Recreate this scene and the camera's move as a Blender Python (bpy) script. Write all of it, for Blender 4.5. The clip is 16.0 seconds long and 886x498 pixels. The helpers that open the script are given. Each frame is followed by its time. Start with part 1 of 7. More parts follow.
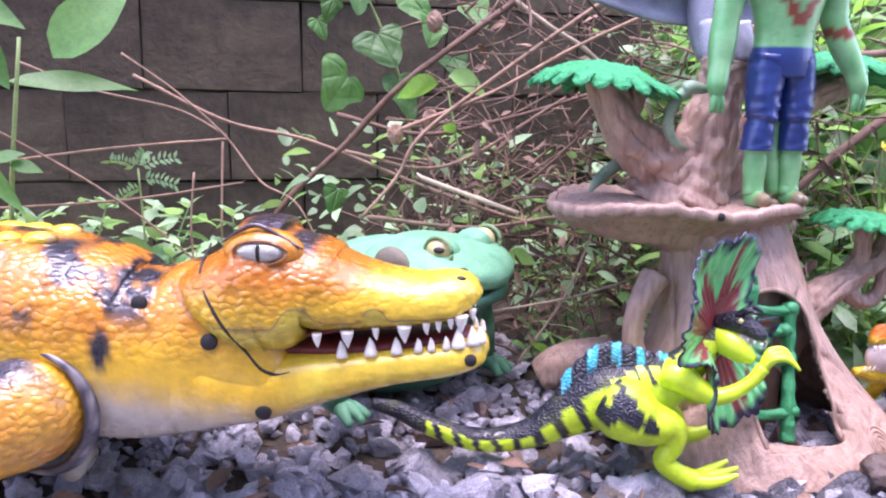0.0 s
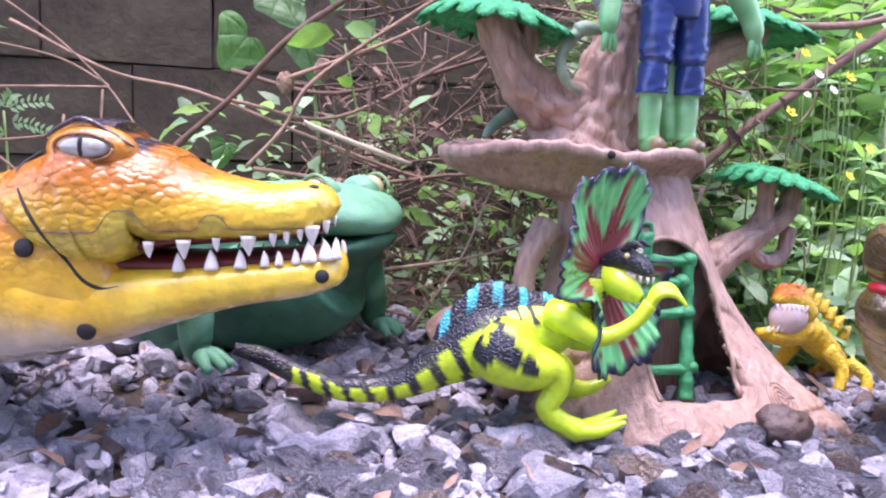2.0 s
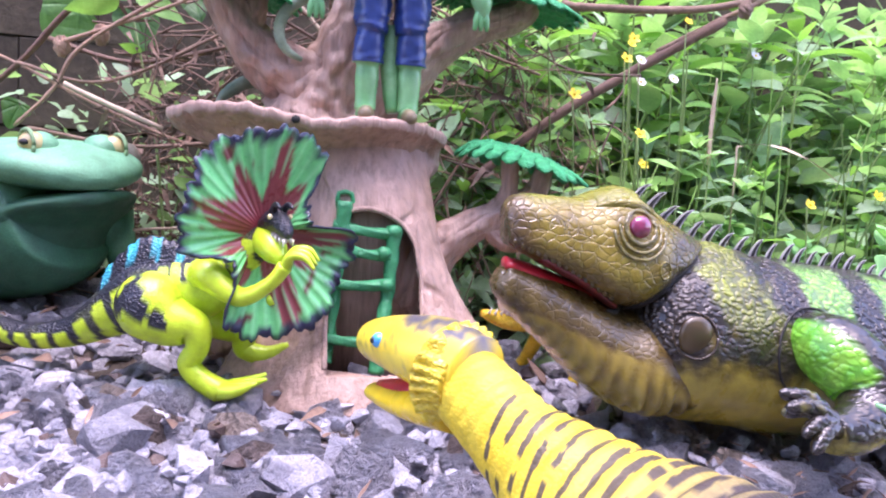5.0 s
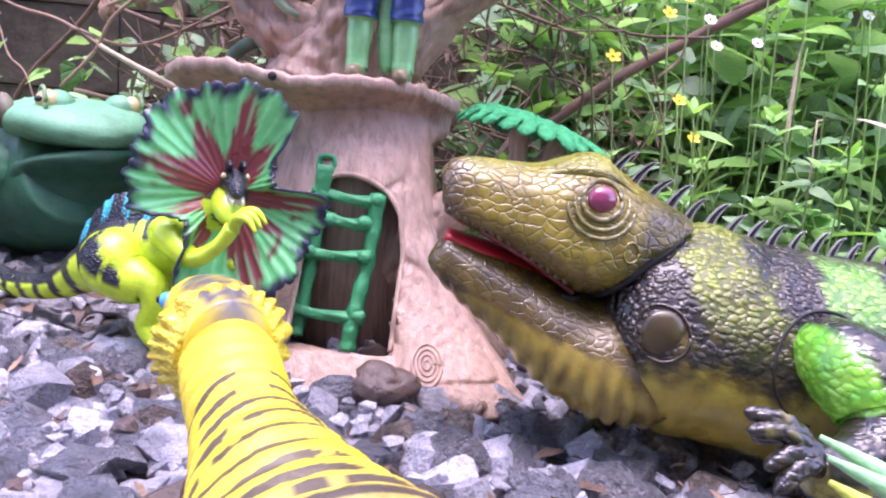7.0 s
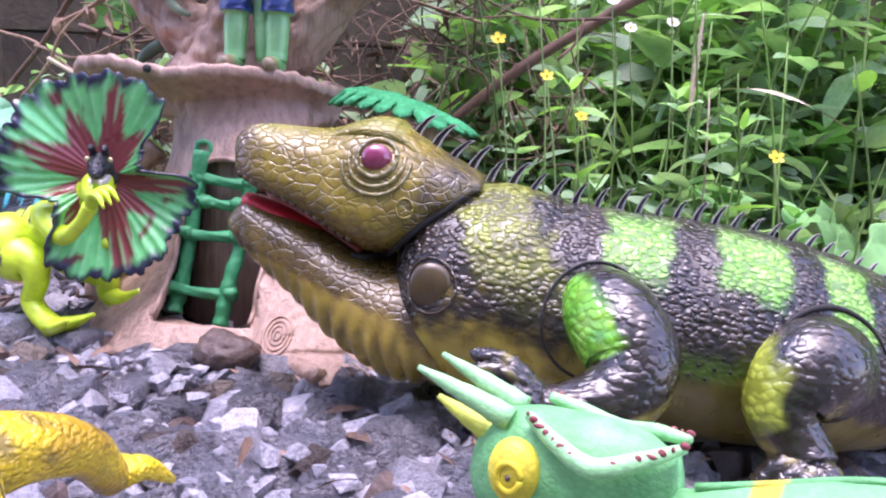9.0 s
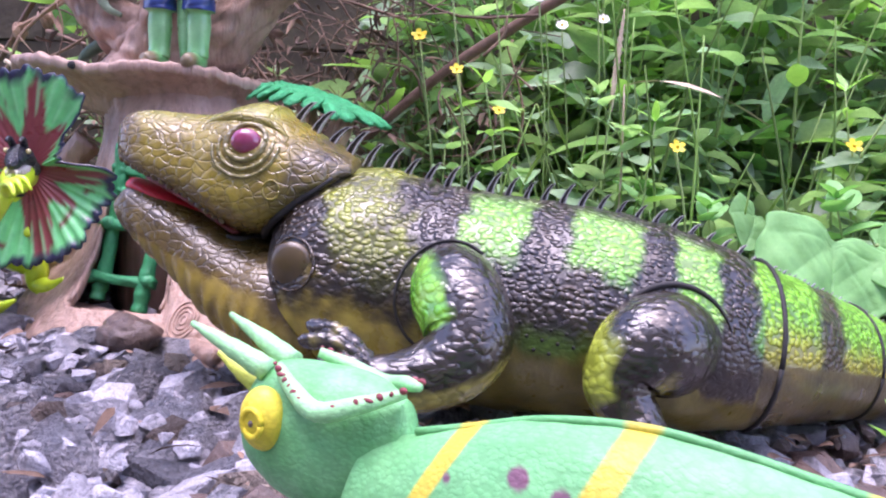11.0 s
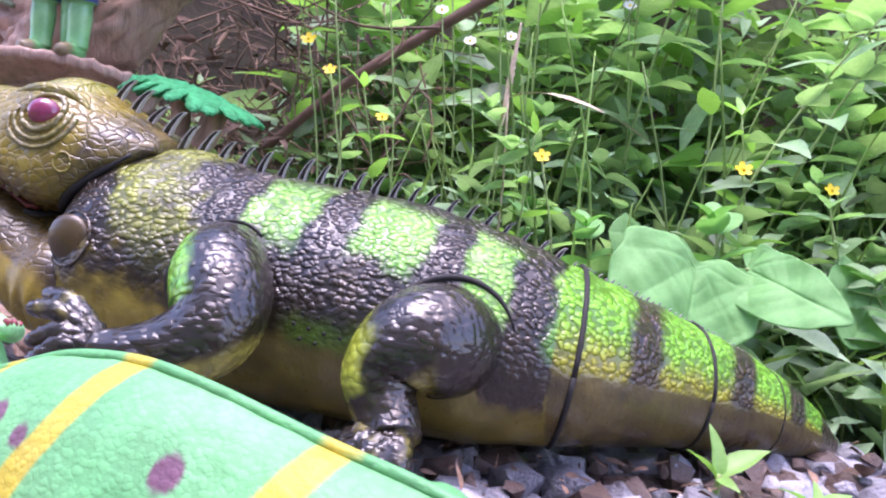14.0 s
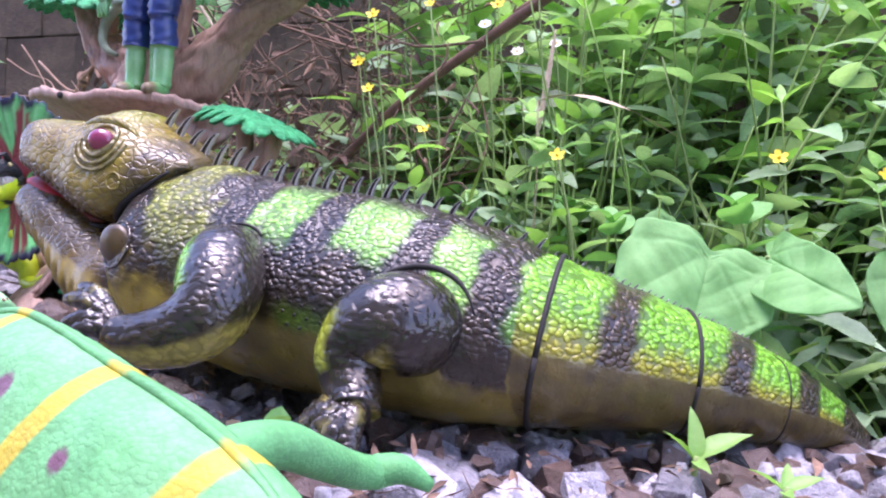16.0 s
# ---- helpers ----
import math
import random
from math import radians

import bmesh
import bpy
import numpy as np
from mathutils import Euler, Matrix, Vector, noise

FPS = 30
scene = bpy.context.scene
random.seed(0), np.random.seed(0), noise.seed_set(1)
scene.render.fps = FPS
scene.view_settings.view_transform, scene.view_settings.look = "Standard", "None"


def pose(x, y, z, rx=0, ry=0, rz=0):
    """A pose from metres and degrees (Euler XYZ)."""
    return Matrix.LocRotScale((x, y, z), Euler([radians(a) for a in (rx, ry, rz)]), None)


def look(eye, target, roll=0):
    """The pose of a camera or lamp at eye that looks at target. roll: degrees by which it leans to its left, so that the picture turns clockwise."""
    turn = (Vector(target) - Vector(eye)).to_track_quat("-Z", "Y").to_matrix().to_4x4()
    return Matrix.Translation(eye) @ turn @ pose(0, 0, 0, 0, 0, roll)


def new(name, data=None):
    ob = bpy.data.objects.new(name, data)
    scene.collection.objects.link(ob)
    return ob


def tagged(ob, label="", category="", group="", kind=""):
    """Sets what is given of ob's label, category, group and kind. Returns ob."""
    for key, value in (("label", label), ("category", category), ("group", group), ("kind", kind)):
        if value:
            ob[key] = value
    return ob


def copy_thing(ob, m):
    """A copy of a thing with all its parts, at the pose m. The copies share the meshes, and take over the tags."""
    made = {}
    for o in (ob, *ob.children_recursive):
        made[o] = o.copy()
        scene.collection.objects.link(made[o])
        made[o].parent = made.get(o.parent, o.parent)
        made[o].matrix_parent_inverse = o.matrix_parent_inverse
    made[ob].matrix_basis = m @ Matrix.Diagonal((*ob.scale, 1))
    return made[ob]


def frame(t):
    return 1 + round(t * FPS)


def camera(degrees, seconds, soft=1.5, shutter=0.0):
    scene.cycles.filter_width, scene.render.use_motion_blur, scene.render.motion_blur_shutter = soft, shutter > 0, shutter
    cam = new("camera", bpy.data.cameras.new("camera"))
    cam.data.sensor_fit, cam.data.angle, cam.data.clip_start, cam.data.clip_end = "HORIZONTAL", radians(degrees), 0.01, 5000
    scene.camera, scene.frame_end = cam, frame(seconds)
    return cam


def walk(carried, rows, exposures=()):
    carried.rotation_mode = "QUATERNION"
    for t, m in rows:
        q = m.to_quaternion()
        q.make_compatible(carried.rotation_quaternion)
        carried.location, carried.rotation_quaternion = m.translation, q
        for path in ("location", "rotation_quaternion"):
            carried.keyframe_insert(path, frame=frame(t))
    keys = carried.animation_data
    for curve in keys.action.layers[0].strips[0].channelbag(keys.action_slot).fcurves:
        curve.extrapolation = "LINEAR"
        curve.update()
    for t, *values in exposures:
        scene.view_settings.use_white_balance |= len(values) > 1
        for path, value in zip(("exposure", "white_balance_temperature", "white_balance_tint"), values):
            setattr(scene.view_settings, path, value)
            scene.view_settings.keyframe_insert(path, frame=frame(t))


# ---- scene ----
EXPOSURE = 2.38
cam = camera(61.0, 16.0, soft=2.1)
PATH = [
    (0, (-0.1237, 0.01955, 0.2481), (0.3717, 1.9148, -0.1552), 0.967),
    (0.5, (-0.10925, 0.02559, 0.22439), (0.4281, 1.9181, -0.1359), 1.182),
    (1, (-0.09937, 0.0323, 0.20522), (0.4909, 1.9164, -0.114), 1.394),
    (1.5, (-0.08581, 0.03161, 0.19269), (0.5181, 1.9151, -0.1038), 1.954),
    (2, (-0.06771, 0.02436, 0.17954), (0.5268, 1.9135, -0.0995), 2.25),
    (2.5, (-0.04731, 0.02485, 0.16664), (0.5418, 1.9199, -0.0815), 2.39),
    (3, (-0.02234, 0.01346, 0.16335), (0.5476, 1.9156, -0.0752), 2.134),
    (3.5, (0.02058, 0.00246, 0.16095), (0.5195, 1.9257, -0.0676), 1.774),
    (4, (0.05712, -0.00288, 0.15642), (0.5016, 1.935, -0.0605), 1.531),
    (4.5, (0.11857, -0.01277, 0.17143), (0.4896, 1.9356, -0.0859), 2.467),
    (5, (0.16159, -0.0332, 0.1692), (0.5493, 1.9093, -0.1068), 4.671),
    (7.5, (0.31066, 0.00157, 0.15896), (0.1782, 1.9662, -0.1915), 5.176),
    (8, (0.3559, -0.00351, 0.149), (0.1743, 1.9631, -0.1665), 4.438),
    (8.5, (0.38554, -0.00326, 0.14744), (0.1385, 1.9589, -0.1505), 3.94),
    (11, (0.47904, -0.00105, 0.13766), (0.1081, 1.9469, -0.123), 3.326),
    (11.5, (0.50434, 0.00672, 0.1356), (0.1085, 1.9512, -0.1137), 3.766),
    (12, (0.53254, 0.01089, 0.13075), (0.1313, 1.9568, -0.0981), 4.181),
    (12.5, (0.54768, 0.01956, 0.13066), (0.1105, 1.9611, -0.0673), 3.552),
    (13, (0.56785, 0.02234, 0.13462), (0.036, 1.9431, -0.0326), 4.516),
    (13.5, (0.57002, 0.02862, 0.12395), (0.0593, 1.9574, -0.0132), 5.765),
    (14, (0.57068, 0.03577, 0.11823), (0.1283, 1.9816, -0.0155), 6.251),
    (14.5, (0.56349, 0.04757, 0.12077), (0.1465, 1.9983, -0.023), 6.655),
    (15, (0.58559, 0.04588, 0.11985), (0.0836, 1.977, -0.017), 5.638),
    (15.5, (0.62316, 0.04903, 0.11765), (-0.0926, 1.9121, -0.0112), 4.393),
    (16, (0.64797, 0.03504, 0.1151), (-0.1779, 1.8527, -0.0035), 3.71),
]
walk(cam, [(t, look(eye, target, roll)) for t, eye, target, roll in PATH], [(0, EXPOSURE + 0.12, 6250, 40), (5.2, EXPOSURE + 0.12, 6250, 40), (10.8, EXPOSURE - 0.08, 6250, 40), (16, EXPOSURE - 0.08, 6250, 40)])

# ---------------------------------------------------------------- sky and light
from mathutils.bvhtree import BVHTree  # noqa: E402

world = bpy.data.worlds.new("world")
scene.world = world
world.use_nodes = True
wn = world.node_tree.nodes
sky = wn.new("ShaderNodeTexSky")
sky.sky_type = "NISHITA"
sky.sun_disc = False
sky.sun_elevation = radians(79)
sky.sun_rotation = radians(117)
sky.air_density, sky.dust_density, sky.ozone_density = 1.0, 1.5, 1.0
world.node_tree.links.new(sky.outputs[0], wn["Background"].inputs[0])
wn["Background"].inputs[1].default_value = 0.15
sun_data = bpy.data.lights.new("sun", "SUN")
sun_data.energy, sun_data.angle, sun_data.color = 0.92, radians(32), (1.0, 0.985, 0.97)
sun = new("sun", sun_data)
sun.matrix_world = look((-0.25, 0.15, 2.4), (0.15, 0.35, 0.0))


# ---------------------------------------------------------------- small helpers
def node_mat(name):
    m = bpy.data.materials.new(name)
    m.use_nodes = True
    nt = m.node_tree
    return m, nt, nt.nodes["Principled BSDF"]


def texco(nt, kind="Object"):
    return nt.nodes.new("ShaderNodeTexCoord").outputs[kind]


def noise_tex(nt, co, scale, detail=4.0, rough=0.6):
    n = nt.nodes.new("ShaderNodeTexNoise")
    n.inputs["Scale"].default_value = scale
    n.inputs["Detail"].default_value = detail
    n.inputs["Roughness"].default_value = rough
    nt.links.new(co, n.inputs["Vector"])
    return n.outputs["Fac"]


def ramp(nt, fac, stops):
    r = nt.nodes.new("ShaderNodeValToRGB")
    while len(r.color_ramp.elements) < len(stops):
        r.color_ramp.elements.new(0.5)
    for e, (p, c) in zip(r.color_ramp.elements, stops):
        e.position, e.color = p, (*c, 1)
    nt.links.new(fac, r.inputs[0])
    return r.outputs[0]


def mix(nt, fac, a, b, mode="MIX"):
    n = nt.nodes.new("ShaderNodeMix")
    n.data_type, n.blend_type = "RGBA", mode
    for sock, v in ((n.inputs[0], fac), (n.inputs[6], a), (n.inputs[7], b)):
        if isinstance(v, (int, float)):
            sock.default_value = v
        elif isinstance(v, tuple):
            sock.default_value = (*v, 1)
        else:
            nt.links.new(v, sock)
    return n.outputs[2]


def add_bump(nt, bsdf, heights, strength=0.4, dist=0.001):
    """Chains bump nodes: heights is a list of (socket, strength, distance)."""
    prev = None
    for h, s, d in heights:
        b = nt.nodes.new("ShaderNodeBump")
        b.inputs["Strength"].default_value, b.inputs["Distance"].default_value = s, d
        nt.links.new(h, b.inputs["Height"])
        if prev:
            nt.links.new(prev, b.inputs["Normal"])
        prev = b.outputs[0]
    nt.links.new(prev, bsdf.inputs["Normal"])
    nt.links.new(prev, bsdf.inputs["Coat Normal"])


def cells(nt, co, scale, feature="DISTANCE_TO_EDGE", stretch=(1, 1, 1)):
    mp = nt.nodes.new("ShaderNodeMapping")
    mp.inputs["Scale"].default_value = stretch
    nt.links.new(co, mp.inputs[0])
    v = nt.nodes.new("ShaderNodeTexVoronoi")
    v.feature = feature
    v.inputs["Scale"].default_value = scale
    nt.links.new(mp.outputs[0], v.inputs["Vector"])
    return v.outputs["Distance"]


def painted(name, rough=0.35, scale=250.0, scales=0.0, relief=0.0012, coat=0.0, vary=0.25, grooves=None, dark=0.45, plates=False):
    """Painted moulded plastic: colour from the mesh's paint layer, mottled, with scale relief and darker creases
    between scales.
    """
    m, nt, b = node_mat(name)
    co = texco(nt)
    a = nt.nodes.new("ShaderNodeAttribute")
    a.attribute_name = "tone"
    mott = ramp(nt, noise_tex(nt, co, 90, 5), [(0.3, (1 - vary,) * 3), (0.7, (1 + vary * 0.6,) * 3)])
    col = mix(nt, 1.0, a.outputs["Color"], mott, "MULTIPLY")
    hs = [(noise_tex(nt, co, 900, 3), 0.25, 0.0004)]
    if scales:
        warp = nt.nodes.new("ShaderNodeVectorMath")
        warp.operation = "MULTIPLY_ADD"
        wob = nt.nodes.new("ShaderNodeTexNoise")
        wob.inputs["Scale"].default_value = scales * 0.55
        nt.links.new(co, wob.inputs["Vector"])
        nt.links.new(wob.outputs["Color"], warp.inputs[0])
        warp.inputs[1].default_value = (1.1 / scales,) * 3
        nt.links.new(co, warp.inputs[2])
        e = cells(nt, warp.outputs[0], scales, "DISTANCE_TO_EDGE" if plates else "F1", (0.8, 1.0, 1.15))
        if plates:
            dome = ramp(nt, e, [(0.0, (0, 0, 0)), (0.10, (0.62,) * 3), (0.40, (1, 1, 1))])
            crease_tone = ramp(nt, e, [(0.0, (dark,) * 3), (0.10, (1, 1, 1))])
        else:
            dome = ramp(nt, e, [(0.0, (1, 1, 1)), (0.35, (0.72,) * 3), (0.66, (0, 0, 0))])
            crease_tone = ramp(nt, e, [(0.38, (1, 1, 1)), (0.70, (dark,) * 3)])
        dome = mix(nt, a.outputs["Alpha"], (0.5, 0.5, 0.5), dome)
        col = mix(nt, a.outputs["Alpha"], col, mix(nt, 1.0, col, crease_tone, "MULTIPLY"))
        hs.append((dome, 1.0, relief))
        hs.append((noise_tex(nt, co, scales * 0.3, 3), 0.7, relief * 1.5))
    if grooves:
        mp = nt.nodes.new("ShaderNodeMapping")
        mp.inputs["Scale"].default_value = grooves[1]
        nt.links.new(co, mp.inputs[0])
        w = noise_tex(nt, mp.outputs[0], grooves[0], 4, 0.55)
        hs.append((w, 0.9, grooves[2]))
        col = mix(nt, 1.0, col, ramp(nt, w, [(0.34, (0.74,) * 3), (0.50, (1.0,) * 3), (0.7, (1.08,) * 3)]), "MULTIPLY")
    nt.links.new(col, b.inputs["Base Color"])
    rg = ramp(nt, noise_tex(nt, co, 60, 4), [(0.3, (rough * 0.75,) * 3), (0.7, (min(1, rough * 1.35),) * 3)])
    nt.links.new(rg, b.inputs["Roughness"])
    b.inputs["Coat Weight"].default_value = coat
    b.inputs["Coat Roughness"].default_value = 0.25
    add_bump(nt, b, hs)
    return m


def simple(name, stops, scale=60.0, rough=0.6, bump=0.3, bscale=300.0, dist=0.001, trans=0.0, island=0.0, objrand=0.0, spec=0.5, coat=0.0):
    """A mottled surface: colours through two sizes of noise, with fine relief."""
    m, nt, b = node_mat(name)
    co = texco(nt)
    f = nt.nodes.new("ShaderNodeMath")
    f.operation = "MULTIPLY_ADD"
    nt.links.new(noise_tex(nt, co, scale, 5), f.inputs[0])
    f.inputs[1].default_value = 0.6
    g = nt.nodes.new("ShaderNodeMath")
    g.operation = "MULTIPLY"
    nt.links.new(noise_tex(nt, co, scale * 6, 4), g.inputs[0])
    g.inputs[1].default_value = 0.4
    nt.links.new(g.outputs[0], f.inputs[2])
    col = ramp(nt, f.outputs[0], stops)
    rnd = None
    if island:
        rnd, amt = nt.nodes.new("ShaderNodeNewGeometry").outputs["Random Per Island"], island
    if objrand:
        rnd, amt = nt.nodes.new("ShaderNodeObjectInfo").outputs["Random"], objrand
    if rnd:
        col = mix(nt, 1.0, col, ramp(nt, rnd, [(0.0, (1 - amt,) * 3), (1.0, (1 + amt,) * 3)]), "MULTIPLY")
    nt.links.new(col, b.inputs["Base Color"])
    b.inputs["Roughness"].default_value = rough
    b.inputs["Specular IOR Level"].default_value = spec
    b.inputs["Coat Weight"].default_value = coat
    add_bump(nt, b, [(noise_tex(nt, co, bscale, 5), bump, dist)])
    if trans:
        t = nt.nodes.new("ShaderNodeBsdfTranslucent")
        nt.links.new(mix(nt, 1.0, col, (1.2, 1.4, 0.65), "MULTIPLY"), t.inputs[0])
        ms = nt.nodes.new("ShaderNodeMixShader")
        ms.inputs[0].default_value = trans
        nt.links.new(b.outputs[0], ms.inputs[1])
        nt.links.new(t.outputs[0], ms.inputs[2])
        nt.links.new(ms.outputs[0], nt.nodes["Material Output"].inputs[0])
    return m


def thing(name, at=(0, 0, 0), rz=0.0, label="", category="", group="", kind=""):
    """An empty at a thing's base, which carries its parts."""
    e = new(name)
    e.empty_display_size = 0.02
    e.matrix_world = pose(*at, 0, 0, rz)
    return tagged(e, label, category, group, kind)


def mesh_ob(name, v, f, material, parent=None, label="", tone=None, smooth=True, kind=""):
    me = bpy.data.meshes.new(name)
    me.from_pydata([tuple(p) for p in v], [], [tuple(q) for q in f])
    if tone is not None:
        at = me.color_attributes.new("tone", "FLOAT_COLOR", "POINT")
        at.data.foreach_set("color", np.array([(*q, 1.0)[:4] for q in tone], float).ravel())
    me.materials.append(material)
    if smooth:
        me.polygons.foreach_set("use_smooth", np.ones(len(me.polygons), bool))
    me.update()
    ob = new(name, me)
    ob.parent = parent
    return tagged(ob, label, kind=kind)


def part(name, bm, material, parent, label=""):
    me = bpy.data.meshes.new(name)
    bm.to_mesh(me)
    bm.free()
    me.materials.append(material)
    ob = new(name, me)
    ob.parent = parent
    return tagged(ob, label)


def spline(rows, sub):
    """Catmull-Rom through the rows of numbers, sub steps between each two."""
    p = np.asarray(rows, float)
    p = np.vstack([2 * p[0] - p[1], p, 2 * p[-1] - p[-2]])
    out = []
    for i in range(1, len(p) - 2):
        for k in range(sub):
            t = k / sub
            a, b, c, d = p[i - 1 : i + 3]
            out.append(0.5 * (2 * b + (c - a) * t + (2 * a - 5 * b + 4 * c - d) * t * t + (3 * b - a - 3 * c + d) * t**3))
    out.append(p[-2])
    return np.array(out)


def sweep(center, w, up, down, n=24, pear=0.0, square=2.0, dis=None, side0=None):
    """Rings of n points round a curved centre line, closed at both ends: verts, faces, (along 0..1, angle) of each vert."""
    c = np.asarray(center, float)
    tan = np.gradient(c, axis=0)
    tan /= np.linalg.norm(tan, axis=1)[:, None] + 1e-12
    side = np.array(side0 if side0 is not None else np.cross(tan[0], (0, 0, 1)), float)
    if np.linalg.norm(side) < 0.2:
        side = np.array((1.0, 0, 0))
    v, uv = [], []
    th = np.linspace(0, 2 * np.pi, n, endpoint=False)
    for i in range(len(c)):
        side = side - tan[i] * (side @ tan[i])
        side /= np.linalg.norm(side)
        upv = np.cross(side, tan[i])
        for a in th:
            ca, sa = math.cos(a), math.sin(a)
            ex = 2.0 / square
            px = math.copysign(abs(ca) ** ex, ca) * w[i] * (1 - pear * sa)
            pz = math.copysign(abs(sa) ** ex, sa) * (up[i] if sa > 0 else down[i])
            d = side * px + upv * pz
            if dis:
                d = d * (1 + dis(i / (len(c) - 1), a, c[i]))
            v.append(c[i] + d)
            uv.append((i / (len(c) - 1), a))
    f = []
    for i in range(len(c) - 1):
        for k in range(n):
            k2 = (k + 1) % n
            f.append((i * n + k, i * n + k2, (i + 1) * n + k2, (i + 1) * n + k))
    f.append(tuple(range(n))[::-1])
    f.append(tuple((len(c) - 1) * n + k for k in range(n)))
    # faces point outward when side x up runs against the travel
    return np.array(v), [q[::-1] for q in f], np.array(uv)


def loft(rows, n=24, sub=5, **kw):
    """rows: x, y, top, bottom, half width."""
    r = spline(rows, sub)
    w, top, bot = np.maximum(r[:, 4], 4e-4), r[:, 2], r[:, 3]
    half = np.maximum((top - bot) / 2, 4e-4)
    c = np.c_[r[:, 0], r[:, 1], (top + bot) / 2]
    return sweep(c, w, half, half, n, **kw)


def tube(pts, radii, n=10, sub=4, **kw):
    r = spline([(*p, q) for p, q in zip(pts, radii)], sub)
    q = np.maximum(r[:, 3], 2e-4)
    return sweep(r[:, :3], q, q, q, n, **kw)


def ball(c, r, n=16, m=10):
    """An ellipsoid: centre, three radii."""
    v, f = [], []
    for i in range(m + 1):
        p = math.pi * i / m
        for k in range(n):
            a = 2 * math.pi * k / n
            v.append((c[0] + r[0] * math.sin(p) * math.cos(a), c[1] + r[1] * math.sin(p) * math.sin(a), c[2] + r[2] * math.cos(p)))
    for i in range(m):
        for k in range(n):
            k2 = (k + 1) % n
            f.append((i * n + k, (i + 1) * n + k, (i + 1) * n + k2, i * n + k2))
    return np.array(v), f


def merge(*pieces):
    """Joins (verts, faces, ...) pieces into one verts, faces."""
    v, f, at = [], [], 0
    for p in pieces:
        v.append(np.asarray(p[0]))
        f += [tuple(i + at for i in q) for q in p[1]]
        at += len(p[0])
    return np.vstack(v), f


def disc_at(c, normal, r, thick=0.0012, n=16):
    """A short round plug that faces along normal."""
    nz = Vector(normal).normalized()
    return tube([np.array(c) - np.array(nz) * thick, np.array(c), np.array(c) + np.array(nz) * thick * 0.3], [r, r, r * 0.9], n, 1)


def nz(p, s, seed=0.0):
    """Smooth noise, about -1 to 1."""
    return noise.noise(Vector((p[0] * s + seed, p[1] * s + seed * 1.7, p[2] * s - seed)))


def lerp(a, b, t):
    t = min(1.0, max(0.0, t))
    return tuple(x + (y - x) * t for x, y in zip(a, b))


def step(x, a, b):
    t = min(1.0, max(0.0, (x - a) / (b - a)))
    return t * t * (3 - 2 * t)


def paint(v, fn):
    return [fn(p) for p in v]


# ---------------------------------------------------------------- materials
M_SOIL = simple("soil", [(0.3, (0.03, 0.022, 0.016)), (0.7, (0.09, 0.07, 0.05))], 40, 0.95, 0.8, 200, 0.004)
M_STONE = simple("crushed_stone", [(0.34, (0.228, 0.223, 0.250)), (0.5, (0.360, 0.352, 0.386)), (0.66, (0.505, 0.494, 0.532))], 4.2, 0.70, 1.0, 14, 0.09, objrand=0.22)
M_GRAVEL = simple("gravel", [(0.34, (0.228, 0.223, 0.250)), (0.5, (0.360, 0.352, 0.386)), (0.66, (0.505, 0.494, 0.532))], 170, 0.70, 1.0, 420, 0.0036, island=0.42)
M_TAN = simple("tan_stone", [(0.35, (0.26, 0.20, 0.155)), (0.65, (0.48, 0.39, 0.32))], 4.0, 0.7, 0.9, 11, 0.08)
M_RUST = simple("rust_stone", [(0.35, (0.09, 0.065, 0.055)), (0.65, (0.24, 0.18, 0.15))], 4.0, 0.65, 0.9, 11, 0.08)
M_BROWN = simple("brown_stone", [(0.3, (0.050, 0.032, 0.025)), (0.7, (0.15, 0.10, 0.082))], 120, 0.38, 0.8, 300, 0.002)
M_BLOCK = simple("weathered_block", [(0.30, (0.022, 0.0170, 0.0105)), (0.48, (0.062, 0.047, 0.028)), (0.68, (0.120, 0.094, 0.057))], 7, 0.95, 0.6, 160, 0.003, objrand=0.12)
# tone of the added unseen wall, which sets how much light it throws back
M_UNSEEN_WALL = simple("unseen_wall_tone", [(0.3, (0.303, 0.297, 0.286)), (0.7, (0.407, 0.402, 0.385))], 3, 0.9, 0.3, 60, 0.002)
M_JOINT = simple("mortar", [(0.3, (0.030, 0.024, 0.016)), (0.7, (0.085, 0.067, 0.043))], 40, 1.0, 0.6, 200, 0.002)
M_STALK = simple("dry_stalk", [(0.3, (0.16, 0.09, 0.055)), (0.7, (0.40, 0.26, 0.17))], 120, 0.75, 0.6, 600, 0.0008, objrand=0.3)
M_TWIG = simple("red_brown_twig", [(0.3, (0.085, 0.045, 0.028)), (0.7, (0.22, 0.125, 0.08))], 120, 0.7, 0.6, 600, 0.0008)
M_STRAW = simple("straw", [(0.3, (0.36, 0.27, 0.17)), (0.7, (0.62, 0.50, 0.36))], 120, 0.8, 0.4, 600, 0.0005)
M_BRUSH = simple("dead_brush", [(0.3, (0.08, 0.048, 0.032)), (0.7, (0.30, 0.19, 0.13))], 80, 0.9, 0.4, 600, 0.0005, island=0.55)
M_LEAF = simple("green_leaf", [(0.3, (0.204, 0.353, 0.180)), (0.7, (0.409, 0.588, 0.333))], 60, 0.48, 0.4, 260, 0.0008, trans=0.4, island=0.5, spec=0.5)
M_LEAF_PALE = simple("pale_leaf", [(0.3, (0.150, 0.368, 0.120)), (0.7, (0.244, 0.496, 0.182))], 40, 0.55, 0.5, 220, 0.0008, trans=0.3, objrand=0.15, spec=0.3)
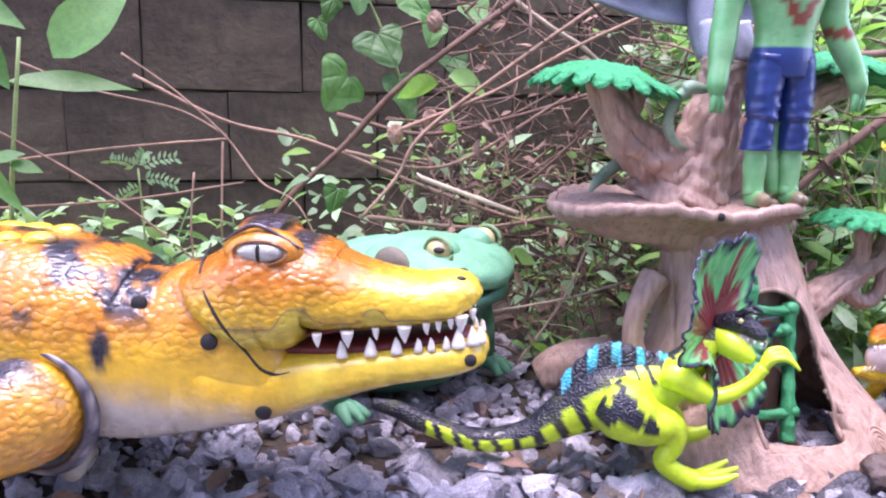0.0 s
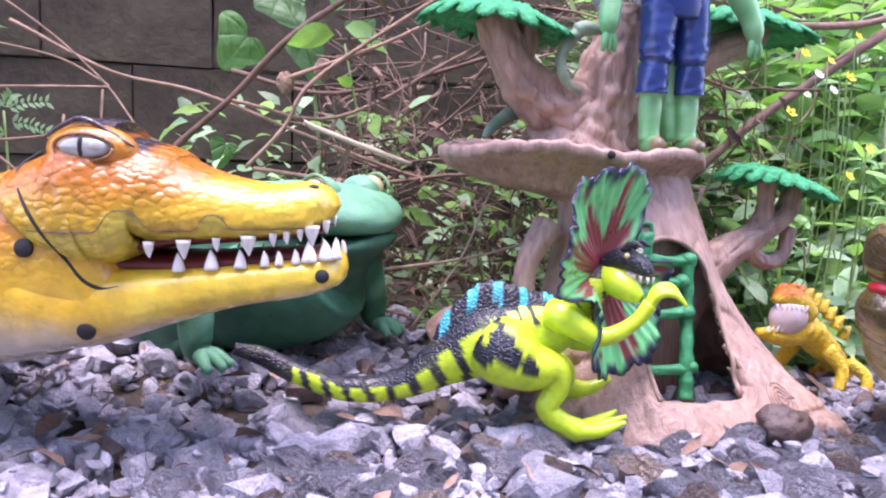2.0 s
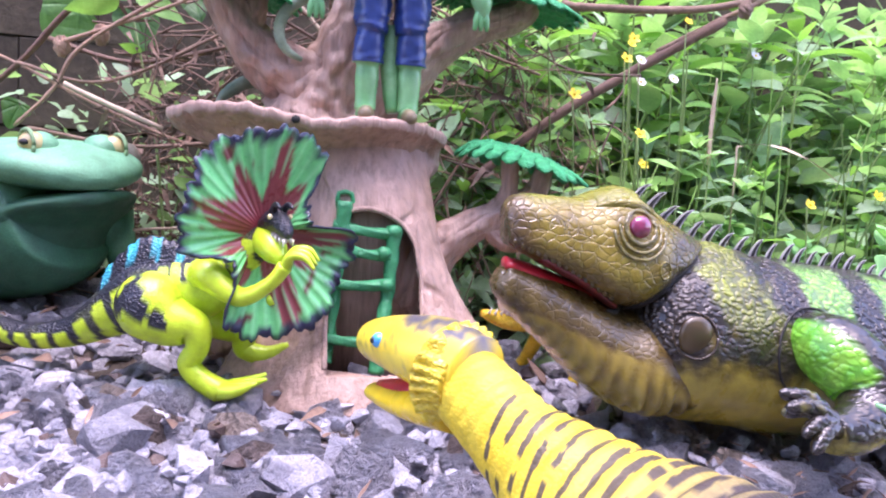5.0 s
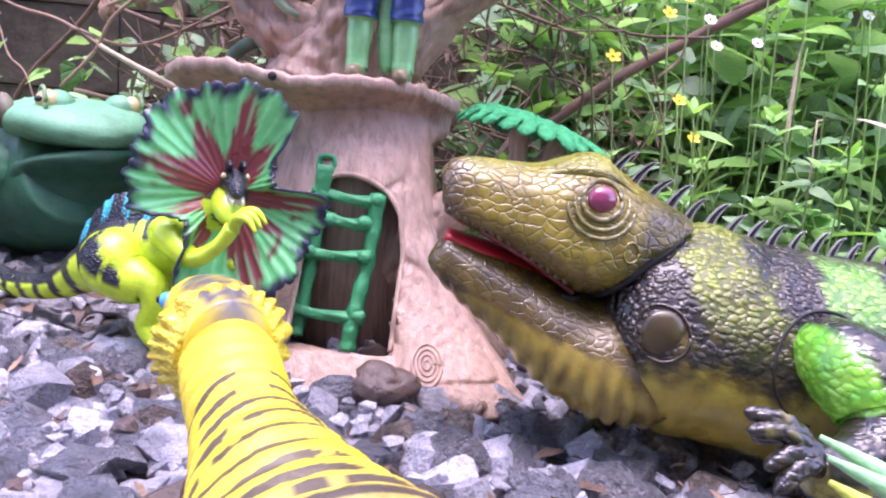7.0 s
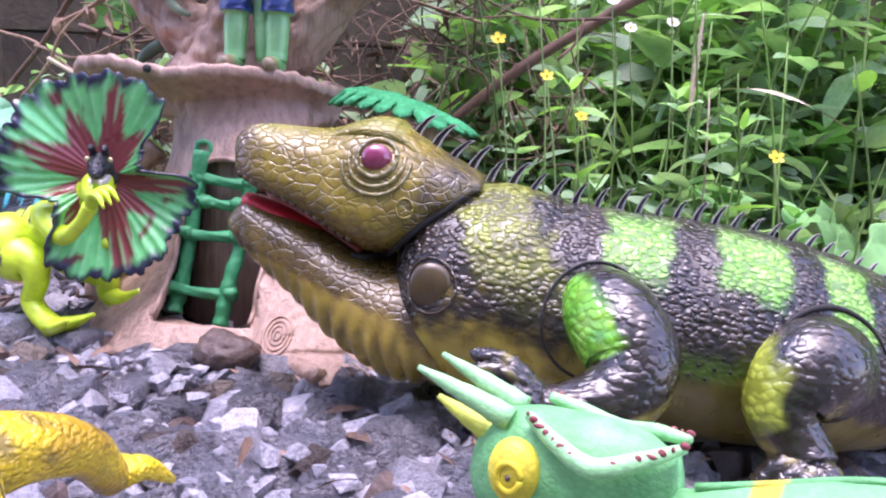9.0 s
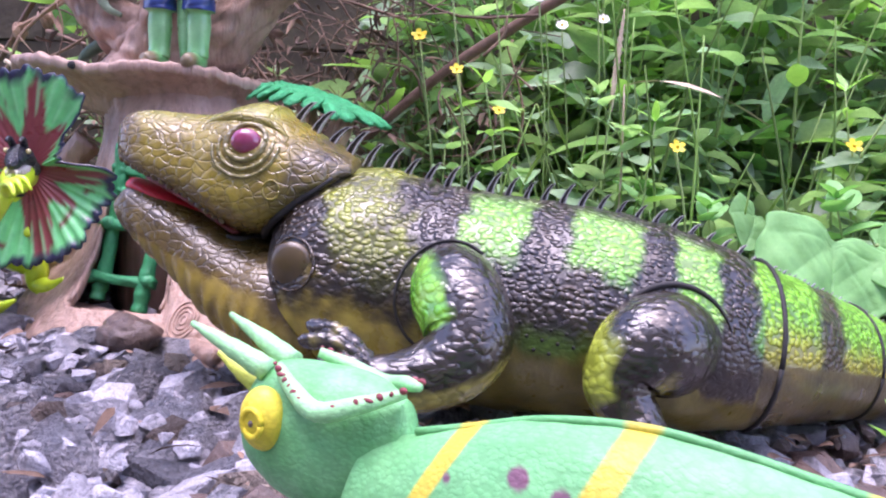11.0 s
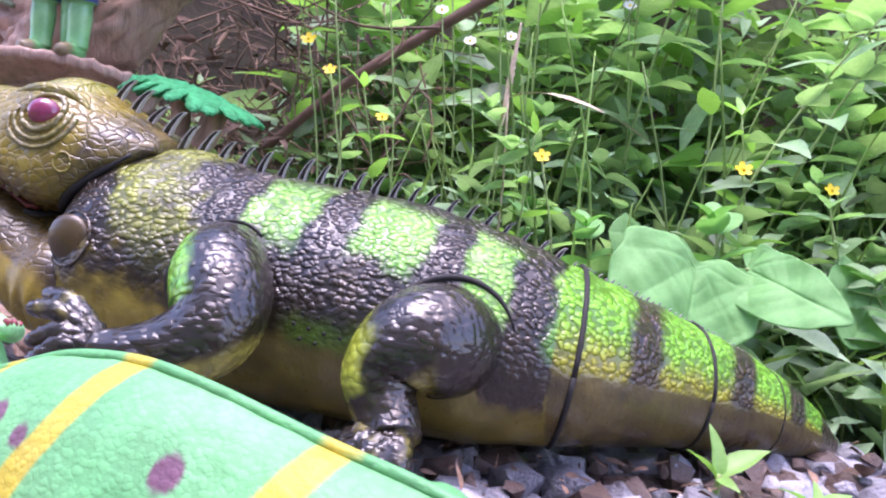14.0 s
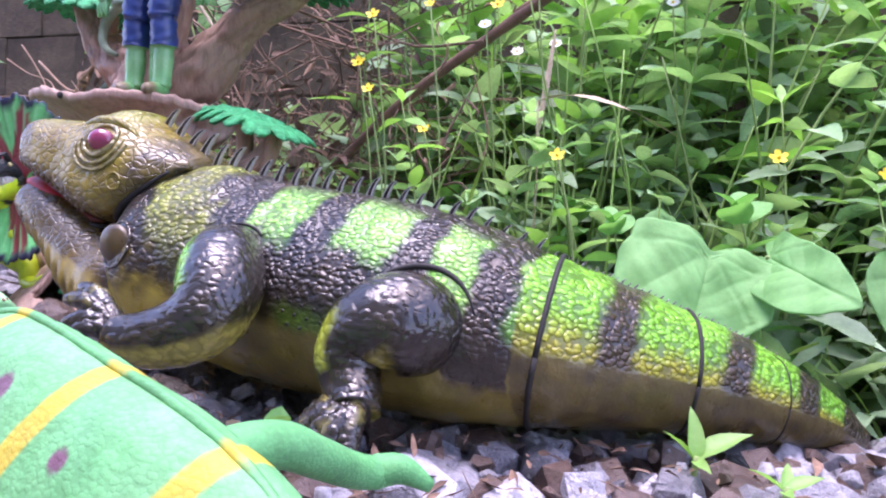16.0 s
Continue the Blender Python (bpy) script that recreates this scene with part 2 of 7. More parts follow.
M_VINE = simple("vine_leaf", [(0.3, (0.060, 0.175, 0.040)), (0.7, (0.135, 0.300, 0.075))], 60, 0.5, 0.4, 260, 0.0008, trans=0.35, objrand=0.25)
M_LEAF_LIME = simple("young_leaf", [(0.3, (0.197, 0.432, 0.087)), (0.7, (0.341, 0.573, 0.174))], 60, 0.4, 0.4, 260, 0.0008, trans=0.4, island=0.3)
M_LEAF_DARK = simple("shade_leaf", [(0.3, (0.194, 0.318, 0.187)), (0.7, (0.400, 0.557, 0.354))], 60, 0.48, 0.4, 260, 0.0008, trans=0.35, island=0.55)
M_STEM = simple("green_stem", [(0.3, (0.154, 0.260, 0.066)), (0.7, (0.330, 0.420, 0.154))], 80, 0.5, 0.3, 400, 0.0004, island=0.3)
M_GRASS = simple("grass", [(0.3, (0.156, 0.270, 0.063)), (0.7, (0.331, 0.480, 0.153))], 50, 0.5, 0.3, 400, 0.0004, trans=0.35, island=0.4)
M_PETAL = simple("yellow_petal", [(0.3, (0.80, 0.58, 0.02)), (0.7, (0.95, 0.78, 0.05))], 200, 0.5, 0.2, 500, 0.0003, trans=0.25)
M_WHITE_PETAL = simple("white_petal", [(0.3, (0.65, 0.66, 0.6)), (0.7, (0.85, 0.85, 0.8))], 200, 0.6, 0.2, 500, 0.0003)
M_BLACK = simple("black_recess", [(0.3, (0.008, 0.007, 0.006)), (0.7, (0.02, 0.018, 0.016))], 100, 0.7, 0.2)
M_TOOTH = simple("ivory_plastic", [(0.3, (0.72, 0.66, 0.54)), (0.7, (0.86, 0.83, 0.76))], 150, 0.35, 0.2)
M_MOUTH = simple("dark_red_plastic", [(0.3, (0.08, 0.012, 0.010)), (0.7, (0.20, 0.03, 0.025))], 90, 0.4, 0.3)
M_TONGUE = simple("red_plastic", [(0.3, (0.35, 0.01, 0.015)), (0.7, (0.60, 0.03, 0.04))], 90, 0.3, 0.3)
M_PINK = simple("pale_pink_plastic", [(0.3, (0.55, 0.42, 0.38)), (0.7, (0.75, 0.65, 0.6))], 90, 0.45, 0.3)
M_GATE = simple("green_plastic", [(0.3, (0.015, 0.20, 0.07)), (0.7, (0.04, 0.36, 0.14))], 150, 0.45, 0.9, 260, 0.0015)
M_CANOPY = simple("leafy_green_plastic", [(0.35, (0.01, 0.22, 0.07)), (0.62, (0.04, 0.48, 0.18))], 180, 0.5, 1.0, 260, 0.004, spec=0.35)
M_CROC = painted("croc_paint", 0.27, scales=240, relief=0.00055, coat=0.5, dark=0.80)
M_SMOOTH = painted("smooth_paint", 0.32, coat=0.35, vary=0.2)
M_SOFT = painted("soft_rubber_paint", 0.55, vary=0.22, scales=700, relief=0.0001, dark=0.88)
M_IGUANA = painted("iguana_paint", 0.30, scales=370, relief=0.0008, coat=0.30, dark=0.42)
M_IGLIMB = painted("iguana_limb_paint", 0.20, scales=270, relief=0.00042, coat=0.45, dark=0.7)
M_IGHEAD = painted("iguana_head_paint", 0.26, scales=215, relief=0.0004, coat=0.30, dark=0.84, plates=True)
M_DINO = painted("dino_paint", 0.36, scales=620, relief=0.0005, coat=0.2, dark=0.85)
M_BARK = painted("moulded_bark", 0.5, vary=0.12, grooves=(70.0, (3.0, 3.0, 0.45), 0.003))
M_EYE_CROC = simple("grey_eye", [(0.35, (0.24, 0.24, 0.20)), (0.65, (0.52, 0.51, 0.43))], 60, 0.12, 0.0, coat=0.8)
M_EYE_RED = simple("maroon_eye", [(0.3, (0.14, 0.012, 0.04)), (0.7, (0.30, 0.04, 0.10))], 60, 0.08, 0.0, coat=0.9)
M_EYE_GOLD = simple("gold_eye", [(0.3, (0.45, 0.35, 0.12)), (0.7, (0.68, 0.60, 0.30))], 60, 0.2, 0.0, coat=0.8)
M_BLUE_EYE = simple("blue_eye", [(0.3, (0.02, 0.22, 0.60)), (0.7, (0.05, 0.4, 0.8))], 60, 0.2, 0.0, coat=0.5)


def ground_z(x, y):
    """The gravel's mean height."""
    z = 0.022 - 0.012 * step(x, 0.2, 0.6) + 0.020 * step(y, 0.42, 0.51) * (1 - step(x, 0.05, 0.2))
    return z + 0.004 * nz((x, y, 0), 9)


def snap(shells, pts, way=(0, 1, 0), out=0.0003):
    """Lays points on the first surface that is met along way."""
    tree = BVHTree.FromPolygons([tuple(p) for p in shells[0]], [tuple(q) for q in shells[1]])
    w, laid = Vector(way).normalized(), []
    for p in pts:
        hit = tree.ray_cast(Vector(p) - w * 0.15, w)[0]
        laid.append(np.array(hit - w * out) if hit else np.array(p, float))
    return laid

# ---------------------------------------------------------------- ground and wall
def build_ground():
    xs = np.r_[-60, -12, -3, -1.2, np.linspace(-0.7, 1.3, 101), 2.2, 4, 12, 60]
    ys = np.r_[-60, -12, -3, -0.8, np.linspace(-0.3, 1.0, 66), 2, 4, 12, 60]
    v = [(x, y, ground_z(x, y) - 0.010 if abs(x) < 1.3 and abs(y) < 1.0 else 0.0) for y in ys for x in xs]
    n = len(xs)
    f = [(j * n + i, j * n + i + 1, (j + 1) * n + i + 1, (j + 1) * n + i) for j in range(len(ys) - 1) for i in range(n - 1)]
    return mesh_ob("ground", v, f, M_SOIL, label="dark damp soil under loose grey crushed stone", kind="structure")


ground = build_ground()
WALL_Y = 0.875
BW, BH = 0.162, 0.0955


def block_mesh(w, h, seed):
    """One weathered block face with worn, uneven edges."""
    rnd = random.Random(seed)
    bm = bmesh.new()
    bmesh.ops.create_cube(bm, size=1.0)
    for q in bm.verts:
        q.co = Vector((q.co.x * w, q.co.y * 0.05, q.co.z * h))
    bmesh.ops.bevel(bm, geom=list(bm.edges), offset=0.0012, segments=1, affect="EDGES")
    for q in bm.verts:
        q.co += Vector((rnd.uniform(-1, 1), rnd.uniform(-1, 1), rnd.uniform(-1, 1))) * 0.0012
    me = bpy.data.meshes.new("block")
    bm.to_mesh(me)
    bm.free()
    me.materials.append(M_BLOCK)
    return me


def build_wall():
    bm = bmesh.new()
    bmesh.ops.create_cube(bm, size=1.0)
    for q in bm.verts:
        q.co = Vector((q.co.x * 3.6 + 0.5, q.co.y * 0.08 + WALL_Y + 0.052, q.co.z * 0.92 + 0.40))
    w = part("wall_north", bm, M_JOINT, None)
    tagged(w, "old weathered grey-brown concrete block garden wall", "wall", kind="structure")
    kinds = [block_mesh(BW - 0.0016, BH - 0.0014, s) for s in range(6)]
    rnd = random.Random(3)
    for row in range(9):
        for col in range(22):
            x = -1.19 - 0.005 + col * BW + (0.079 if row % 2 else 0.0)
            b = new("block", rnd.choice(kinds))
            b.parent = w
            b.location = (x, WALL_Y + 0.025 + rnd.uniform(-0.002, 0.002), 0.247 - 1.5 * BH - 2 * BH + row * BH + BH)
    return w


def build_unseen_wall():
    """An added, unseen plain wall behind the camera that blocks and bounces light."""
    bm = bmesh.new()
    bmesh.ops.create_cube(bm, size=1.0)
    for q in bm.verts:
        q.co = Vector((q.co.x * 6.0 + 0.3, q.co.y * 0.12 - 1.5, q.co.z * 2.4 + 1.15))
    w = part("unseen_wall_south", bm, M_UNSEEN_WALL, None)
    tagged(w, "added unseen pale wall that blocks and bounces light", "wall", kind="structure")


# ---------------------------------------------------------------- iguana
IG_BODY = [
    (0.331, 0.345, 0.086, 0.058, 0.018), (0.338, 0.345, 0.100, 0.046, 0.0340), (0.350, 0.345, 0.1155, 0.0360, 0.0475), (0.366, 0.345, 0.1265, 0.030, 0.0520), (0.384, 0.345, 0.1270, 0.028, 0.0505), (0.402, 0.345, 0.1225, 0.026, 0.0500), (0.430, 0.345, 0.1195, 0.0215, 0.052),
    (0.480, 0.346, 0.1155, 0.020, 0.052), (0.520, 0.350, 0.107, 0.018, 0.048), (0.548, 0.359, 0.0965, 0.019, 0.041), (0.575, 0.375, 0.086, 0.018, 0.034),
    (0.605, 0.395, 0.0735, 0.016, 0.027), (0.640, 0.418, 0.057, 0.012, 0.020), (0.670, 0.440, 0.037, 0.008, 0.013), (0.690, 0.453, 0.018, 0.006, 0.004)]
IG_BANDS = ((0.4405, 0.0135), (0.4865, 0.0150), (0.5250, 0.0095), (0.5665, 0.0155), (0.6110, 0.0165), (0.6490, 0.0100), (0.674, 0.006))


def ig_top(x):
    return float(np.interp(x, [r[0] for r in IG_BODY[2:]], [r[2] for r in IG_BODY[2:]]))


def ig_tone(p):
    """Black-brown hide with lime saddles, yellow throat and an olive belly."""
    x, y, z = p
    n = nz(p, 60) * 0.5 + nz(p, 160, 3) * 0.4
    top = ig_top(x)
    rel = (top - z) / max(0.012, top - 0.018)
    ink = lerp((0.016, 0.012, 0.010), (0.050, 0.032, 0.014), 0.35 + n)
    olive = lerp((0.12, 0.090, 0.016), (0.22, 0.175, 0.032), n + 0.5 + 0.35 * (rel - 0.7))
    yellow = lerp((0.34, 0.25, 0.02), (0.50, 0.40, 0.06), n + 0.5)
    if x < 0.553:
        col = ink
        neck = step(1.2 - abs(x - 0.05 * (rel - 0.2) - 0.389) / 0.019 + n * 0.8, 0, 0.6) * (1 - step(rel + 0.15 * n, 0.22, 0.44))
        col = lerp(col, lerp((0.13, 0.13, 0.015), (0.36, 0.42, 0.05), 0.5 + n), 0.85 * neck)
        g = max(step(1.15 - abs(x - c + 0.012 * (rel - 0.2)) / h + n * 0.5, 0.0, 0.35) for c, h in IG_BANDS[:4])
        g *= 1 - step(rel + n * 0.10, 0.17 + (0.16 if x > 0.51 else 0), 0.27 + (0.16 if x > 0.51 else 0))
        g *= step(rel, -0.01, 0.045)
        col = lerp(col, lerp((0.10, 0.40, 0.025), (0.30, 0.62, 0.11), 0.80 + n - 1.1 * rel), g)
        flank = step(1.0 - abs(x - 0.470) / 0.020, 0, 0.6) * step(rel + 0.1 * n, 0.44, 0.52)
        col = lerp(col, (0.075, 0.15, 0.014), 0.8 * flank)
        low = 0.53 + (0.14 if 0.528 < x < 0.552 else 0.0) - 0.09 * (1 - step(x, 0.385, 0.415))
        soft = 1 - step(x, 0.40, 0.44)
        k = step(rel + n * (0.07 + 0.16 * soft), low - 0.04 * soft, low + 0.07 + 0.10 * soft)
        return (*lerp(col, lerp(yellow, olive, step(x, 0.40, 0.44)), k), (1 - k) * (1 - 0.65 * step(rel, 0.30, 0.52)))
    g = max(step(1.10 - abs(x - c) / h + n * 0.35, 0.0, 0.35) for c, h in IG_BANDS[3:])
    lime = lerp((0.19, 0.54, 0.03), (0.38, 0.36, 0.022), step(rel + 0.1 * n, 0.14, 0.42))
    col = lerp(lerp((0.030, 0.019, 0.009), (0.075, 0.045, 0.016), 0.5 + n), lime, g)
    under = lerp((0.035, 0.025, 0.010), (0.12, 0.09, 0.02), 0.35 + 0.4 * g + n)
    return (*lerp(col, under, step(rel + 0.03 * n, 0.42, 0.46)), 1 - step(rel + 0.03 * n, 0.42, 0.46))


def build_iguana():
    ig = thing("toy_iguana", (0.47, 0.345, 0.012), label="glossy plastic toy iguana with dark and lime green bands, mouth open", category="toy")
    off = np.array((0.47, 0.345, 0.012))

    def turned(v):
        """The head is turned a little to its right from the neck on."""
        v = np.array(v, float)
        k = np.clip(0.352 - v[:, 0], 0, None)
        v[:, 1] -= 0.175 * k + 0.1 * k * k
        v[:, 0] += 0.205 * k
        return v

    def put(name, vf, mat, label="", tone=None, parent=ig, smooth=True):
        v = turned(vf[0]) - off
        t = paint(vf[0], tone) if tone else None
        return mesh_ob(name, v, vf[1], mat, parent, label, t, smooth)

    def lumps(u, a, c):
        return 0.016 * nz((c[0] * 60, math.cos(a) * 2, math.sin(a) * 2), 1.4) + 0.010 * math.sin(c[0] * 400 + 2 * math.sin(a * 2)) * max(0.0, math.sin(a)) ** 2

    body_vf = loft(IG_BODY, 112, 30, pear=0.12, dis=lumps)
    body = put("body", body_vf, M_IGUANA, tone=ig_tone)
    for x, y, top, bot, w, dx, dy, r in ((0.5545, 0.3625, 0.0955, 0.0180, 0.0412, 0.985, 0.17, 0.0013), (0.607, 0.3965, 0.0735, 0.0150, 0.0275, 0.90, 0.44, 0.0011), (0.645, 0.4215, 0.0545, 0.0115, 0.0192, 0.82, 0.57, 0.0005)):
        d = np.array((dx, dy, 0.0))
        s = np.array((d[1], -d[0], 0))
        mid = np.array((x, y, (top + bot) / 2))
        ring = [mid + s * math.cos(a) * w * 1.0 + d * (0.10 * w * math.sin(a)) + np.array((0, 0, 1)) * math.sin(a) * (top - bot) / 2 * 1.0 for a in np.linspace(0, 2 * np.pi, 41)]
        ring = [snap(body_vf, [q], out=0.0)[0] if 2 * q[1] < 2 * y - w * 0.1 else q for q in ring]
        put("seam", tube(ring, [r] * 41, 6, 1), M_BLACK, "dark moulding seam", parent=body)

    def head_tone(p):
        x, y, z = p
        n = nz(p, 70) * 0.5 + nz(p, 200, 5) * 0.4
        col = lerp((0.15, 0.105, 0.012), (0.30, 0.235, 0.028), 0.5 + n)
        lip = 0.1225 - (x - 0.243) * 0.40
        col = lerp(col, (0.10, 0.055, 0.012), step(0.020 - (z - lip), 0.0, 0.016) * 0.75)
        col = lerp(col, (0.05, 0.036, 0.018), step(x - 0.4 * (z - 0.12), 0.336, 0.352) * (0.75 + n))
        col = lerp(col, (0.26, 0.27, 0.04), 0.7 * step(z, 0.142, 0.150) * (1 - step(x, 0.33, 0.34)))
        return lerp(col, (0.09, 0.05, 0.022), 0.8 * step(0.258 - x, 0, 0.016))

    H = [(0.2385, 0.345, 0.1400, 0.1270, 0.0060), (0.2410, 0.345, 0.1450, 0.1225, 0.0105), (0.250, 0.345, 0.1483, 0.1195, 0.0155), (0.268, 0.345, 0.1482, 0.1140, 0.0210), (0.288, 0.345, 0.1485, 0.1060, 0.0255),
         (0.304, 0.345, 0.1525, 0.0985, 0.0305), (0.316, 0.345, 0.1550, 0.0940, 0.0325), (0.328, 0.345, 0.1525, 0.0930, 0.0345), (0.342, 0.345, 0.1465, 0.1005, 0.0345), (0.358, 0.345, 0.1385, 0.1125, 0.0300), (0.372, 0.345, 0.1310, 0.1235, 0.0180)]
    head_vf = loft(H, 72, 14, square=2.6, pear=0.27, dis=lambda u, a, c: 0.010 * nz((u * 9, math.cos(a) * 2, math.sin(a) * 2), 1.6))
    head = put("head", head_vf, M_IGHEAD, "olive scaled head", head_tone)

    J = [(0.2375, 0.345, 0.1120, 0.1040, 0.0050), (0.242, 0.345, 0.1145, 0.0955, 0.0120), (0.262, 0.345, 0.1110, 0.0810, 0.0205), (0.285, 0.345, 0.1045, 0.0670, 0.0280), (0.305, 0.345, 0.0980, 0.0530, 0.0360),
         (0.320, 0.345, 0.0940, 0.0440, 0.0410), (0.336, 0.345, 0.0920, 0.0375, 0.0470), (0.352, 0.345, 0.0880, 0.0345, 0.0480), (0.368, 0.345, 0.080, 0.034, 0.044)]

    def jaw_tone(p):
        x, y, z = p
        n = nz(p, 80) * 0.6
        d = float(np.interp(x, [r[0] for r in J], [r[2] for r in J])) - z
        lip = lerp((0.046, 0.030, 0.008), (0.125, 0.084, 0.017), 0.5 + n + 0.25 * step(d, 0.006, 0.014))
        fold = 0.5 + 0.5 * math.sin((x - 0.30 * z) * 640 + 3 * nz(p, 40))
        throat = lerp((0.13, 0.085, 0.016), (0.42, 0.32, 0.05), fold * 0.26 + 0.22 + 0.6 * n + 0.45 * step(d, 0.025, 0.055))
        k = step(d + 0.0015 * n, 0.0195, 0.0225)
        col = lerp(lip, throat, k)
        col = lerp(col, (0.045, 0.028, 0.014), step(x, 0.338, 0.350) * (1 - step(d, 0.022, 0.034)))
        return (*lerp(col, (0.07, 0.040, 0.012), 0.8 * step(0.0012 - abs(d - 0.0195), 0, 0.0008)), 0.6 * (1 - k))

    jaw_vf = loft(J, 72, 12, square=2.3, pear=0.10, dis=lambda u, a, c: 0.032 * math.sin((c[0] + 0.012 * math.sin(a)) * 640) * step(-math.sin(a), 0.0, 0.45) + 0.01 * nz((u * 8, math.cos(a), math.sin(a)), 2))
    jaw = put("lower_jaw", jaw_vf, M_IGHEAD, "brown and yellow lower jaw with throat folds", jaw_tone)
    skin = merge(body_vf, jaw_vf, head_vf)
    put("tongue", loft([(0.2425, 0.345, 0.1165, 0.1100, 0.0070), (0.262, 0.345, 0.1125, 0.104, 0.0120), (0.290, 0.345, 0.1045, 0.096, 0.0130), (0.318, 0.345, 0.096, 0.088, 0.014)], 20, 5), M_TONGUE, "red tongue", parent=jaw)
    put("palate", loft([(0.262, 0.345, 0.121, 0.1150, 0.0190), (0.290, 0.345, 0.110, 0.1045, 0.0245), (0.314, 0.345, 0.098, 0.0925, 0.026)], 20, 5), M_MOUTH, "dark red palate", parent=head)
    # eye, with folded lids below it
    e0 = snap(head_vf, [(0.3225, 0.345, 0.1362)])[0]
    put("eye", ball(e0 + np.array((0, 0.0008, 0)), (0.0082, 0.0045, 0.0060), 24, 14), M_EYE_RED, "glossy maroon eye", parent=head)
    for r, w, lo, hi in ((0.0094, 0.0014, 0.0, 2.0), (0.0130, 0.0011, 0.94, 2.06), (0.0162, 0.0010, 1.00, 2.0)):
        ring = snap(head_vf, [(0.3225 + r * math.cos(a) * 1.12, 0.345, 0.1362 - (r - 0.0092) * 0.25 + r * math.sin(a) * 0.84) for a in np.linspace(lo * np.pi, hi * np.pi, 29)])
        put("eyelid", tube(ring, [w] * len(ring), 8, 1), M_IGLIMB, "folded olive eyelid", lambda p: lerp((0.15, 0.125, 0.03), (0.25, 0.22, 0.07), 0.5 + nz(p, 200)), parent=head)
    brow = snap(head_vf, [(x, 0.345, z) for x, z in ((0.296, 0.1445), (0.304, 0.1462), (0.314, 0.1470), (0.325, 0.1462), (0.334, 0.1435), (0.341, 0.1395))], out=-0.0006)
    put("brow_ridge", tube(brow, [0.0008, 0.0022, 0.0028, 0.0028, 0.0022, 0.0008], 10, 6), M_IGHEAD, "raised olive brow", lambda p: (0.22, 0.19, 0.03), parent=head)
    ear_at = snap(skin, [(0.3570, 0.345, 0.0860)])[0]
    ear = put("ear", ball(ear_at + np.array((0.0, 0.0008, 0)), (0.0098, 0.0040, 0.0098), 24, 12), M_SMOOTH, "round brown ear disc", lambda p: lerp((0.042, 0.027, 0.010), (0.080, 0.052, 0.016), nz(p, 100) + 0.5))
    ring = snap(skin, [(0.3570 + 0.0110 * math.cos(a), 0.345, 0.0860 + 0.0110 * math.sin(a)) for a in np.linspace(0, 2 * np.pi, 29)])
    put("rim", tube(ring, [0.0007] * 29, 6, 1), M_IGLIMB, "", lambda p: (0.05, 0.032, 0.014), parent=ear)
    ring = snap(head_vf, [(0.3400 + 0.0042 * math.cos(a), 0.345, 0.1160 + 0.0042 * math.sin(a)) for a in np.linspace(0, 2 * np.pi, 19)])
    put("cheek_scale", tube(ring, [0.0006] * 19, 6, 1), M_IGLIMB, "ring-shaped cheek scale", lambda p: (0.26, 0.21, 0.03), parent=head)
    gap = snap(skin, [(x, 0.345, z) for x, z in ((0.309, 0.0930), (0.316, 0.0918), (0.324, 0.0925), (0.332, 0.0970), (0.341, 0.1035), (0.350, 0.1100), (0.359, 0.1165), (0.366, 0.1225))])
    put("jaw_gap", tube(gap, [0.0008, 0.0016, 0.0022, 0.0024, 0.0022, 0.0018, 0.0013, 0.0008], 8, 4), M_BLACK, "dark gap at the jaw joint")
    for k in range(15):
        x = 0.2445 + 0.0046 * k
        z = float(np.interp(x, [r[0] for r in H], [r[3] for r in H])) + 0.0042
        q = snap(skin, [(x, 0.345, z)], out=-0.0006)[0]
        put("lip_scale", ball(q, (0.0022, 0.0008, 0.0020), 10, 6), M_IGLIMB, "", lambda p: (0.10, 0.065, 0.016), head)
    # crest of bent spines
    spike = bpy.data.meshes.new("spine")
    sv, sf = [], []
    for z, dx, hx, hy in ((-0.003, -0.0008, 0.0022, 0.0011), (0.003, 0.0004, 0.0018, 0.0010), (0.0074, 0.0022, 0.0014, 0.0009), (0.0100, 0.0040, 0.0011, 0.0008), (0.0108, 0.0052, 0.0006, 0.0005)):
        sv += [(dx + hx * u, hy * w, z + 0.25 * hx * u) for u, w in ((-1, -1), (-0.60, -1), (0, -0.2), (0.60, -1), (1, -1), (1, 1), (0.60, 1), (0, 0.2), (-0.60, 1), (-1, 1))]
    for i in range(4):
        sf += [(i * 10 + k, i * 10 + (k + 1) % 10, (i + 1) * 10 + (k + 1) % 10, (i + 1) * 10 + k) for k in range(10)]
    sf.append(tuple(40 + k for k in range(10)))
    spike.from_pydata([tuple(q) for q in sv], [], sf)
    # dark pegs: edge faces painted pale as glints, groove faces painted dark as shade
    spike.materials.append(simple("spine_edge_glint", [(0.3, (0.26, 0.255, 0.24)), (0.7, (0.46, 0.45, 0.43))], 200, 0.18, 0.1, coat=0.9))
    spike.materials.append(simple("spine_groove_shade", [(0.3, (0.020, 0.018, 0.016)), (0.7, (0.050, 0.046, 0.042))], 200, 0.25, 0.1))
    for k, q in enumerate(spike.polygons):
        q.material_index = 1 if k < 30 and k % 10 in (1, 2, 6, 7) else 0
    mids = [(0.339, 0.345, 0.1475), (0.353, 0.345, 0.1410), (0.366, 0.345, 0.1335)] + [(r[0], r[1], r[2]) for r in IG_BODY[5:]]
    line = spline(mids, 60)
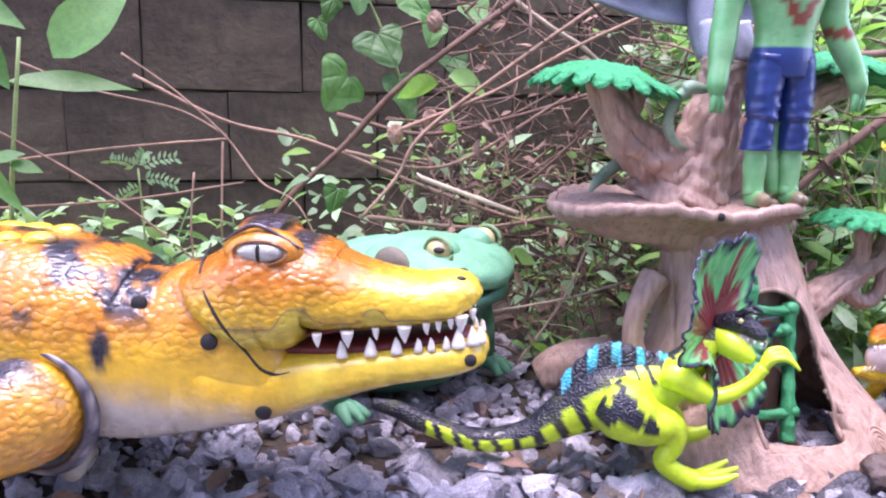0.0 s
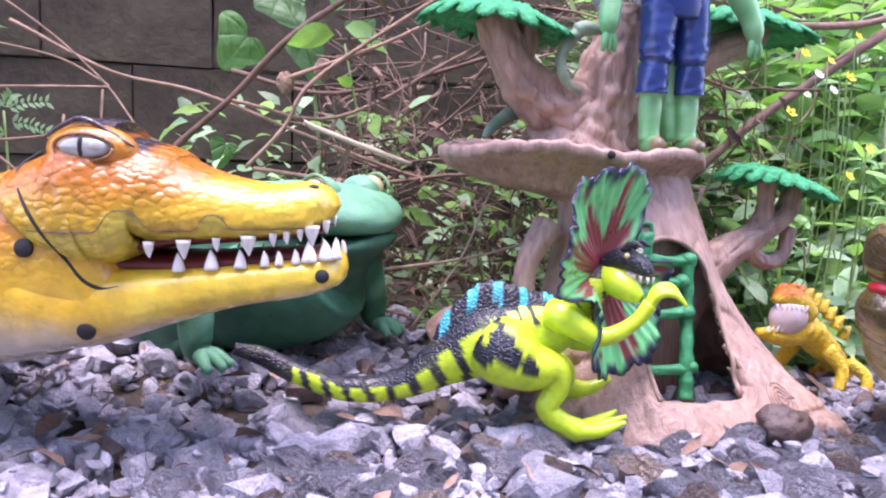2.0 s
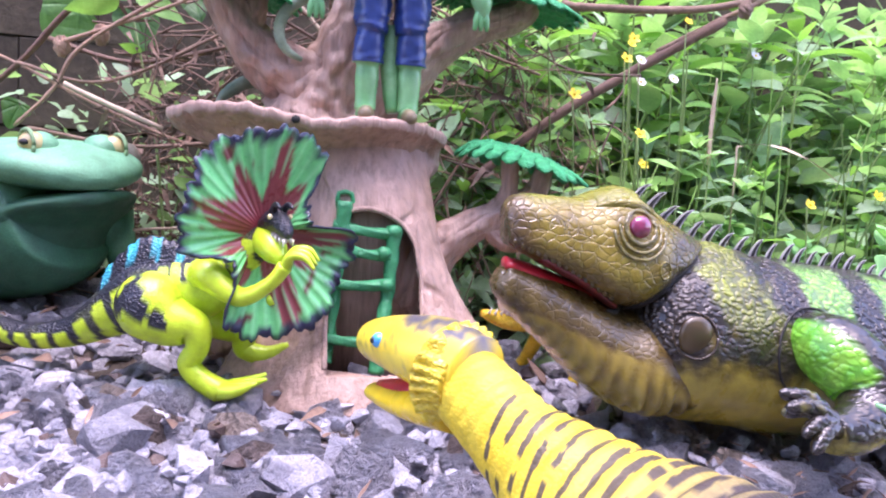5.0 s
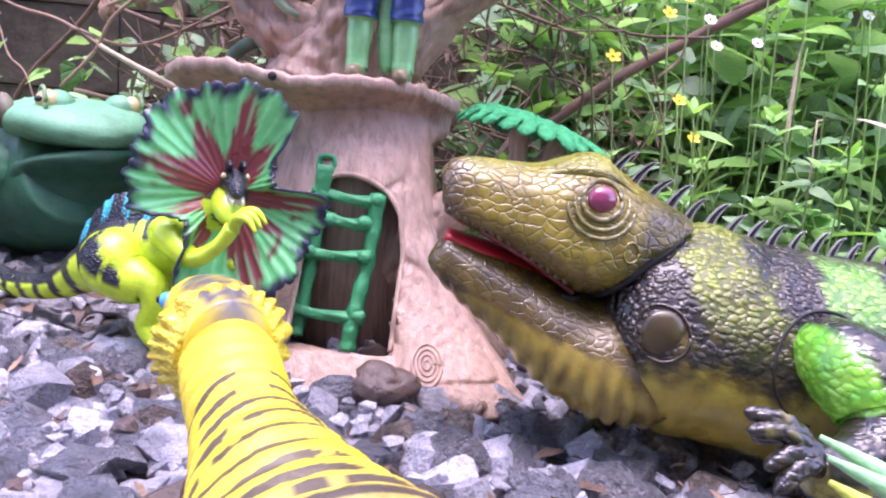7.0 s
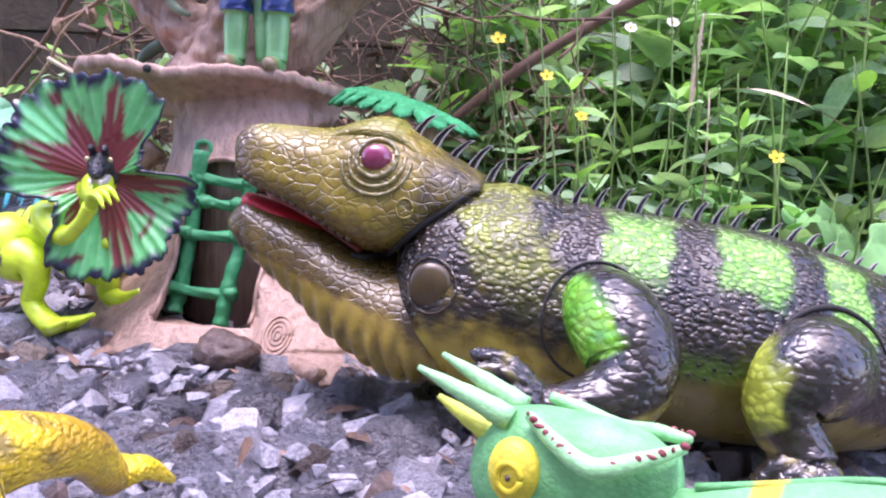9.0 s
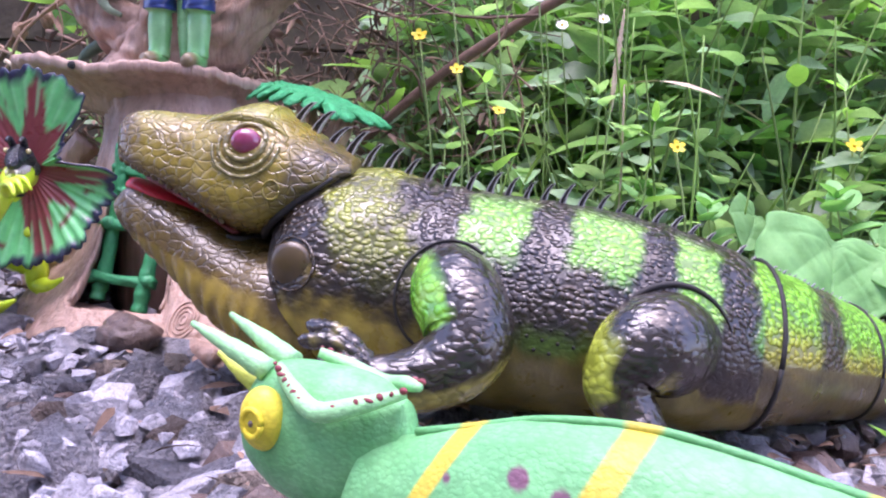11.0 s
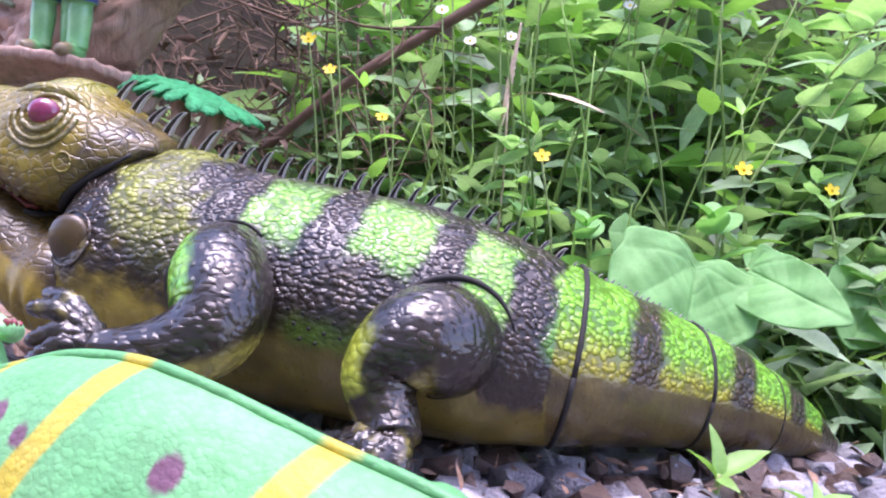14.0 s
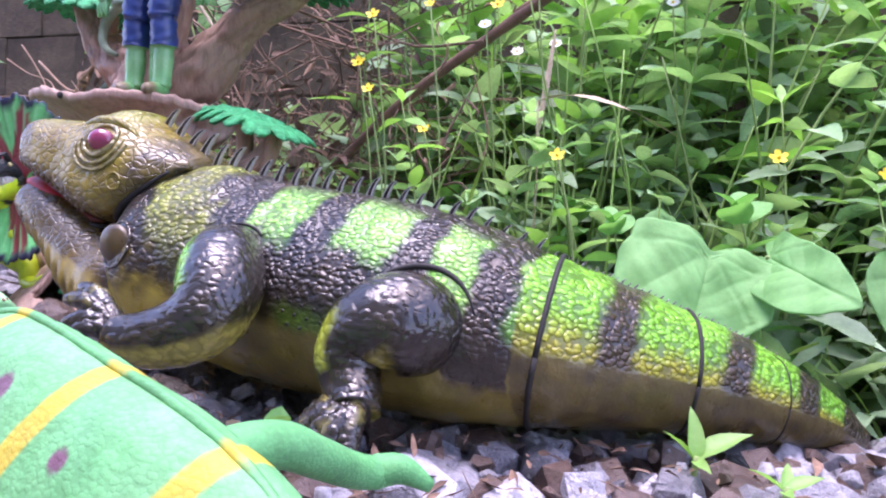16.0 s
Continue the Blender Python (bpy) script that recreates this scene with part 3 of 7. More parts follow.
    dist = np.r_[0, np.cumsum(np.linalg.norm(np.diff(line, axis=0), axis=1))]
    at = 0.0
    while at < dist[-1] - 0.02:
        p = np.array([np.interp(at, dist, line[:, k]) for k in range(3)])
        q = np.array([np.interp(at + 0.004, dist, line[:, k]) for k in range(3)])
        tail = p[0] > 0.553
        ob = new("spine", spike)
        ob.parent = ig
        s = (0.36 - 0.9 * (p[0] - 0.553) if tail else 1.16 - 0.95 * max(0, p[0] - 0.36) / 0.33) * (0.92 + 0.1 * math.sin(at * 900))
        d = q - p
        ob.matrix_local = Matrix.Translation(p - off) @ pose(0, 0, 0, 0, math.degrees(-math.atan2(d[2], math.hypot(d[0], d[1]))) * 0.7, math.degrees(math.atan2(d[1], d[0]))) @ Matrix.Diagonal((s, s, s, 1))
        at += 0.0034 if tail else (0.0100 if p[0] < 0.43 else 0.0084)

    def limb(name, pts, radii, inner, label, under):
        """A leg whose inner side (towards the head) is painted bright, the outer side dark."""
        vf = tube(pts, radii, 40, 10, dis=lambda u, a, c: 0.02 * nz((u * 7, math.cos(a) * 1.5, math.sin(a) * 1.5), 2))
        r = spline([(*p, q) for p, q in zip(pts, radii)], 10)
        cols = []
        for p, (u, a) in zip(vf[0], vf[2]):
            i = min(len(r) - 1, int(round(u * (len(r) - 1))))
            d = (p - r[i, :3]) / r[i, 3]
            n = nz(p, 90) * 0.6
            col = lerp((0.012, 0.010, 0.009), (0.038, 0.028, 0.015), 0.5 + n)
            col = lerp(col, under, step(-d[2] + 0.2 * n, 0.02, 0.26) * step(u, 0.32, 0.46))
            front = -0.92 * d[0] - 0.30 * d[1] - (0.25 * d[2])
            col = lerp(col, inner(p), step(front + 0.25 * n, 0.30, 0.50) * (1 - step(u, 0.62, 0.72)))
            cols.append(col)
        return mesh_ob(name, vf[0] - off, vf[1], M_IGLIMB, ig, label, cols)

    lime = lambda p: lerp((0.10, 0.42, 0.02), (0.26, 0.62, 0.05), 0.5 + nz(p, 120))  # noqa: E731
    shin = lambda p: lerp((0.28, 0.34, 0.03), (0.42, 0.50, 0.06), 0.5 + nz(p, 120))  # noqa: E731
    fr = limb("front_leg", [(0.4235, 0.306, 0.086), (0.4265, 0.297, 0.0845), (0.4305, 0.288, 0.081), (0.4360, 0.280, 0.0745), (0.4385, 0.273, 0.0665), (0.4350, 0.267, 0.0600), (0.4270, 0.262, 0.0555), (0.416, 0.257, 0.0530), (0.405, 0.254, 0.0530)],
              [0.0130, 0.0165, 0.0185, 0.0182, 0.0168, 0.0150, 0.0132, 0.0112, 0.0092], lime, "dark glossy front leg with a bright green inner side", (0.34, 0.29, 0.055))
    ring = snap(body_vf, [(0.4250 + 0.0215 * math.cos(a), 0.345, 0.0770 + 0.0235 * math.sin(a)) for a in np.linspace(0.30 * np.pi, 1.45 * np.pi, 31)])
    put("shoulder_seam", tube(ring, [0.0007] * 31, 6, 1), M_BLACK, "dark shoulder joint seam")

    def toes(parent, base, tips, r=0.0036):
        for tip in tips:
            b, t = np.array(base), np.array(tip)
            mid = (b + t) / 2 + np.array((0, 0, 0.005))
            put("toe", tube([b, mid, t * 0.88 + b * 0.12 + np.array((0, 0, 0.001)), t], [r * 1.2, r, r * 0.75, r * 0.2], 14, 8, dis=lambda u, a, c: 0.14 * math.sin(u * 62) * max(0, math.sin(a))), M_IGLIMB, "ridged clawed toe", lambda p: lerp((0.030, 0.025, 0.020), (0.22, 0.19, 0.05), step(nz(p, 150), 0.12, 0.50)), parent)

    toes(fr, (0.409, 0.254, 0.0550), [(0.3795, 0.259, 0.0710), (0.3790, 0.252, 0.0665), (0.3845, 0.246, 0.0560), (0.3880, 0.242, 0.0490), (0.3850, 0.263, 0.0600)], 0.0040)
    hd = limb("hind_leg", [(0.518, 0.318, 0.062), (0.514, 0.307, 0.0655), (0.508, 0.298, 0.0660), (0.501, 0.292, 0.0620), (0.4960, 0.288, 0.0535), (0.4985, 0.285, 0.0455), (0.5030, 0.281, 0.0395), (0.5055, 0.277, 0.0350)],
              [0.0190, 0.0212, 0.0208, 0.0180, 0.0146, 0.0122, 0.0108, 0.0104], shin, "dark glossy hind leg with a yellow-green shin", (0.26, 0.22, 0.04))
    toes(hd, (0.507, 0.275, 0.0350), [(0.4880, 0.265, 0.0230), (0.4960, 0.259, 0.0210), (0.5045, 0.257, 0.0205), (0.5130, 0.260, 0.0220), (0.4840, 0.274, 0.0250)], 0.0054)
    ring = snap(body_vf, [(0.5150 + 0.0250 * math.cos(a), 0.345, 0.0650 + 0.0245 * math.sin(a)) for a in np.linspace(0.10 * np.pi, 0.92 * np.pi, 25)])
    put("hip_seam", tube(ring, [0.0003 + 0.0011 * math.sin(k / 24 * math.pi) for k in range(25)], 8, 1), M_BLACK, "dark gap over the hip joint")
    # far-side limbs, mostly hidden
    limb("front_leg", [(0.420, 0.385, 0.070), (0.432, 0.402, 0.062), (0.430, 0.412, 0.040), (0.410, 0.415, 0.022)], [0.016, 0.015, 0.012, 0.008], lime, "dark glossy front leg", (0.26, 0.22, 0.045))
    limb("hind_leg", [(0.520, 0.385, 0.060), (0.515, 0.410, 0.050), (0.510, 0.418, 0.032), (0.500, 0.425, 0.018)], [0.022, 0.018, 0.012, 0.009], shin, "dark glossy hind leg", (0.2, 0.17, 0.035))
    for i in range(10):
        q = snap(body_vf, [(0.4560 + 0.0062 * (i % 4) + 0.003 * (i // 4), 0.345, 0.0715 - 0.0052 * (i // 4) - 0.0010 * (i % 4))], out=0.0002)[0]
        put("sound_hole", disc_at(q, (0, -1, 0), 0.0008, 0.0008, 8), M_BLACK, "small dark speaker hole", parent=body)
    return ig


# ---------------------------------------------------------------- crocodile
def build_crocodile():
    base = thing("toy_crocodile", (-0.109, 0.416, 0.0245), -20, "glossy orange and yellow toy crocodile with open toothed jaws", "toy")
    Z = np.array((0, 0, 0.02))

    def put(name, vf, mat, label="", tone=None, parent=base):
        return mesh_ob(name, np.asarray(vf[0]) - Z, vf[1], mat, parent, label, paint(vf[0], tone) if tone else None)

    def body_tone(p):
        s, l, z = p
        n = nz(p, 35) * 0.6 + nz(p, 110, 2) * 0.35
        col = lerp((0.74, 0.44, 0.02), (0.66, 0.26, 0.015), step(z + 0.012 * n, 0.105, 0.135))
        col = lerp(col, (0.60, 0.20, 0.02), step(z + 0.01 * n, 0.135, 0.155) * 0.7)
        col = lerp(col, (0.62, 0.57, 0.45), 1 - step(z + 0.010 * n + 0.15 * s * (s < 0), 0.070, 0.094))
        col = lerp(col, (0.40, 0.13, 0.012), 0.55 * step(nz(p, 75, 11) + 0.5 * nz(p, 210, 4), 0.10, 0.45) * step(z, 0.112, 0.130))
        patch = nz((s * 1.0, l, z * 1.2), 42, 7.0) + nz(p, 120, 1) * 0.3
        k = step(patch, 0.08, 0.20) * step(z, 0.122, 0.138)
        k = max(k, step(1 - math.hypot((s + 0.068) / 0.014, (z - 0.147) / 0.018), 0, 0.3) * step(nz(p, 150, 3) + 0.5 * nz(p, 400, 1), -0.30, 0.10), step(1 - math.hypot((s + 0.078) / 0.006, (z - 0.118) / 0.012), 0, 0.4))
        col = lerp(col, (0.022, 0.020, 0.026), k)
        return (*col, 0.9 * step(z + 0.01 * n, 0.100, 0.125))

    B = [(-0.34, 0.0, 0.10, 0.06, 0.01), (-0.27, 0.0, 0.145, 0.052, 0.034), (-0.21, 0.0, 0.165, 0.052, 0.048), (-0.15, 0, 0.1685, 0.052, 0.052), (-0.105, 0, 0.1630, 0.055, 0.049), (-0.077, 0, 0.1510, 0.057, 0.045),
         (-0.050, 0, 0.1520, 0.0615, 0.041), (-0.030, 0, 0.1560, 0.066, 0.038), (-0.012, 0, 0.1350, 0.071, 0.036), (0.002, 0, 0.1080, 0.076, 0.033)]
    body_vf = loft(B, 64, 9, square=2.4, dis=lambda u, a, c: 0.012 * nz((c[0] * 60, math.cos(a) * 2, math.sin(a) * 2), 1.5) + (0.02 * max(0, nz((c[0] * 130, math.cos(a) * 3, 1), 1)) if math.sin(a) > 0.5 else 0))
    body = put("body", body_vf, M_CROC, tone=body_tone)

    def jaw_tone(p):
        n = nz(p, 60) * 0.6
        col = lerp((0.80, 0.60, 0.05), (0.78, 0.48, 0.03), 0.4 + n)
        low = 0.072 + 0.205 * max(0, p[0])
        col = lerp((0.64, 0.59, 0.46), col, step(p[2] + 0.004 * n, low + 0.004, low + 0.016))
        return (*lerp(body_tone(p)[:3], col, step(p[0] + 0.3 * (p[2] - 0.09), -0.004, 0.034)), 0.25)

    J = [(-0.045, 0, 0.130, 0.062, 0.0400), (-0.015, 0, 0.114, 0.0705, 0.0375), (0.003, 0, 0.1140, 0.0755, 0.034), (0.03, 0, 0.1150, 0.0850, 0.0285), (0.06, 0, 0.1172, 0.0940, 0.0235), (0.088, 0, 0.1200, 0.0995, 0.0210),
         (0.102, 0, 0.1225, 0.1040, 0.0180), (0.1085, 0, 0.1225, 0.1085, 0.0110), (0.1115, 0, 0.1190, 0.1130, 0.003)]
    jaw_vf = loft(J, 40, 8, square=2.6, dis=lambda u, a, c: 0.01 * nz((u * 14, math.cos(a) * 2, math.sin(a) * 2), 1.5))
    jaw = put("lower_jaw", jaw_vf, M_CROC, "yellow lower jaw with a pale underside", jaw_tone)

    def head_tone(p):
        s, l, z = p
        n = nz(p, 50) * 0.6 + nz(p, 150, 2) * 0.3
        col = lerp((0.78, 0.47, 0.025), (0.55, 0.17, 0.010), step(z + 0.006 * n - 0.10 * max(0, s), 0.132, 0.156))
        col = lerp(col, (0.42, 0.14, 0.012), 0.5 * step(nz(p, 85, 11) + 0.5 * nz(p, 230, 4), 0.05, 0.40) * step(z, 0.140, 0.156) * (1 - step(s, 0.03, 0.06)))
        col = lerp(col, (0.80, 0.58, 0.05), step(s, 0.04, 0.09) * 0.75)
        seam = 0.1305 + 0.05 * max(0, s - 0.02) + 0.010 * math.exp(-((s - 0.018) / 0.008) ** 4) + 0.007 * math.exp(-((s - 0.055) / 0.006) ** 4)
        col = lerp(col, (0.66, 0.50, 0.05), step(seam - z, -0.0005, 0.0008))
        col = lerp(col, (0.25, 0.10, 0.01), 0.6 * step(0.0009 - abs(z - seam), 0, 0.0006))
        peak = float(np.interp(s, [-0.024, -0.012, -0.003, 0.008, 0.022], [0.1700, 0.1740, 0.1755, 0.1720, 0.1640]))
        col = lerp(col, (0.045, 0.032, 0.036), step(z + 0.0015 * n, peak, peak + 0.0016) * step(s, -0.018, -0.010) * (1 - step(s, 0.020, 0.028)))
        return (*col, 1 - 0.45 * step(s, 0.02, 0.06))

    H = [(-0.046, 0, 0.153, 0.146, 0.022), (-0.036, 0, 0.1610, 0.1340, 0.0350), (-0.020, 0, 0.1715, 0.1160, 0.0400), (-0.010, 0, 0.1780, 0.1100, 0.0405), (-0.003, 0, 0.1808, 0.1100, 0.0400), (0.006, 0, 0.1770, 0.1125, 0.0385),
         (0.020, 0, 0.1700, 0.1235, 0.0350), (0.030, 0, 0.1640, 0.1235, 0.0325), (0.048, 0, 0.1575, 0.1250, 0.0275), (0.074, 0, 0.1530, 0.1275, 0.0230), (0.090, 0, 0.1545, 0.1300, 0.0210), (0.098, 0, 0.1535, 0.1325, 0.0180), (0.1035, 0, 0.1480, 0.1345, 0.0115), (0.1055, 0, 0.143, 0.137, 0.004)]
    head_vf = loft(H, 56, 9, square=2.5, pear=0.16, dis=lambda u, a, c: 0.012 * nz((u * 12, math.cos(a) * 2.5, math.sin(a) * 2.5), 1.5))
    head = put("upper_jaw", head_vf, M_CROC, "orange head and yellow snout", head_tone)
    for sg in (-1, 1):
        bulge_vf = ball((-0.001, sg * 0.0215, 0.1660 if sg < 0 else 0.1560), (0.0205, 0.0118, 0.0115), 32, 20)
        put("eye_bulge", bulge_vf, M_CROC, "orange eye bulge with a dark crest", lambda p: (*lerp((0.60, 0.24, 0.015), (0.04, 0.03, 0.035), step(p[2] + 0.002 * nz(p, 200), 0.1765, 0.1785)), 0.4), head)
        if sg < 0:
            put("brow", tube([(-0.020, sg * 0.0270, 0.1705), (-0.012, sg * 0.0270, 0.1760), (-0.003, sg * 0.0265, 0.1795), (0.007, sg * 0.0265, 0.1755), (0.020, sg * 0.0260, 0.1680)], [0.0005, 0.0010, 0.0013, 0.0010, 0.0005], 10, 5), M_CROC, "dark peaked brow ridge", lambda p: (0.07, 0.045, 0.045), head)
        eye = put("eye", ball((0.0005, sg * 0.0312, 0.1672 if sg < 0 else 0.1600), (0.0120, 0.0046, 0.0052), 24, 14), M_EYE_CROC, "pale grey glossy eye", parent=head)
        put("pupil", ball((0.0005, sg * 0.0347, 0.1674 if sg < 0 else 0.1600), (0.0014, 0.0016, 0.0044), 12, 10), M_BLACK, "dark slit pupil", parent=eye)
        rim = [(0.0005 + 0.0132 * math.cos(a), sg * (0.0336 - 0.0012 * abs(math.cos(a))), (0.1671 if sg < 0 else 0.1600) + 0.0060 * math.sin(a)) for a in np.linspace(0, 2 * np.pi, 25)]
        put("eyelid", tube(rim, [0.0009] * 25, 8, 1), M_CROC, "orange eyelid", lambda p: (0.36, 0.14, 0.03), head)
        put("nostril", ball((0.0965, sg * 0.009, 0.1522), (0.0028, 0.0022, 0.0016), 10, 6), M_BLACK, "nostril", parent=head)
        for s, h in ((0.027, 0.0085), (0.0415, 0.0115), (0.0555, 0.0065), (0.0695, 0.0125), (0.0805, 0.0065), (0.0865, 0.0058), (0.0925, 0.0055), (0.0975, 0.0125), (0.1030, 0.0065)):
            w = float(np.interp(s, [r[0] for r in H], [r[4] for r in H])) * 0.86
            z = float(np.interp(s, [r[0] for r in H], [r[3] for r in H]))
            h *= 0.86 if sg < 0 else 0.5
            put("tooth", tube([(s, sg * w, z + 0.003), (s, sg * w, z - h * 0.12), (s + 0.0006, sg * w * 1.02, z - h * 0.58)], [h * 0.36, h * 0.25, h * 0.03], 10, 3), M_TOOTH, "", parent=head)
        for s, h in ((0.038, 0.0085), (0.0525, 0.0095), (0.0655, 0.0085), (0.0765, 0.0065), (0.0830, 0.0060), (0.0905, 0.0060), (0.0965, 0.0105), (0.1035, 0.0095), (0.1075, 0.0085)):
            w = float(np.interp(s, [r[0] for r in J], [r[4] for r in J])) * 0.82
            z = float(np.interp(s, [r[0] for r in J], [r[2] for r in J]))
            h *= 0.78 if sg < 0 else 0.5
            put("tooth", tube([(s, sg * w, z - 0.003), (s, sg * w, z + h * 0.33), (s - 0.0005, sg * w, z + h * 0.84)], [h * 0.50, h * 0.29, h * 0.03], 10, 3), M_TOOTH, "", parent=jaw)
    put("gum", loft([(0.0, 0, 0.119, 0.109, 0.022), (0.04, 0, 0.1195, 0.109, 0.0190), (0.08, 0, 0.1228, 0.114, 0.0145), (0.102, 0, 0.1248, 0.118, 0.009)], 20, 4), M_MOUTH, "dark red gum", parent=jaw)
    put("palate", loft([(0.012, 0, 0.126, 0.118, 0.024), (0.04, 0, 0.131, 0.1225, 0.0200), (0.08, 0, 0.133, 0.1265, 0.015), (0.101, 0, 0.135, 0.131, 0.010)], 20, 4), M_MOUTH, "dark red palate", parent=head)
    skin = merge(body_vf, jaw_vf, head_vf)
    gap = snap(skin, [(-0.037, 0, 0.1640), (-0.031, 0, 0.156), (-0.023, 0, 0.143), (-0.015, 0, 0.130), (-0.008, 0, 0.118), (-0.001, 0, 0.1085), (0.006, 0, 0.1045), (0.013, 0, 0.1055)], out=-0.0003)
    put("neck_gap", tube(gap, [0.0005, 0.0008, 0.0009, 0.0009, 0.0009, 0.0009, 0.0008, 0.0004], 8, 3), M_BLACK, "dark gap behind the head")
    seam = snap(head_vf, [(s, 0, 0.1305 + 0.05 * max(0, s - 0.02) + 0.010 * math.exp(-(((s - 0.018) / 0.008) ** 4)) + 0.007 * math.exp(-(((s - 0.055) / 0.006) ** 4))) for s in np.linspace(-0.022, 0.107, 60)], out=0.0)
    put("snout_seam", tube(seam, [0.00022] * 60, 5, 1), M_BROWN, "thin moulding seam along the snout", parent=head)
    for (s, z), r in (((-0.0620, 0.1390), 0.0042), ((-0.0250, 0.1225), 0.0042), ((0.0000, 0.0850), 0.0042), ((0.1030, 0.1125), 0.0032)):
        p = snap(skin, [(s, 0, z)], out=0.0010)[0]
        put("screw_hole", disc_at(p, (0, -1, -0.25 if z < 0.1 else 0.15), r, 0.0016), M_BLACK, "round black screw hole")

    def leg_tone(p):
        n = nz(p, 60) * 0.6
        col = lerp((0.74, 0.42, 0.02), (0.55, 0.20, 0.03), 0.5 + n)
        return lerp(col, (0.04, 0.035, 0.05), step(p[2] + 0.01 * n, 0.098, 0.112) * step(nz(p, 45, 3), -0.2, 0.1))

    def leg_path(pts, r, label):
        return put("leg", tube(pts, r, 24, 7, dis=lambda u, a, c: 0.02 * nz((u * 9, math.cos(a), math.sin(a)), 2)), M_CROC, label, leg_tone)

    for sg in (-1, 1):
        fr = leg_path([(-0.112, sg * 0.036, 0.086), (-0.116, sg * 0.050, 0.086), (-0.130, sg * 0.060, 0.079), (-0.152, sg * 0.062, 0.064), (-0.160, sg * 0.060, 0.044), (-0.156, sg * 0.062, 0.028)], [0.027, 0.028, 0.025, 0.017, 0.012, 0.010], "orange front leg with black scales")
        for k in range(4):
            put("toe", tube([(-0.157, sg * 0.062, 0.027), (-0.144 + 0.004 * k, sg * (0.050 + 0.008 * k), 0.027), (-0.130 + 0.002 * k, sg * (0.046 + 0.010 * k), 0.022)], [0.007, 0.005, 0.002], 10, 4), M_CROC, "", leg_tone, fr)
        leg_path([(-0.255, sg * 0.030, 0.090), (-0.262, sg * 0.052, 0.082), (-0.275, sg * 0.058, 0.055), (-0.262, sg * 0.060, 0.026)], [0.026, 0.024, 0.016, 0.010], "orange hind leg")
        ring = [(-0.112 + 0.0300 * math.cos(a), sg * 0.0480, 0.085 + 0.0320 * math.sin(a)) for a in np.linspace(-0.60 * np.pi, 0.45 * np.pi, 21)]
        put("shoulder_rim", tube(ring, [0.0010 + 0.0030 * math.sin(math.pi * k / 20) for k in range(21)], 12, 1), M_SMOOTH, "worn dark grey shoulder joint rim", lambda p: lerp((0.04, 0.036, 0.045), (0.22, 0.20, 0.20), step(nz(p, 220, 2) + 0.5 * nz(p, 60), 0.0, 0.5)))
    put("axle", tube([(-0.098, -0.030, 0.056), (-0.098, -0.046, 0.053)], [0.007, 0.0065], 16, 2), M_SMOOTH, "grey pivot under the belly", lambda p: (0.30, 0.27, 0.2))
    for i in range(5):
        for sg in (-1, 1):
            put("scute", ball((-0.125 - 0.018 * i, sg * (0.012 + 0.002 * i), 0.1645 + (0.001 if i < 3 else -0.002)), (0.0095, 0.0075, 0.0042), 12, 8), M_CROC, "yellow raised back scute", lambda p: lerp((0.85, 0.62, 0.04), (0.35, 0.20, 0.04), step(nz(p, 90), 0.05, 0.3)))
    return base


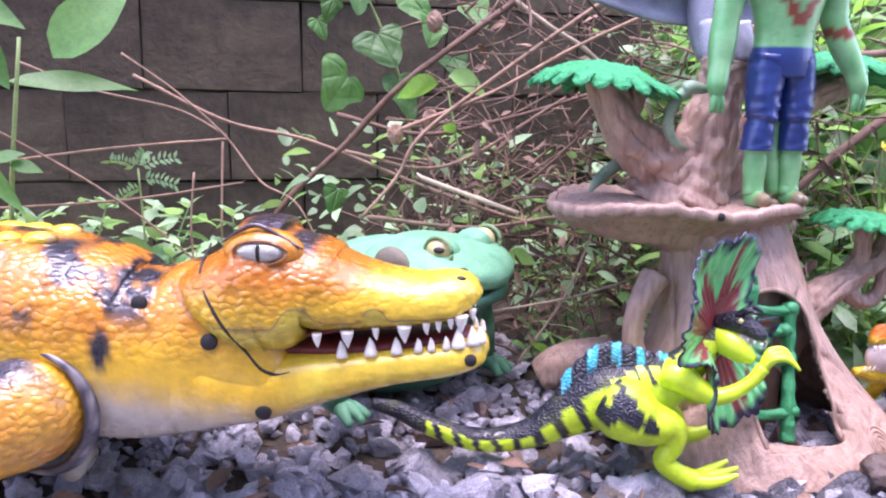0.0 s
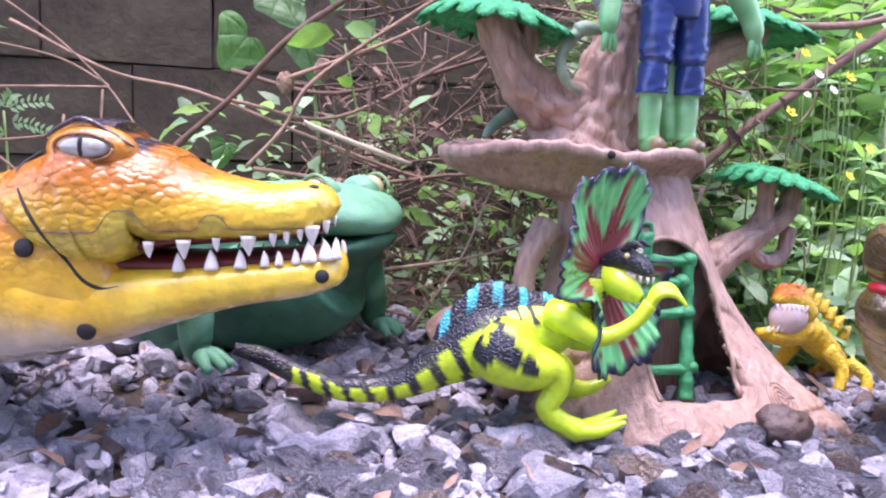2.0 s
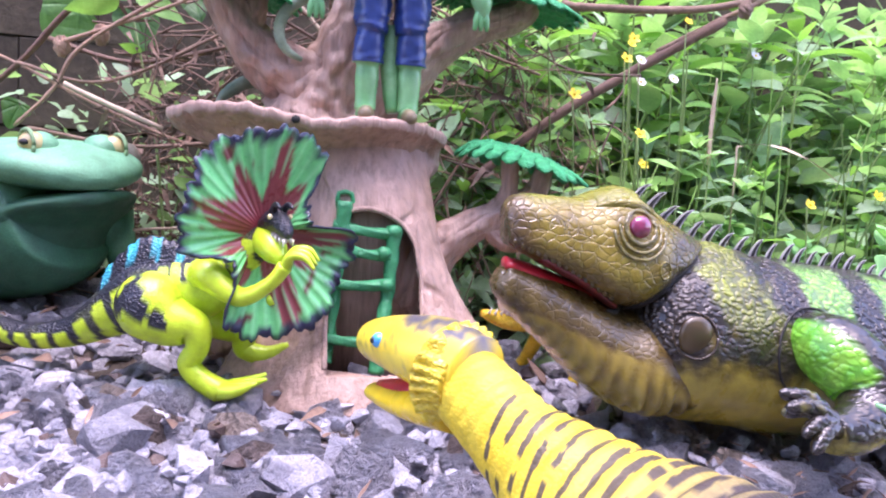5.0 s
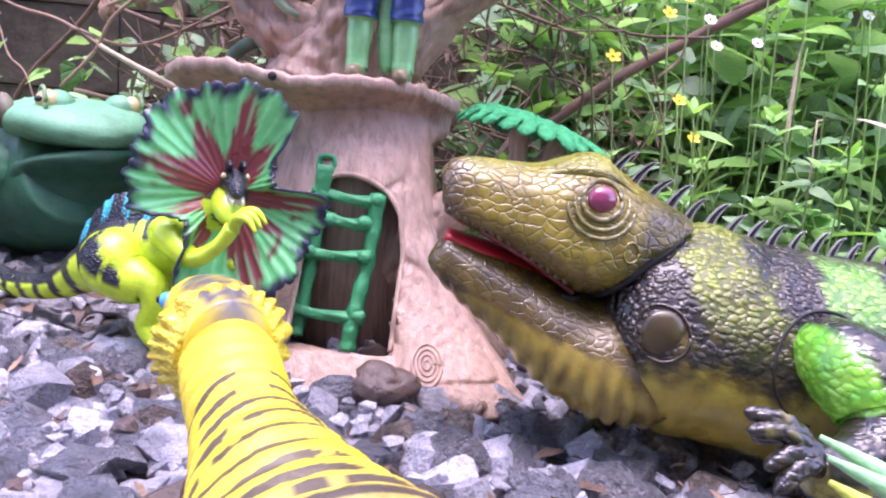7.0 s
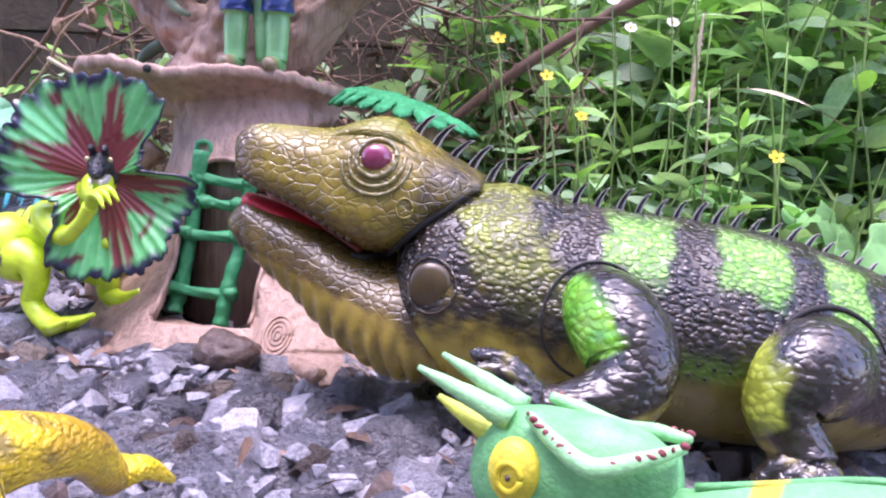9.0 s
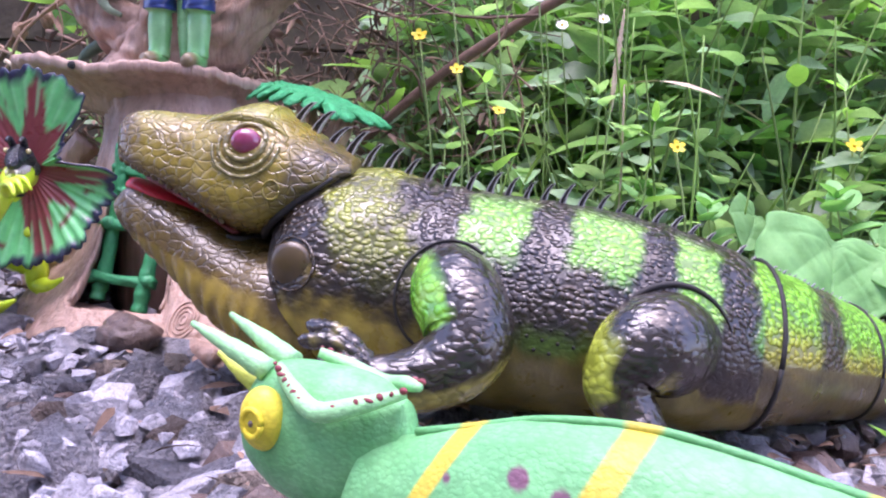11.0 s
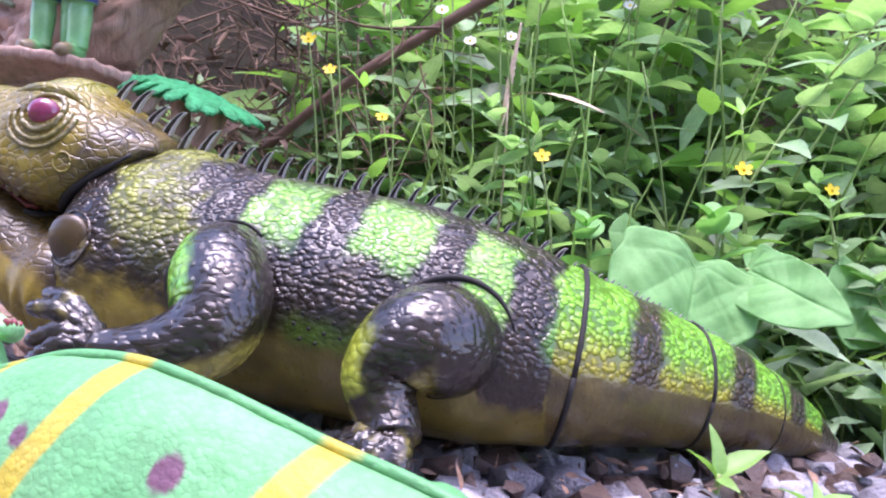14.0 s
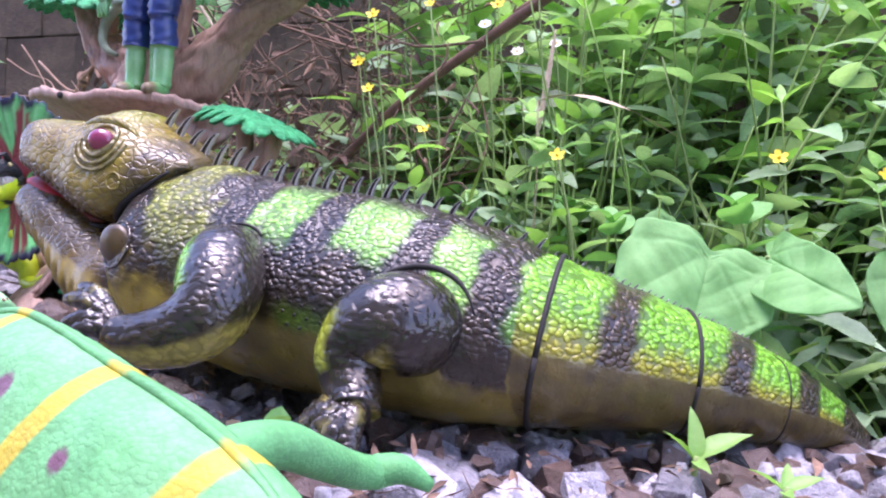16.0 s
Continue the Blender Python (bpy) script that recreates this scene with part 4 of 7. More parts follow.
# ---------------------------------------------------------------- frog
def build_frog():
    fg = thing("toy_frog", (-0.0025, 0.524, 0.040), -50, "large matt green rubber toy bullfrog with gold eyes, squatting on gravel", "toy")
    Z = np.array((0, 0, 0.040))

    def put(name, vf, mat, label="", tone=None, parent=fg):
        return mesh_ob(name, np.asarray(vf[0]) - Z, vf[1], mat, parent, label, paint(vf[0], tone) if tone else None)

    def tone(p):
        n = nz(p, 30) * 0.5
        # darker green below z 0.12: the underside's shade is put into the paint
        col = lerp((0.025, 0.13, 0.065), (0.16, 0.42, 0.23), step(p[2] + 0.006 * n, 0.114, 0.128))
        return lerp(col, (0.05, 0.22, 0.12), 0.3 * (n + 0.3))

    B = [(-0.105, 0, 0.075, 0.046, 0.012), (-0.090, 0, 0.105, 0.040, 0.045), (-0.060, -0.012, 0.138, 0.037, 0.056), (-0.025, -0.014, 0.150, 0.038, 0.050), (0.005, -0.010, 0.150, 0.048, 0.042), (0.018, -0.006, 0.148, 0.066, 0.038)]
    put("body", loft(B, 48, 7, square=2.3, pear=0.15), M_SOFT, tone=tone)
    H = [(-0.020, 0, 0.1510, 0.1140, 0.050), (0.000, 0, 0.1515, 0.1160, 0.0515), (0.018, 0, 0.1510, 0.1175, 0.0510), (0.032, 0, 0.1495, 0.1185, 0.0470), (0.044, 0, 0.1450, 0.1192, 0.0390), (0.054, 0, 0.1380, 0.1198, 0.0270), (0.060, 0, 0.1300, 0.1215, 0.010)]
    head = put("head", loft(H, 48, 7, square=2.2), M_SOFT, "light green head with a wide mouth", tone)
    J = [(-0.020, -0.008, 0.1180, 0.040, 0.044), (0.000, -0.006, 0.1185, 0.046, 0.0445), (0.012, -0.003, 0.1190, 0.062, 0.0450), (0.026, 0, 0.1195, 0.088, 0.0440), (0.040, 0, 0.1200, 0.102, 0.0385), (0.052, 0, 0.1205, 0.110, 0.0265), (0.058, 0, 0.121, 0.113, 0.010)]
    # throat colour darkens downward, painting the shade below the mouth
    put("lower_jaw", loft(J, 48, 7, square=2.1, pear=-0.22), M_SOFT, "green throat and lower jaw, underside shade painted in", lambda p: lerp((0.022, 0.11, 0.055), (0.06, 0.20, 0.11), step(p[2], 0.108, 0.122)))
    for sg in (-1, 1):
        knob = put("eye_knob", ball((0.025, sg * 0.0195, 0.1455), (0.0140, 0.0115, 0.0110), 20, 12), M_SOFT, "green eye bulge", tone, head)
        eye = put("eye", ball((0.0285, sg * 0.0260, 0.1480), (0.0095, 0.0080, 0.0085), 20, 12), M_EYE_GOLD, "glossy gold eye", parent=head)
        put("pupil", ball((0.0320, sg * 0.0318, 0.1495), (0.0040, 0.0032, 0.0022), 12, 8), M_BLACK, "dark pupil", parent=eye)
        c = np.array((0.0300, sg * 0.0278, 0.1478))
        ring = [c + np.array((0.0108 * math.cos(a), sg * 0.002, 0.0098 * math.sin(a))) for a in np.linspace(0, 2 * np.pi, 21)]
        put("eyelid", tube(ring, [0.0013] * 21, 8, 1), M_SOFT, "pale eyelid rim", lambda p: (0.20, 0.36, 0.16), head)
        put("ear_disc", ball((0.007, sg * 0.0490, 0.1395), (0.0140, 0.0070, 0.0120), 20, 10), M_SOFT, "brown round eardrum", lambda p: lerp((0.12, 0.10, 0.07), (0.22, 0.20, 0.13), 0.5 + nz(p, 60)), head)
        fs, fl = (0.024, 0.040) if sg > 0 else (-0.004, 0.090)
        put("front_leg", tube([(0.006, sg * 0.036, 0.105), (fs - 0.006, sg * (fl - 0.006), 0.090), (fs - 0.003, sg * (fl - 0.001), 0.072), (fs - 0.001, sg * fl, 0.058), (fs + 0.004, sg * fl, 0.052)], [0.017, 0.0140, 0.0105, 0.0090, 0.006], 18, 6), M_SOFT, "green front leg", lambda p: lerp((0.03, 0.15, 0.070), (0.12, 0.36, 0.20), step(nz(p, 50), -0.2, 0.2)))
        for k in range(3):
            put("toe", tube([(fs + 0.002, sg * fl, 0.053), (fs + 0.010 + 0.003 * (k == 1), sg * (fl - 0.005 + 0.005 * k), 0.053), (fs + 0.019 + 0.003 * (k == 1), sg * (fl - 0.009 + 0.009 * k), 0.048)], [0.006, 0.0042, 0.0025], 10, 4), M_SOFT, "", lambda p: (0.12, 0.36, 0.20))
        put("hind_leg", tube([(-0.105, sg * 0.040, 0.065), (-0.085, sg * 0.058, 0.075), (-0.055, sg * 0.062, 0.060), (-0.075, sg * 0.064, 0.048), (-0.045, sg * 0.066, 0.045)], [0.022, 0.024, 0.016, 0.012, 0.007], 18, 6), M_SOFT, "folded green hind leg", tone)
    return fg


# ---------------------------------------------------------------- frilled dinosaur
def build_frilled():
    dn = thing("toy_frilled_dinosaur", (0.0855, 0.41, 0.0240), -15, "neon yellow and black toy dinosaur with spread green-red neck frill", "toy")
    Z = np.array((0, 0, 0.02))
    LIME, INK, CYAN = (0.56, 0.78, 0.02), (0.014, 0.016, 0.026), (0.03, 0.50, 0.62)

    def put(name, vf, mat, label="", tone=None, parent=dn):
        return mesh_ob(name, np.asarray(vf[0]) - Z, vf[1], mat, parent, label, paint(vf[0], tone) if tone else None)

    def tone(p):
        s, l, z = p
        n = nz(p, 80) * 0.5
        mid = float(np.interp(s, [-0.145, -0.11, -0.08, -0.05, -0.02, 0.01, 0.03, 0.05], [0.060, 0.045, 0.036, 0.040, 0.064, 0.082, 0.086, 0.100]))
        col = LIME
        stripe = math.sin((s + 0.35 * (z - mid)) * 520)
        if s < -0.012:
            col = INK if stripe > 0.35 + 2.2 * max(0, -0.04 - s) * 0 else LIME
        if z > mid + 0.002 * n + (0.002 if s < -0.03 else 0.004):
            col = INK
        if s < -0.112:
            col = INK
        if s > 0.012 and z < 0.088 + 0.2 * (s - 0.01):
            col = LIME if not (0.5 < math.sin(s * 700 + z * 300) and z > 0.08) else INK
        return (*lerp(col, (0.75, 0.85, 0.12), 0.25 * max(0, n)), 1.0 if col == INK else 0.12)

    T = [(-0.146, 0.004, 0.0600, 0.0530, 0.0025), (-0.130, 0.006, 0.0570, 0.0460, 0.0050), (-0.110, 0.004, 0.0490, 0.0365, 0.0065), (-0.080, 0, 0.0430, 0.0285, 0.0078), (-0.050, 0, 0.0490, 0.0315, 0.0095), (-0.025, 0, 0.0690, 0.0400, 0.0135),
         (-0.005, 0, 0.0850, 0.0455, 0.0170), (0.015, 0, 0.0895, 0.0500, 0.0170), (0.033, 0, 0.0920, 0.0605, 0.0145), (0.047, 0, 0.1010, 0.0790, 0.0110), (0.060, 0, 0.1120, 0.0960, 0.0080), (0.070, 0, 0.1160, 0.1040, 0.0060)]
    put("body", loft(T, 32, 14), M_DINO, tone=tone)
    # back sail
    pts = [(-0.036, 0.060), (-0.030, 0.076), (-0.018, 0.090), (-0.006, 0.0985), (0.008, 0.0975), (0.020, 0.0940), (0.032, 0.0925)]
    low = [(-0.036, 0.052), (-0.030, 0.060), (-0.018, 0.072), (-0.006, 0.080), (0.008, 0.085), (0.020, 0.087), (0.032, 0.088)]
    up, dn2 = spline(pts, 8), spline(low, 8)
    v, f = [], []
    for i, (a, b) in enumerate(zip(up, dn2)):
        saw = 0.0022 * abs(math.sin(i * 0.8))
        for k in range(4):
            t = k / 3
            q = a * t + b * (1 - t)
            for sg in (-1, 1):
                v.append((q[0], sg * 0.0055 * (1 - t) + sg * 0.0012, q[1] + saw * t))
    m = 8
    for i in range(len(up) - 1):
        for k in range(3):
            a = i * m + 2 * k
            f.append((a, a + 2, a + m + 2, a + m))
            f.append((a + 1, a + m + 1, a + m + 3, a + 3))
        a = i * m + 6
        f.append((a, a + 1, a + m + 1, a + m))
    put("back_sail", (np.array(v), f), M_DINO, "black back ridge with cyan patches", lambda p: CYAN if math.sin(p[0] * 440 + 1.0) > 0.30 and p[2] > np.interp(p[0], [-0.036, -0.018, -0.006, 0.032], [0.060, 0.081, 0.0885, 0.0905]) else INK)

    def thigh_tone(p):
        s, z = p[0], p[2]
        n = 0.0016 * nz(p, 160, 4)
        for cs, cz, rs, rz in ((-0.011, 0.068, 0.0075, 0.0090), (0.003, 0.070, 0.0080, 0.0100), (0.016, 0.061, 0.0045, 0.0055), (0.0, 0.0815, 0.003, 0.0025)):
            if math.hypot((s - cs + 0.35 * (z - cz)) / rs, (z - cz) / rz) < 1 + n * 90:
                return (*INK, 1.0)
        return (*LIME, 0.12)

    leg = put("hind_leg", tube([(-0.002, -0.010, 0.068), (0.006, -0.0165, 0.064), (0.018, -0.019, 0.058), (0.0315, -0.020, 0.0550), (0.0335, -0.020, 0.0450), (0.0290, -0.0195, 0.0345), (0.0370, -0.020, 0.0265), (0.0480, -0.0205, 0.0215)], [0.0165, 0.0190, 0.0145, 0.0092, 0.0066, 0.0062, 0.0062, 0.0066], 28, 12), M_DINO, "neon yellow hind leg with black scales", thigh_tone)
    for k in (-1, 0, 1):
        put("toe", tube([(0.046, -0.0205, 0.0215), (0.058, -0.0205 + 0.006 * k, 0.0250), (0.073 - 0.003 * abs(k), -0.0205 + 0.009 * k, 0.0310)], [0.0055, 0.0038, 0.0010], 10, 5), M_SMOOTH, "", lambda p: LIME, leg)
    put("hind_leg", tube([(0.008, 0.012, 0.062), (0.028, 0.018, 0.052), (0.044, 0.020, 0.044), (0.047, 0.020, 0.034), (0.060, 0.020, 0.032), (0.074, 0.019, 0.040)], [0.014, 0.012, 0.008, 0.0065, 0.006, 0.002], 16, 6), M_SMOOTH, "neon yellow hind leg", lambda p: LIME)
    arm = put("arm", tube([(0.030, -0.009, 0.084), (0.037, -0.0145, 0.084), (0.047, -0.018, 0.078), (0.056, -0.020, 0.0750), (0.065, -0.022, 0.0785), (0.0745, -0.023, 0.0860), (0.0805, -0.023, 0.0945)], [0.0088, 0.0090, 0.0068, 0.0054, 0.0045, 0.0038, 0.0042], 16, 6), M_SMOOTH, "neon yellow arm", lambda p: LIME)
    for k in (-1, 0, 1):
        put("finger", tube([(0.0805, -0.023, 0.094), (0.0845, -0.023 + 0.003 * k, 0.1015 + 0.001 * k), (0.0920, -0.024 + 0.004 * k, 0.1025 + 0.0015 * k), (0.0980, -0.025 + 0.005 * k, 0.0970 + 0.0015 * k)], [0.0034, 0.0026, 0.0020, 0.0008], 8, 5), M_SMOOTH, "", lambda p: LIME, arm)
    put("arm", tube([(0.036, 0.006, 0.076), (0.048, 0.008, 0.067), (0.060, 0.004, 0.066), (0.068, 0.000, 0.071)], [0.008, 0.007, 0.005, 0.003], 12, 5), M_SMOOTH, "neon yellow arm", lambda p: LIME)
    # frill: a pleated cup round the neck
    C = np.array((0.0640, 0.000, 0.1080))
    N = Vector((0.64, -0.765, 0.08)).normalized()
    U = Vector((0, 0, 1)) - N * N.z
    U.normalize()
    S = U.cross(N)
    v, f, cols = [], [], []
    na, nr = 168, 16
    for i in range(nr + 1):
        r = i / nr
        for k in range(na):
            a = 2 * math.pi * k / na
            lobe = 0.0555 + 0.0035 * math.cos(2 * a) - 0.003 * math.cos(a * 4 + 0.6) - 0.0045 * abs(math.sin(a * 2.0 + 0.5)) ** 8
            lobe -= 0.027 * math.exp(-(((a - 4.08) / 0.33) ** 4)) + 0.031 * math.exp(-(((a - 1.10) / 0.40) ** 6)) + 0.006 * math.exp(-(((a - 2.3) / 0.3) ** 2))
            edge = lobe + (0.0016 * math.sin(a * 21) + 0.0024 * abs(math.sin(a * 28))) * step(r, 0.8, 1)
            rr = 0.004 + (edge - 0.004) * r
            cup = 0.012 * r * r + 0.0010 * r * math.sin(a * 42) + 0.0035 * r * math.sin(a * 5 + 1.0)
            q = Vector(C) + S * (rr * math.sin(a)) + U * (rr * math.cos(a)) + N * (cup - 0.004)
            v.append(tuple(q))
            streak = 0.58 + 0.26 * math.sin(a * 9 + 0.8 * math.sin(a * 3)) + 0.12 * math.sin(a * 5)
            n = nz(q, 160) * 0.10
            col = lerp((0.26, 0.045, 0.045), (0.13, 0.62, 0.20), step(r + n, streak - 0.03, streak + 0.04))
            col = lerp(col, (0.26, 0.74, 0.32), 0.6 * step(math.sin(a * 42), 0.2, 0.9) * step(r, 0.5, 0.6))
            spot = nz((math.cos(a) * 2.2, math.sin(a) * 2.2, r * 3), 2.2, 5)
            col = lerp(col, (0.16, 0.02, 0.02), step(spot, 0.36, 0.46) * step(r, 0.6, 0.7))
            cols.append(lerp(col, (0.016, 0.018, 0.050), step(r + n * 0.9, 0.885 + 0.05 * math.sin(a * 21), 0.955)))
    for i in range(nr):
        for k in range(na):
            k2 = (k + 1) % na
            f.append((i * na + k, i * na + k2, (i + 1) * na + k2, (i + 1) * na + k))
    frill = mesh_ob("frill", np.array(v) - Z, f, M_SMOOTH, dn, "green neck frill with dark red streaks and black edge", cols)
    frill.modifiers.new("thick", "SOLIDIFY").thickness = 0.0012
    # head in front of the frill
    hd = np.array((0.0640, 0.000, 0.1080))
    F = np.array(N)
    e = lambda a, b, c: hd + F * a + np.array(S) * b + np.array((0, 0, c))  # noqa: E731
    head = put("head", tube([e(-0.002, 0, 0.004), e(0.008, 0, 0.0075), e(0.016, 0, 0.0060), e(0.023, 0, 0.0025), e(0.0265, 0, 0.000)], [0.0062, 0.0068, 0.0056, 0.0042, 0.002], 20, 6), M_DINO, "black scaly head", lambda p: INK)
    jaw = put("lower_jaw", tube([e(-0.002, -0.001, -0.003), e(0.007, -0.002, -0.0055), e(0.015, -0.002, -0.0095), e(0.022, -0.001, -0.0135)], [0.0085, 0.0088, 0.0070, 0.0028], 20, 6), M_SMOOTH, "yellow lower jaw", lambda p: LIME)
    put("mouth", tube([e(0.000, 0, 0.0), e(0.010, 0, -0.0015), e(0.018, 0, -0.003)], [0.0055, 0.0052, 0.003], 14, 4), M_PINK, "pale open mouth", parent=jaw)
    for k in range(5):
        for sg in (-1, 1):
            b = e(0.010 + 0.004 * k, sg * (0.0042 - 0.0004 * k), 0.0015 - 0.0008 * k)
            put("tooth", tube([b, b + np.array((0, 0, -0.0036))], [0.0010, 0.0002], 6, 2), M_TOOTH, "", parent=head)
    for sg in (-1, 1):
        put("eye", ball(e(0.014, sg * 0.0058, 0.0100), (0.0016, 0.0016, 0.0016), 10, 8), M_EYE_GOLD, "small gold eye", parent=head)
        put("horn", tube([e(0.010, sg * 0.003, 0.012), e(0.016, sg * 0.0035, 0.0165), e(0.022, sg * 0.0035, 0.015)], [0.0022, 0.0018, 0.0008], 8, 4), M_DINO, "black head crest", lambda p: INK, head)
    return dn


# ---------------------------------------------------------------- treehouse play set
def bark_tone(p):
    n = nz(p, 40) * 0.5 + nz((p[0] * 3, p[1] * 3, p[2] * 0.6), 60, 2) * 0.5
    return lerp((0.33, 0.205, 0.150), (0.52, 0.360, 0.275), 0.5 + 0.5 * n)


def build_treehouse():
    th = thing("toy_treehouse", (0.195, 0.465, 0.02), 0, "brown moulded toy tree house with round platform and green canopies", "toy playset")
    off = np.array((0.195, 0.465, 0.02))

    def put(name, vf, mat, label="", tone=bark_tone, parent=th):
        return mesh_ob(name, np.asarray(vf[0]) - off, vf[1], mat, parent, label, paint(vf[0], tone) if tone else None)

    # hollow lower trunk with a doorway
    rows = spline([(0.014, 0.212, 0.446, 0.098, 0.082), (0.026, 0.210, 0.448, 0.090, 0.074), (0.042, 0.207, 0.453, 0.079, 0.062), (0.065, 0.202, 0.459, 0.069, 0.051), (0.095, 0.202, 0.462, 0.057, 0.043), (0.125, 0.203, 0.465, 0.050, 0.038), (0.150, 0.200, 0.472, 0.049, 0.033), (0.169, 0.194, 0.480, 0.054, 0.030)], 22)
    n = 240
    v, f = [], []
    for z, cx, cy, rx, ry in rows:
        for k in range(n):
            a = 2 * math.pi * k / n
            low = 1 - step(z, 0.02, 0.09)
            w1 = nz((math.cos(a) * 1.3, math.sin(a) * 1.3, z * 14), 1.6, 3)
            fl = 1 + 0.022 * math.sin(a * 9 + 4.0 * w1) - 0.040 * max(0.0, math.sin(a * 15 + 9 * w1 + 14 * z)) ** 7 + 0.05 * w1 + 0.05 * low * (max(0, math.cos(a * 5 + 0.7)) - 0.3) + 0.36 * (1 - step(z, 0.02, 0.150)) * math.exp(-((a - 5.47) / 0.46) ** 2)
            if a > math.pi and abs(math.cos(a)) < 0.42:
                fl = 1 + (fl - 1) * 0.25
            v.append((cx + rx * fl * math.cos(a), cy + ry * fl * math.sin(a), z + 0.003 * math.sin(a * 6) * low))
    for i in range(len(rows) - 1):
        for k in range(n):
            k2 = (k + 1) % n
            q = (i * n + k, i * n + k2, (i + 1) * n + k2, (i + 1) * n + k)
            c = np.mean([v[j] for j in q], axis=0)
            left = 0.182 + 0.012 * step(c[2], 0.10, 0.13)
            arch = 0.126 - 18 * (c[0] - 0.205) ** 2
            if c[1] < 0.46 and left < c[0] < 0.240 - 0.006 * step(c[2], 0.08, 0.12) and 0.034 < c[2] < arch:
                continue
            f.append(q)
    f.append(tuple((len(rows) - 1) * n + k for k in range(n)))
    trunk_vf = (np.array(v), f)
    trunk = put("trunk", trunk_vf, M_BARK, "brown moulded bark trunk with a doorway")
    trunk.modifiers.new("thick", "SOLIDIFY").thickness = 0.004
    put("inner_wall", tube([(0.205, 0.480, 0.020), (0.205, 0.480, 0.140)], [0.046, 0.044], 24, 2), M_BARK, "brown inside wall")
    edge = [(0.182 + 0.012 * step(z, 0.10, 0.13), z) for z in np.linspace(0.036, 0.1215, 14)] + [(x, 0.126 - 18 * (x - 0.205) ** 2) for x in np.linspace(0.1955, 0.229, 9)] + [(0.240 - 0.006 * step(z, 0.08, 0.12), z) for z in np.linspace(0.106, 0.036, 12)]
    shell = (trunk_vf[0], [tuple(i * n + k + d for d in (0, 1)) + ((i + 1) * n + k + 1, (i + 1) * n + k) for i in range(len(rows) - 1) for k in range(n - 1)])
    door = snap(shell, [(x, 0.40, z) for x, z in edge], out=-0.0005)
    put("door_frame", tube(door, [0.0016] * len(door), 10, 2, dis=lambda u, a, c: 0.2 * nz((u * 20, a, 0), 1)), M_BARK, "carved door surround")
    # roots that run out over the gravel
    for pts, r in (([(0.150, 0.440, 0.055), (0.128, 0.445, 0.042), (0.105, 0.452, 0.030)], (0.020, 0.016, 0.010)),
                   ([(0.130, 0.490, 0.060), (0.100, 0.510, 0.052), (0.082, 0.516, 0.042)], (0.018, 0.017, 0.012)),
                   ([(0.140, 0.462, 0.130), (0.124, 0.455, 0.108), (0.122, 0.452, 0.085), (0.132, 0.452, 0.062)], (0.010, 0.007, 0.007, 0.012))):
        put("root", tube(pts, r, 24, 8, dis=lambda u, a, c: 0.10 * math.sin(a * 7 + u * 3) * 0.6 + 0.08 * nz((u * 8, math.cos(a), math.sin(a)), 2)), M_BARK, "gnarled root")
    base = [(0.125, 0.430, 0.0210), (0.175, 0.412, 0.0215), (0.225, 0.392, 0.0215), (0.262, 0.376, 0.0210), (0.292, 0.360, 0.0190)]
    put("base_edge", tube(base, [0.006, 0.0075, 0.0075, 0.008, 0.005], 12, 6), M_BARK, "flat base rim")
    for r in (0.0022, 0.0046, 0.0070, 0.0094):
        c = np.array((0.2610, 0.3700, 0.0345))
        e1, e2 = np.array((0.84, 0.53, 0.0)), np.array((-0.10, -0.42, 0.90))
        ring = [c + e1 * r * math.cos(a) + e2 * r * math.sin(a) for a in np.linspace(0, 2 * np.pi, 25)]
        put("growth_ring", tube(snap(trunk_vf, ring), [0.0008] * 25, 6, 1), M_BARK, "carved ring on a cut root")
    # platform
    n = 120
    rows = spline([(0.1440, 0.202, 0.474, 0.047, 0.030), (0.1500, 0.194, 0.478, 0.060, 0.031), (0.1545, 0.182, 0.482, 0.074, 0.033), (0.1610, 0.174, 0.486, 0.082, 0.039), (0.1690, 0.169, 0.487, 0.0875, 0.0500), (0.1740, 0.168, 0.487, 0.0900, 0.0615), (0.1770, 0.168, 0.487, 0.0925, 0.0670), (0.1822, 0.168, 0.487, 0.0925, 0.0670), (0.1828, 0.168, 0.487, 0.088, 0.062), (0.1800, 0.168, 0.487, 0.080, 0.052), (0.1795, 0.168, 0.487, 0.01, 0.01)], 6)
    v, f = [], []
    for z, cx, cy, rx, ry in rows:
        for k in range(n):
            a = 2 * math.pi * k / n
            fl = 1 + 0.012 * math.sin(a * 5 + 0.6) + 0.008 * math.sin(a * 13) + 0.006 * math.sin(a * 31)
            x = cx + rx * fl * math.cos(a)
            wave = float(np.interp(x, (0.08, 0.10, 0.13, 0.155, 0.175, 0.20, 0.24, 0.26), (-0.005, 0.0, 0.001, -0.003, -0.005, -0.001, -0.002, -0.009)))
            v.append((x, cy + ry * fl * math.sin(a), z + (wave + 0.0008 * math.sin(a * 37) + 0.0010 * nz((x * 3, a, 0), 9)) * step(z, 0.150, 0.176)))
    for i in range(len(rows) - 1):
        for k in range(n):
            k2 = (k + 1) % n
            f.append((i * n + k, i * n + k2, (i + 1) * n + k2, (i + 1) * n + k))
    f.append(tuple((len(rows) - 1) * n + k for k in range(n)))
    f.append(tuple(range(n))[::-1])
    plat = put("platform", (np.array(v), f), M_BARK, "round brown platform with a rough rim")
    put("peg_hole", disc_at((0.1585, 0.4205, 0.1765), (0, -1, 0), 0.0025, 0.003), M_BLACK, "small round hole", None, plat)

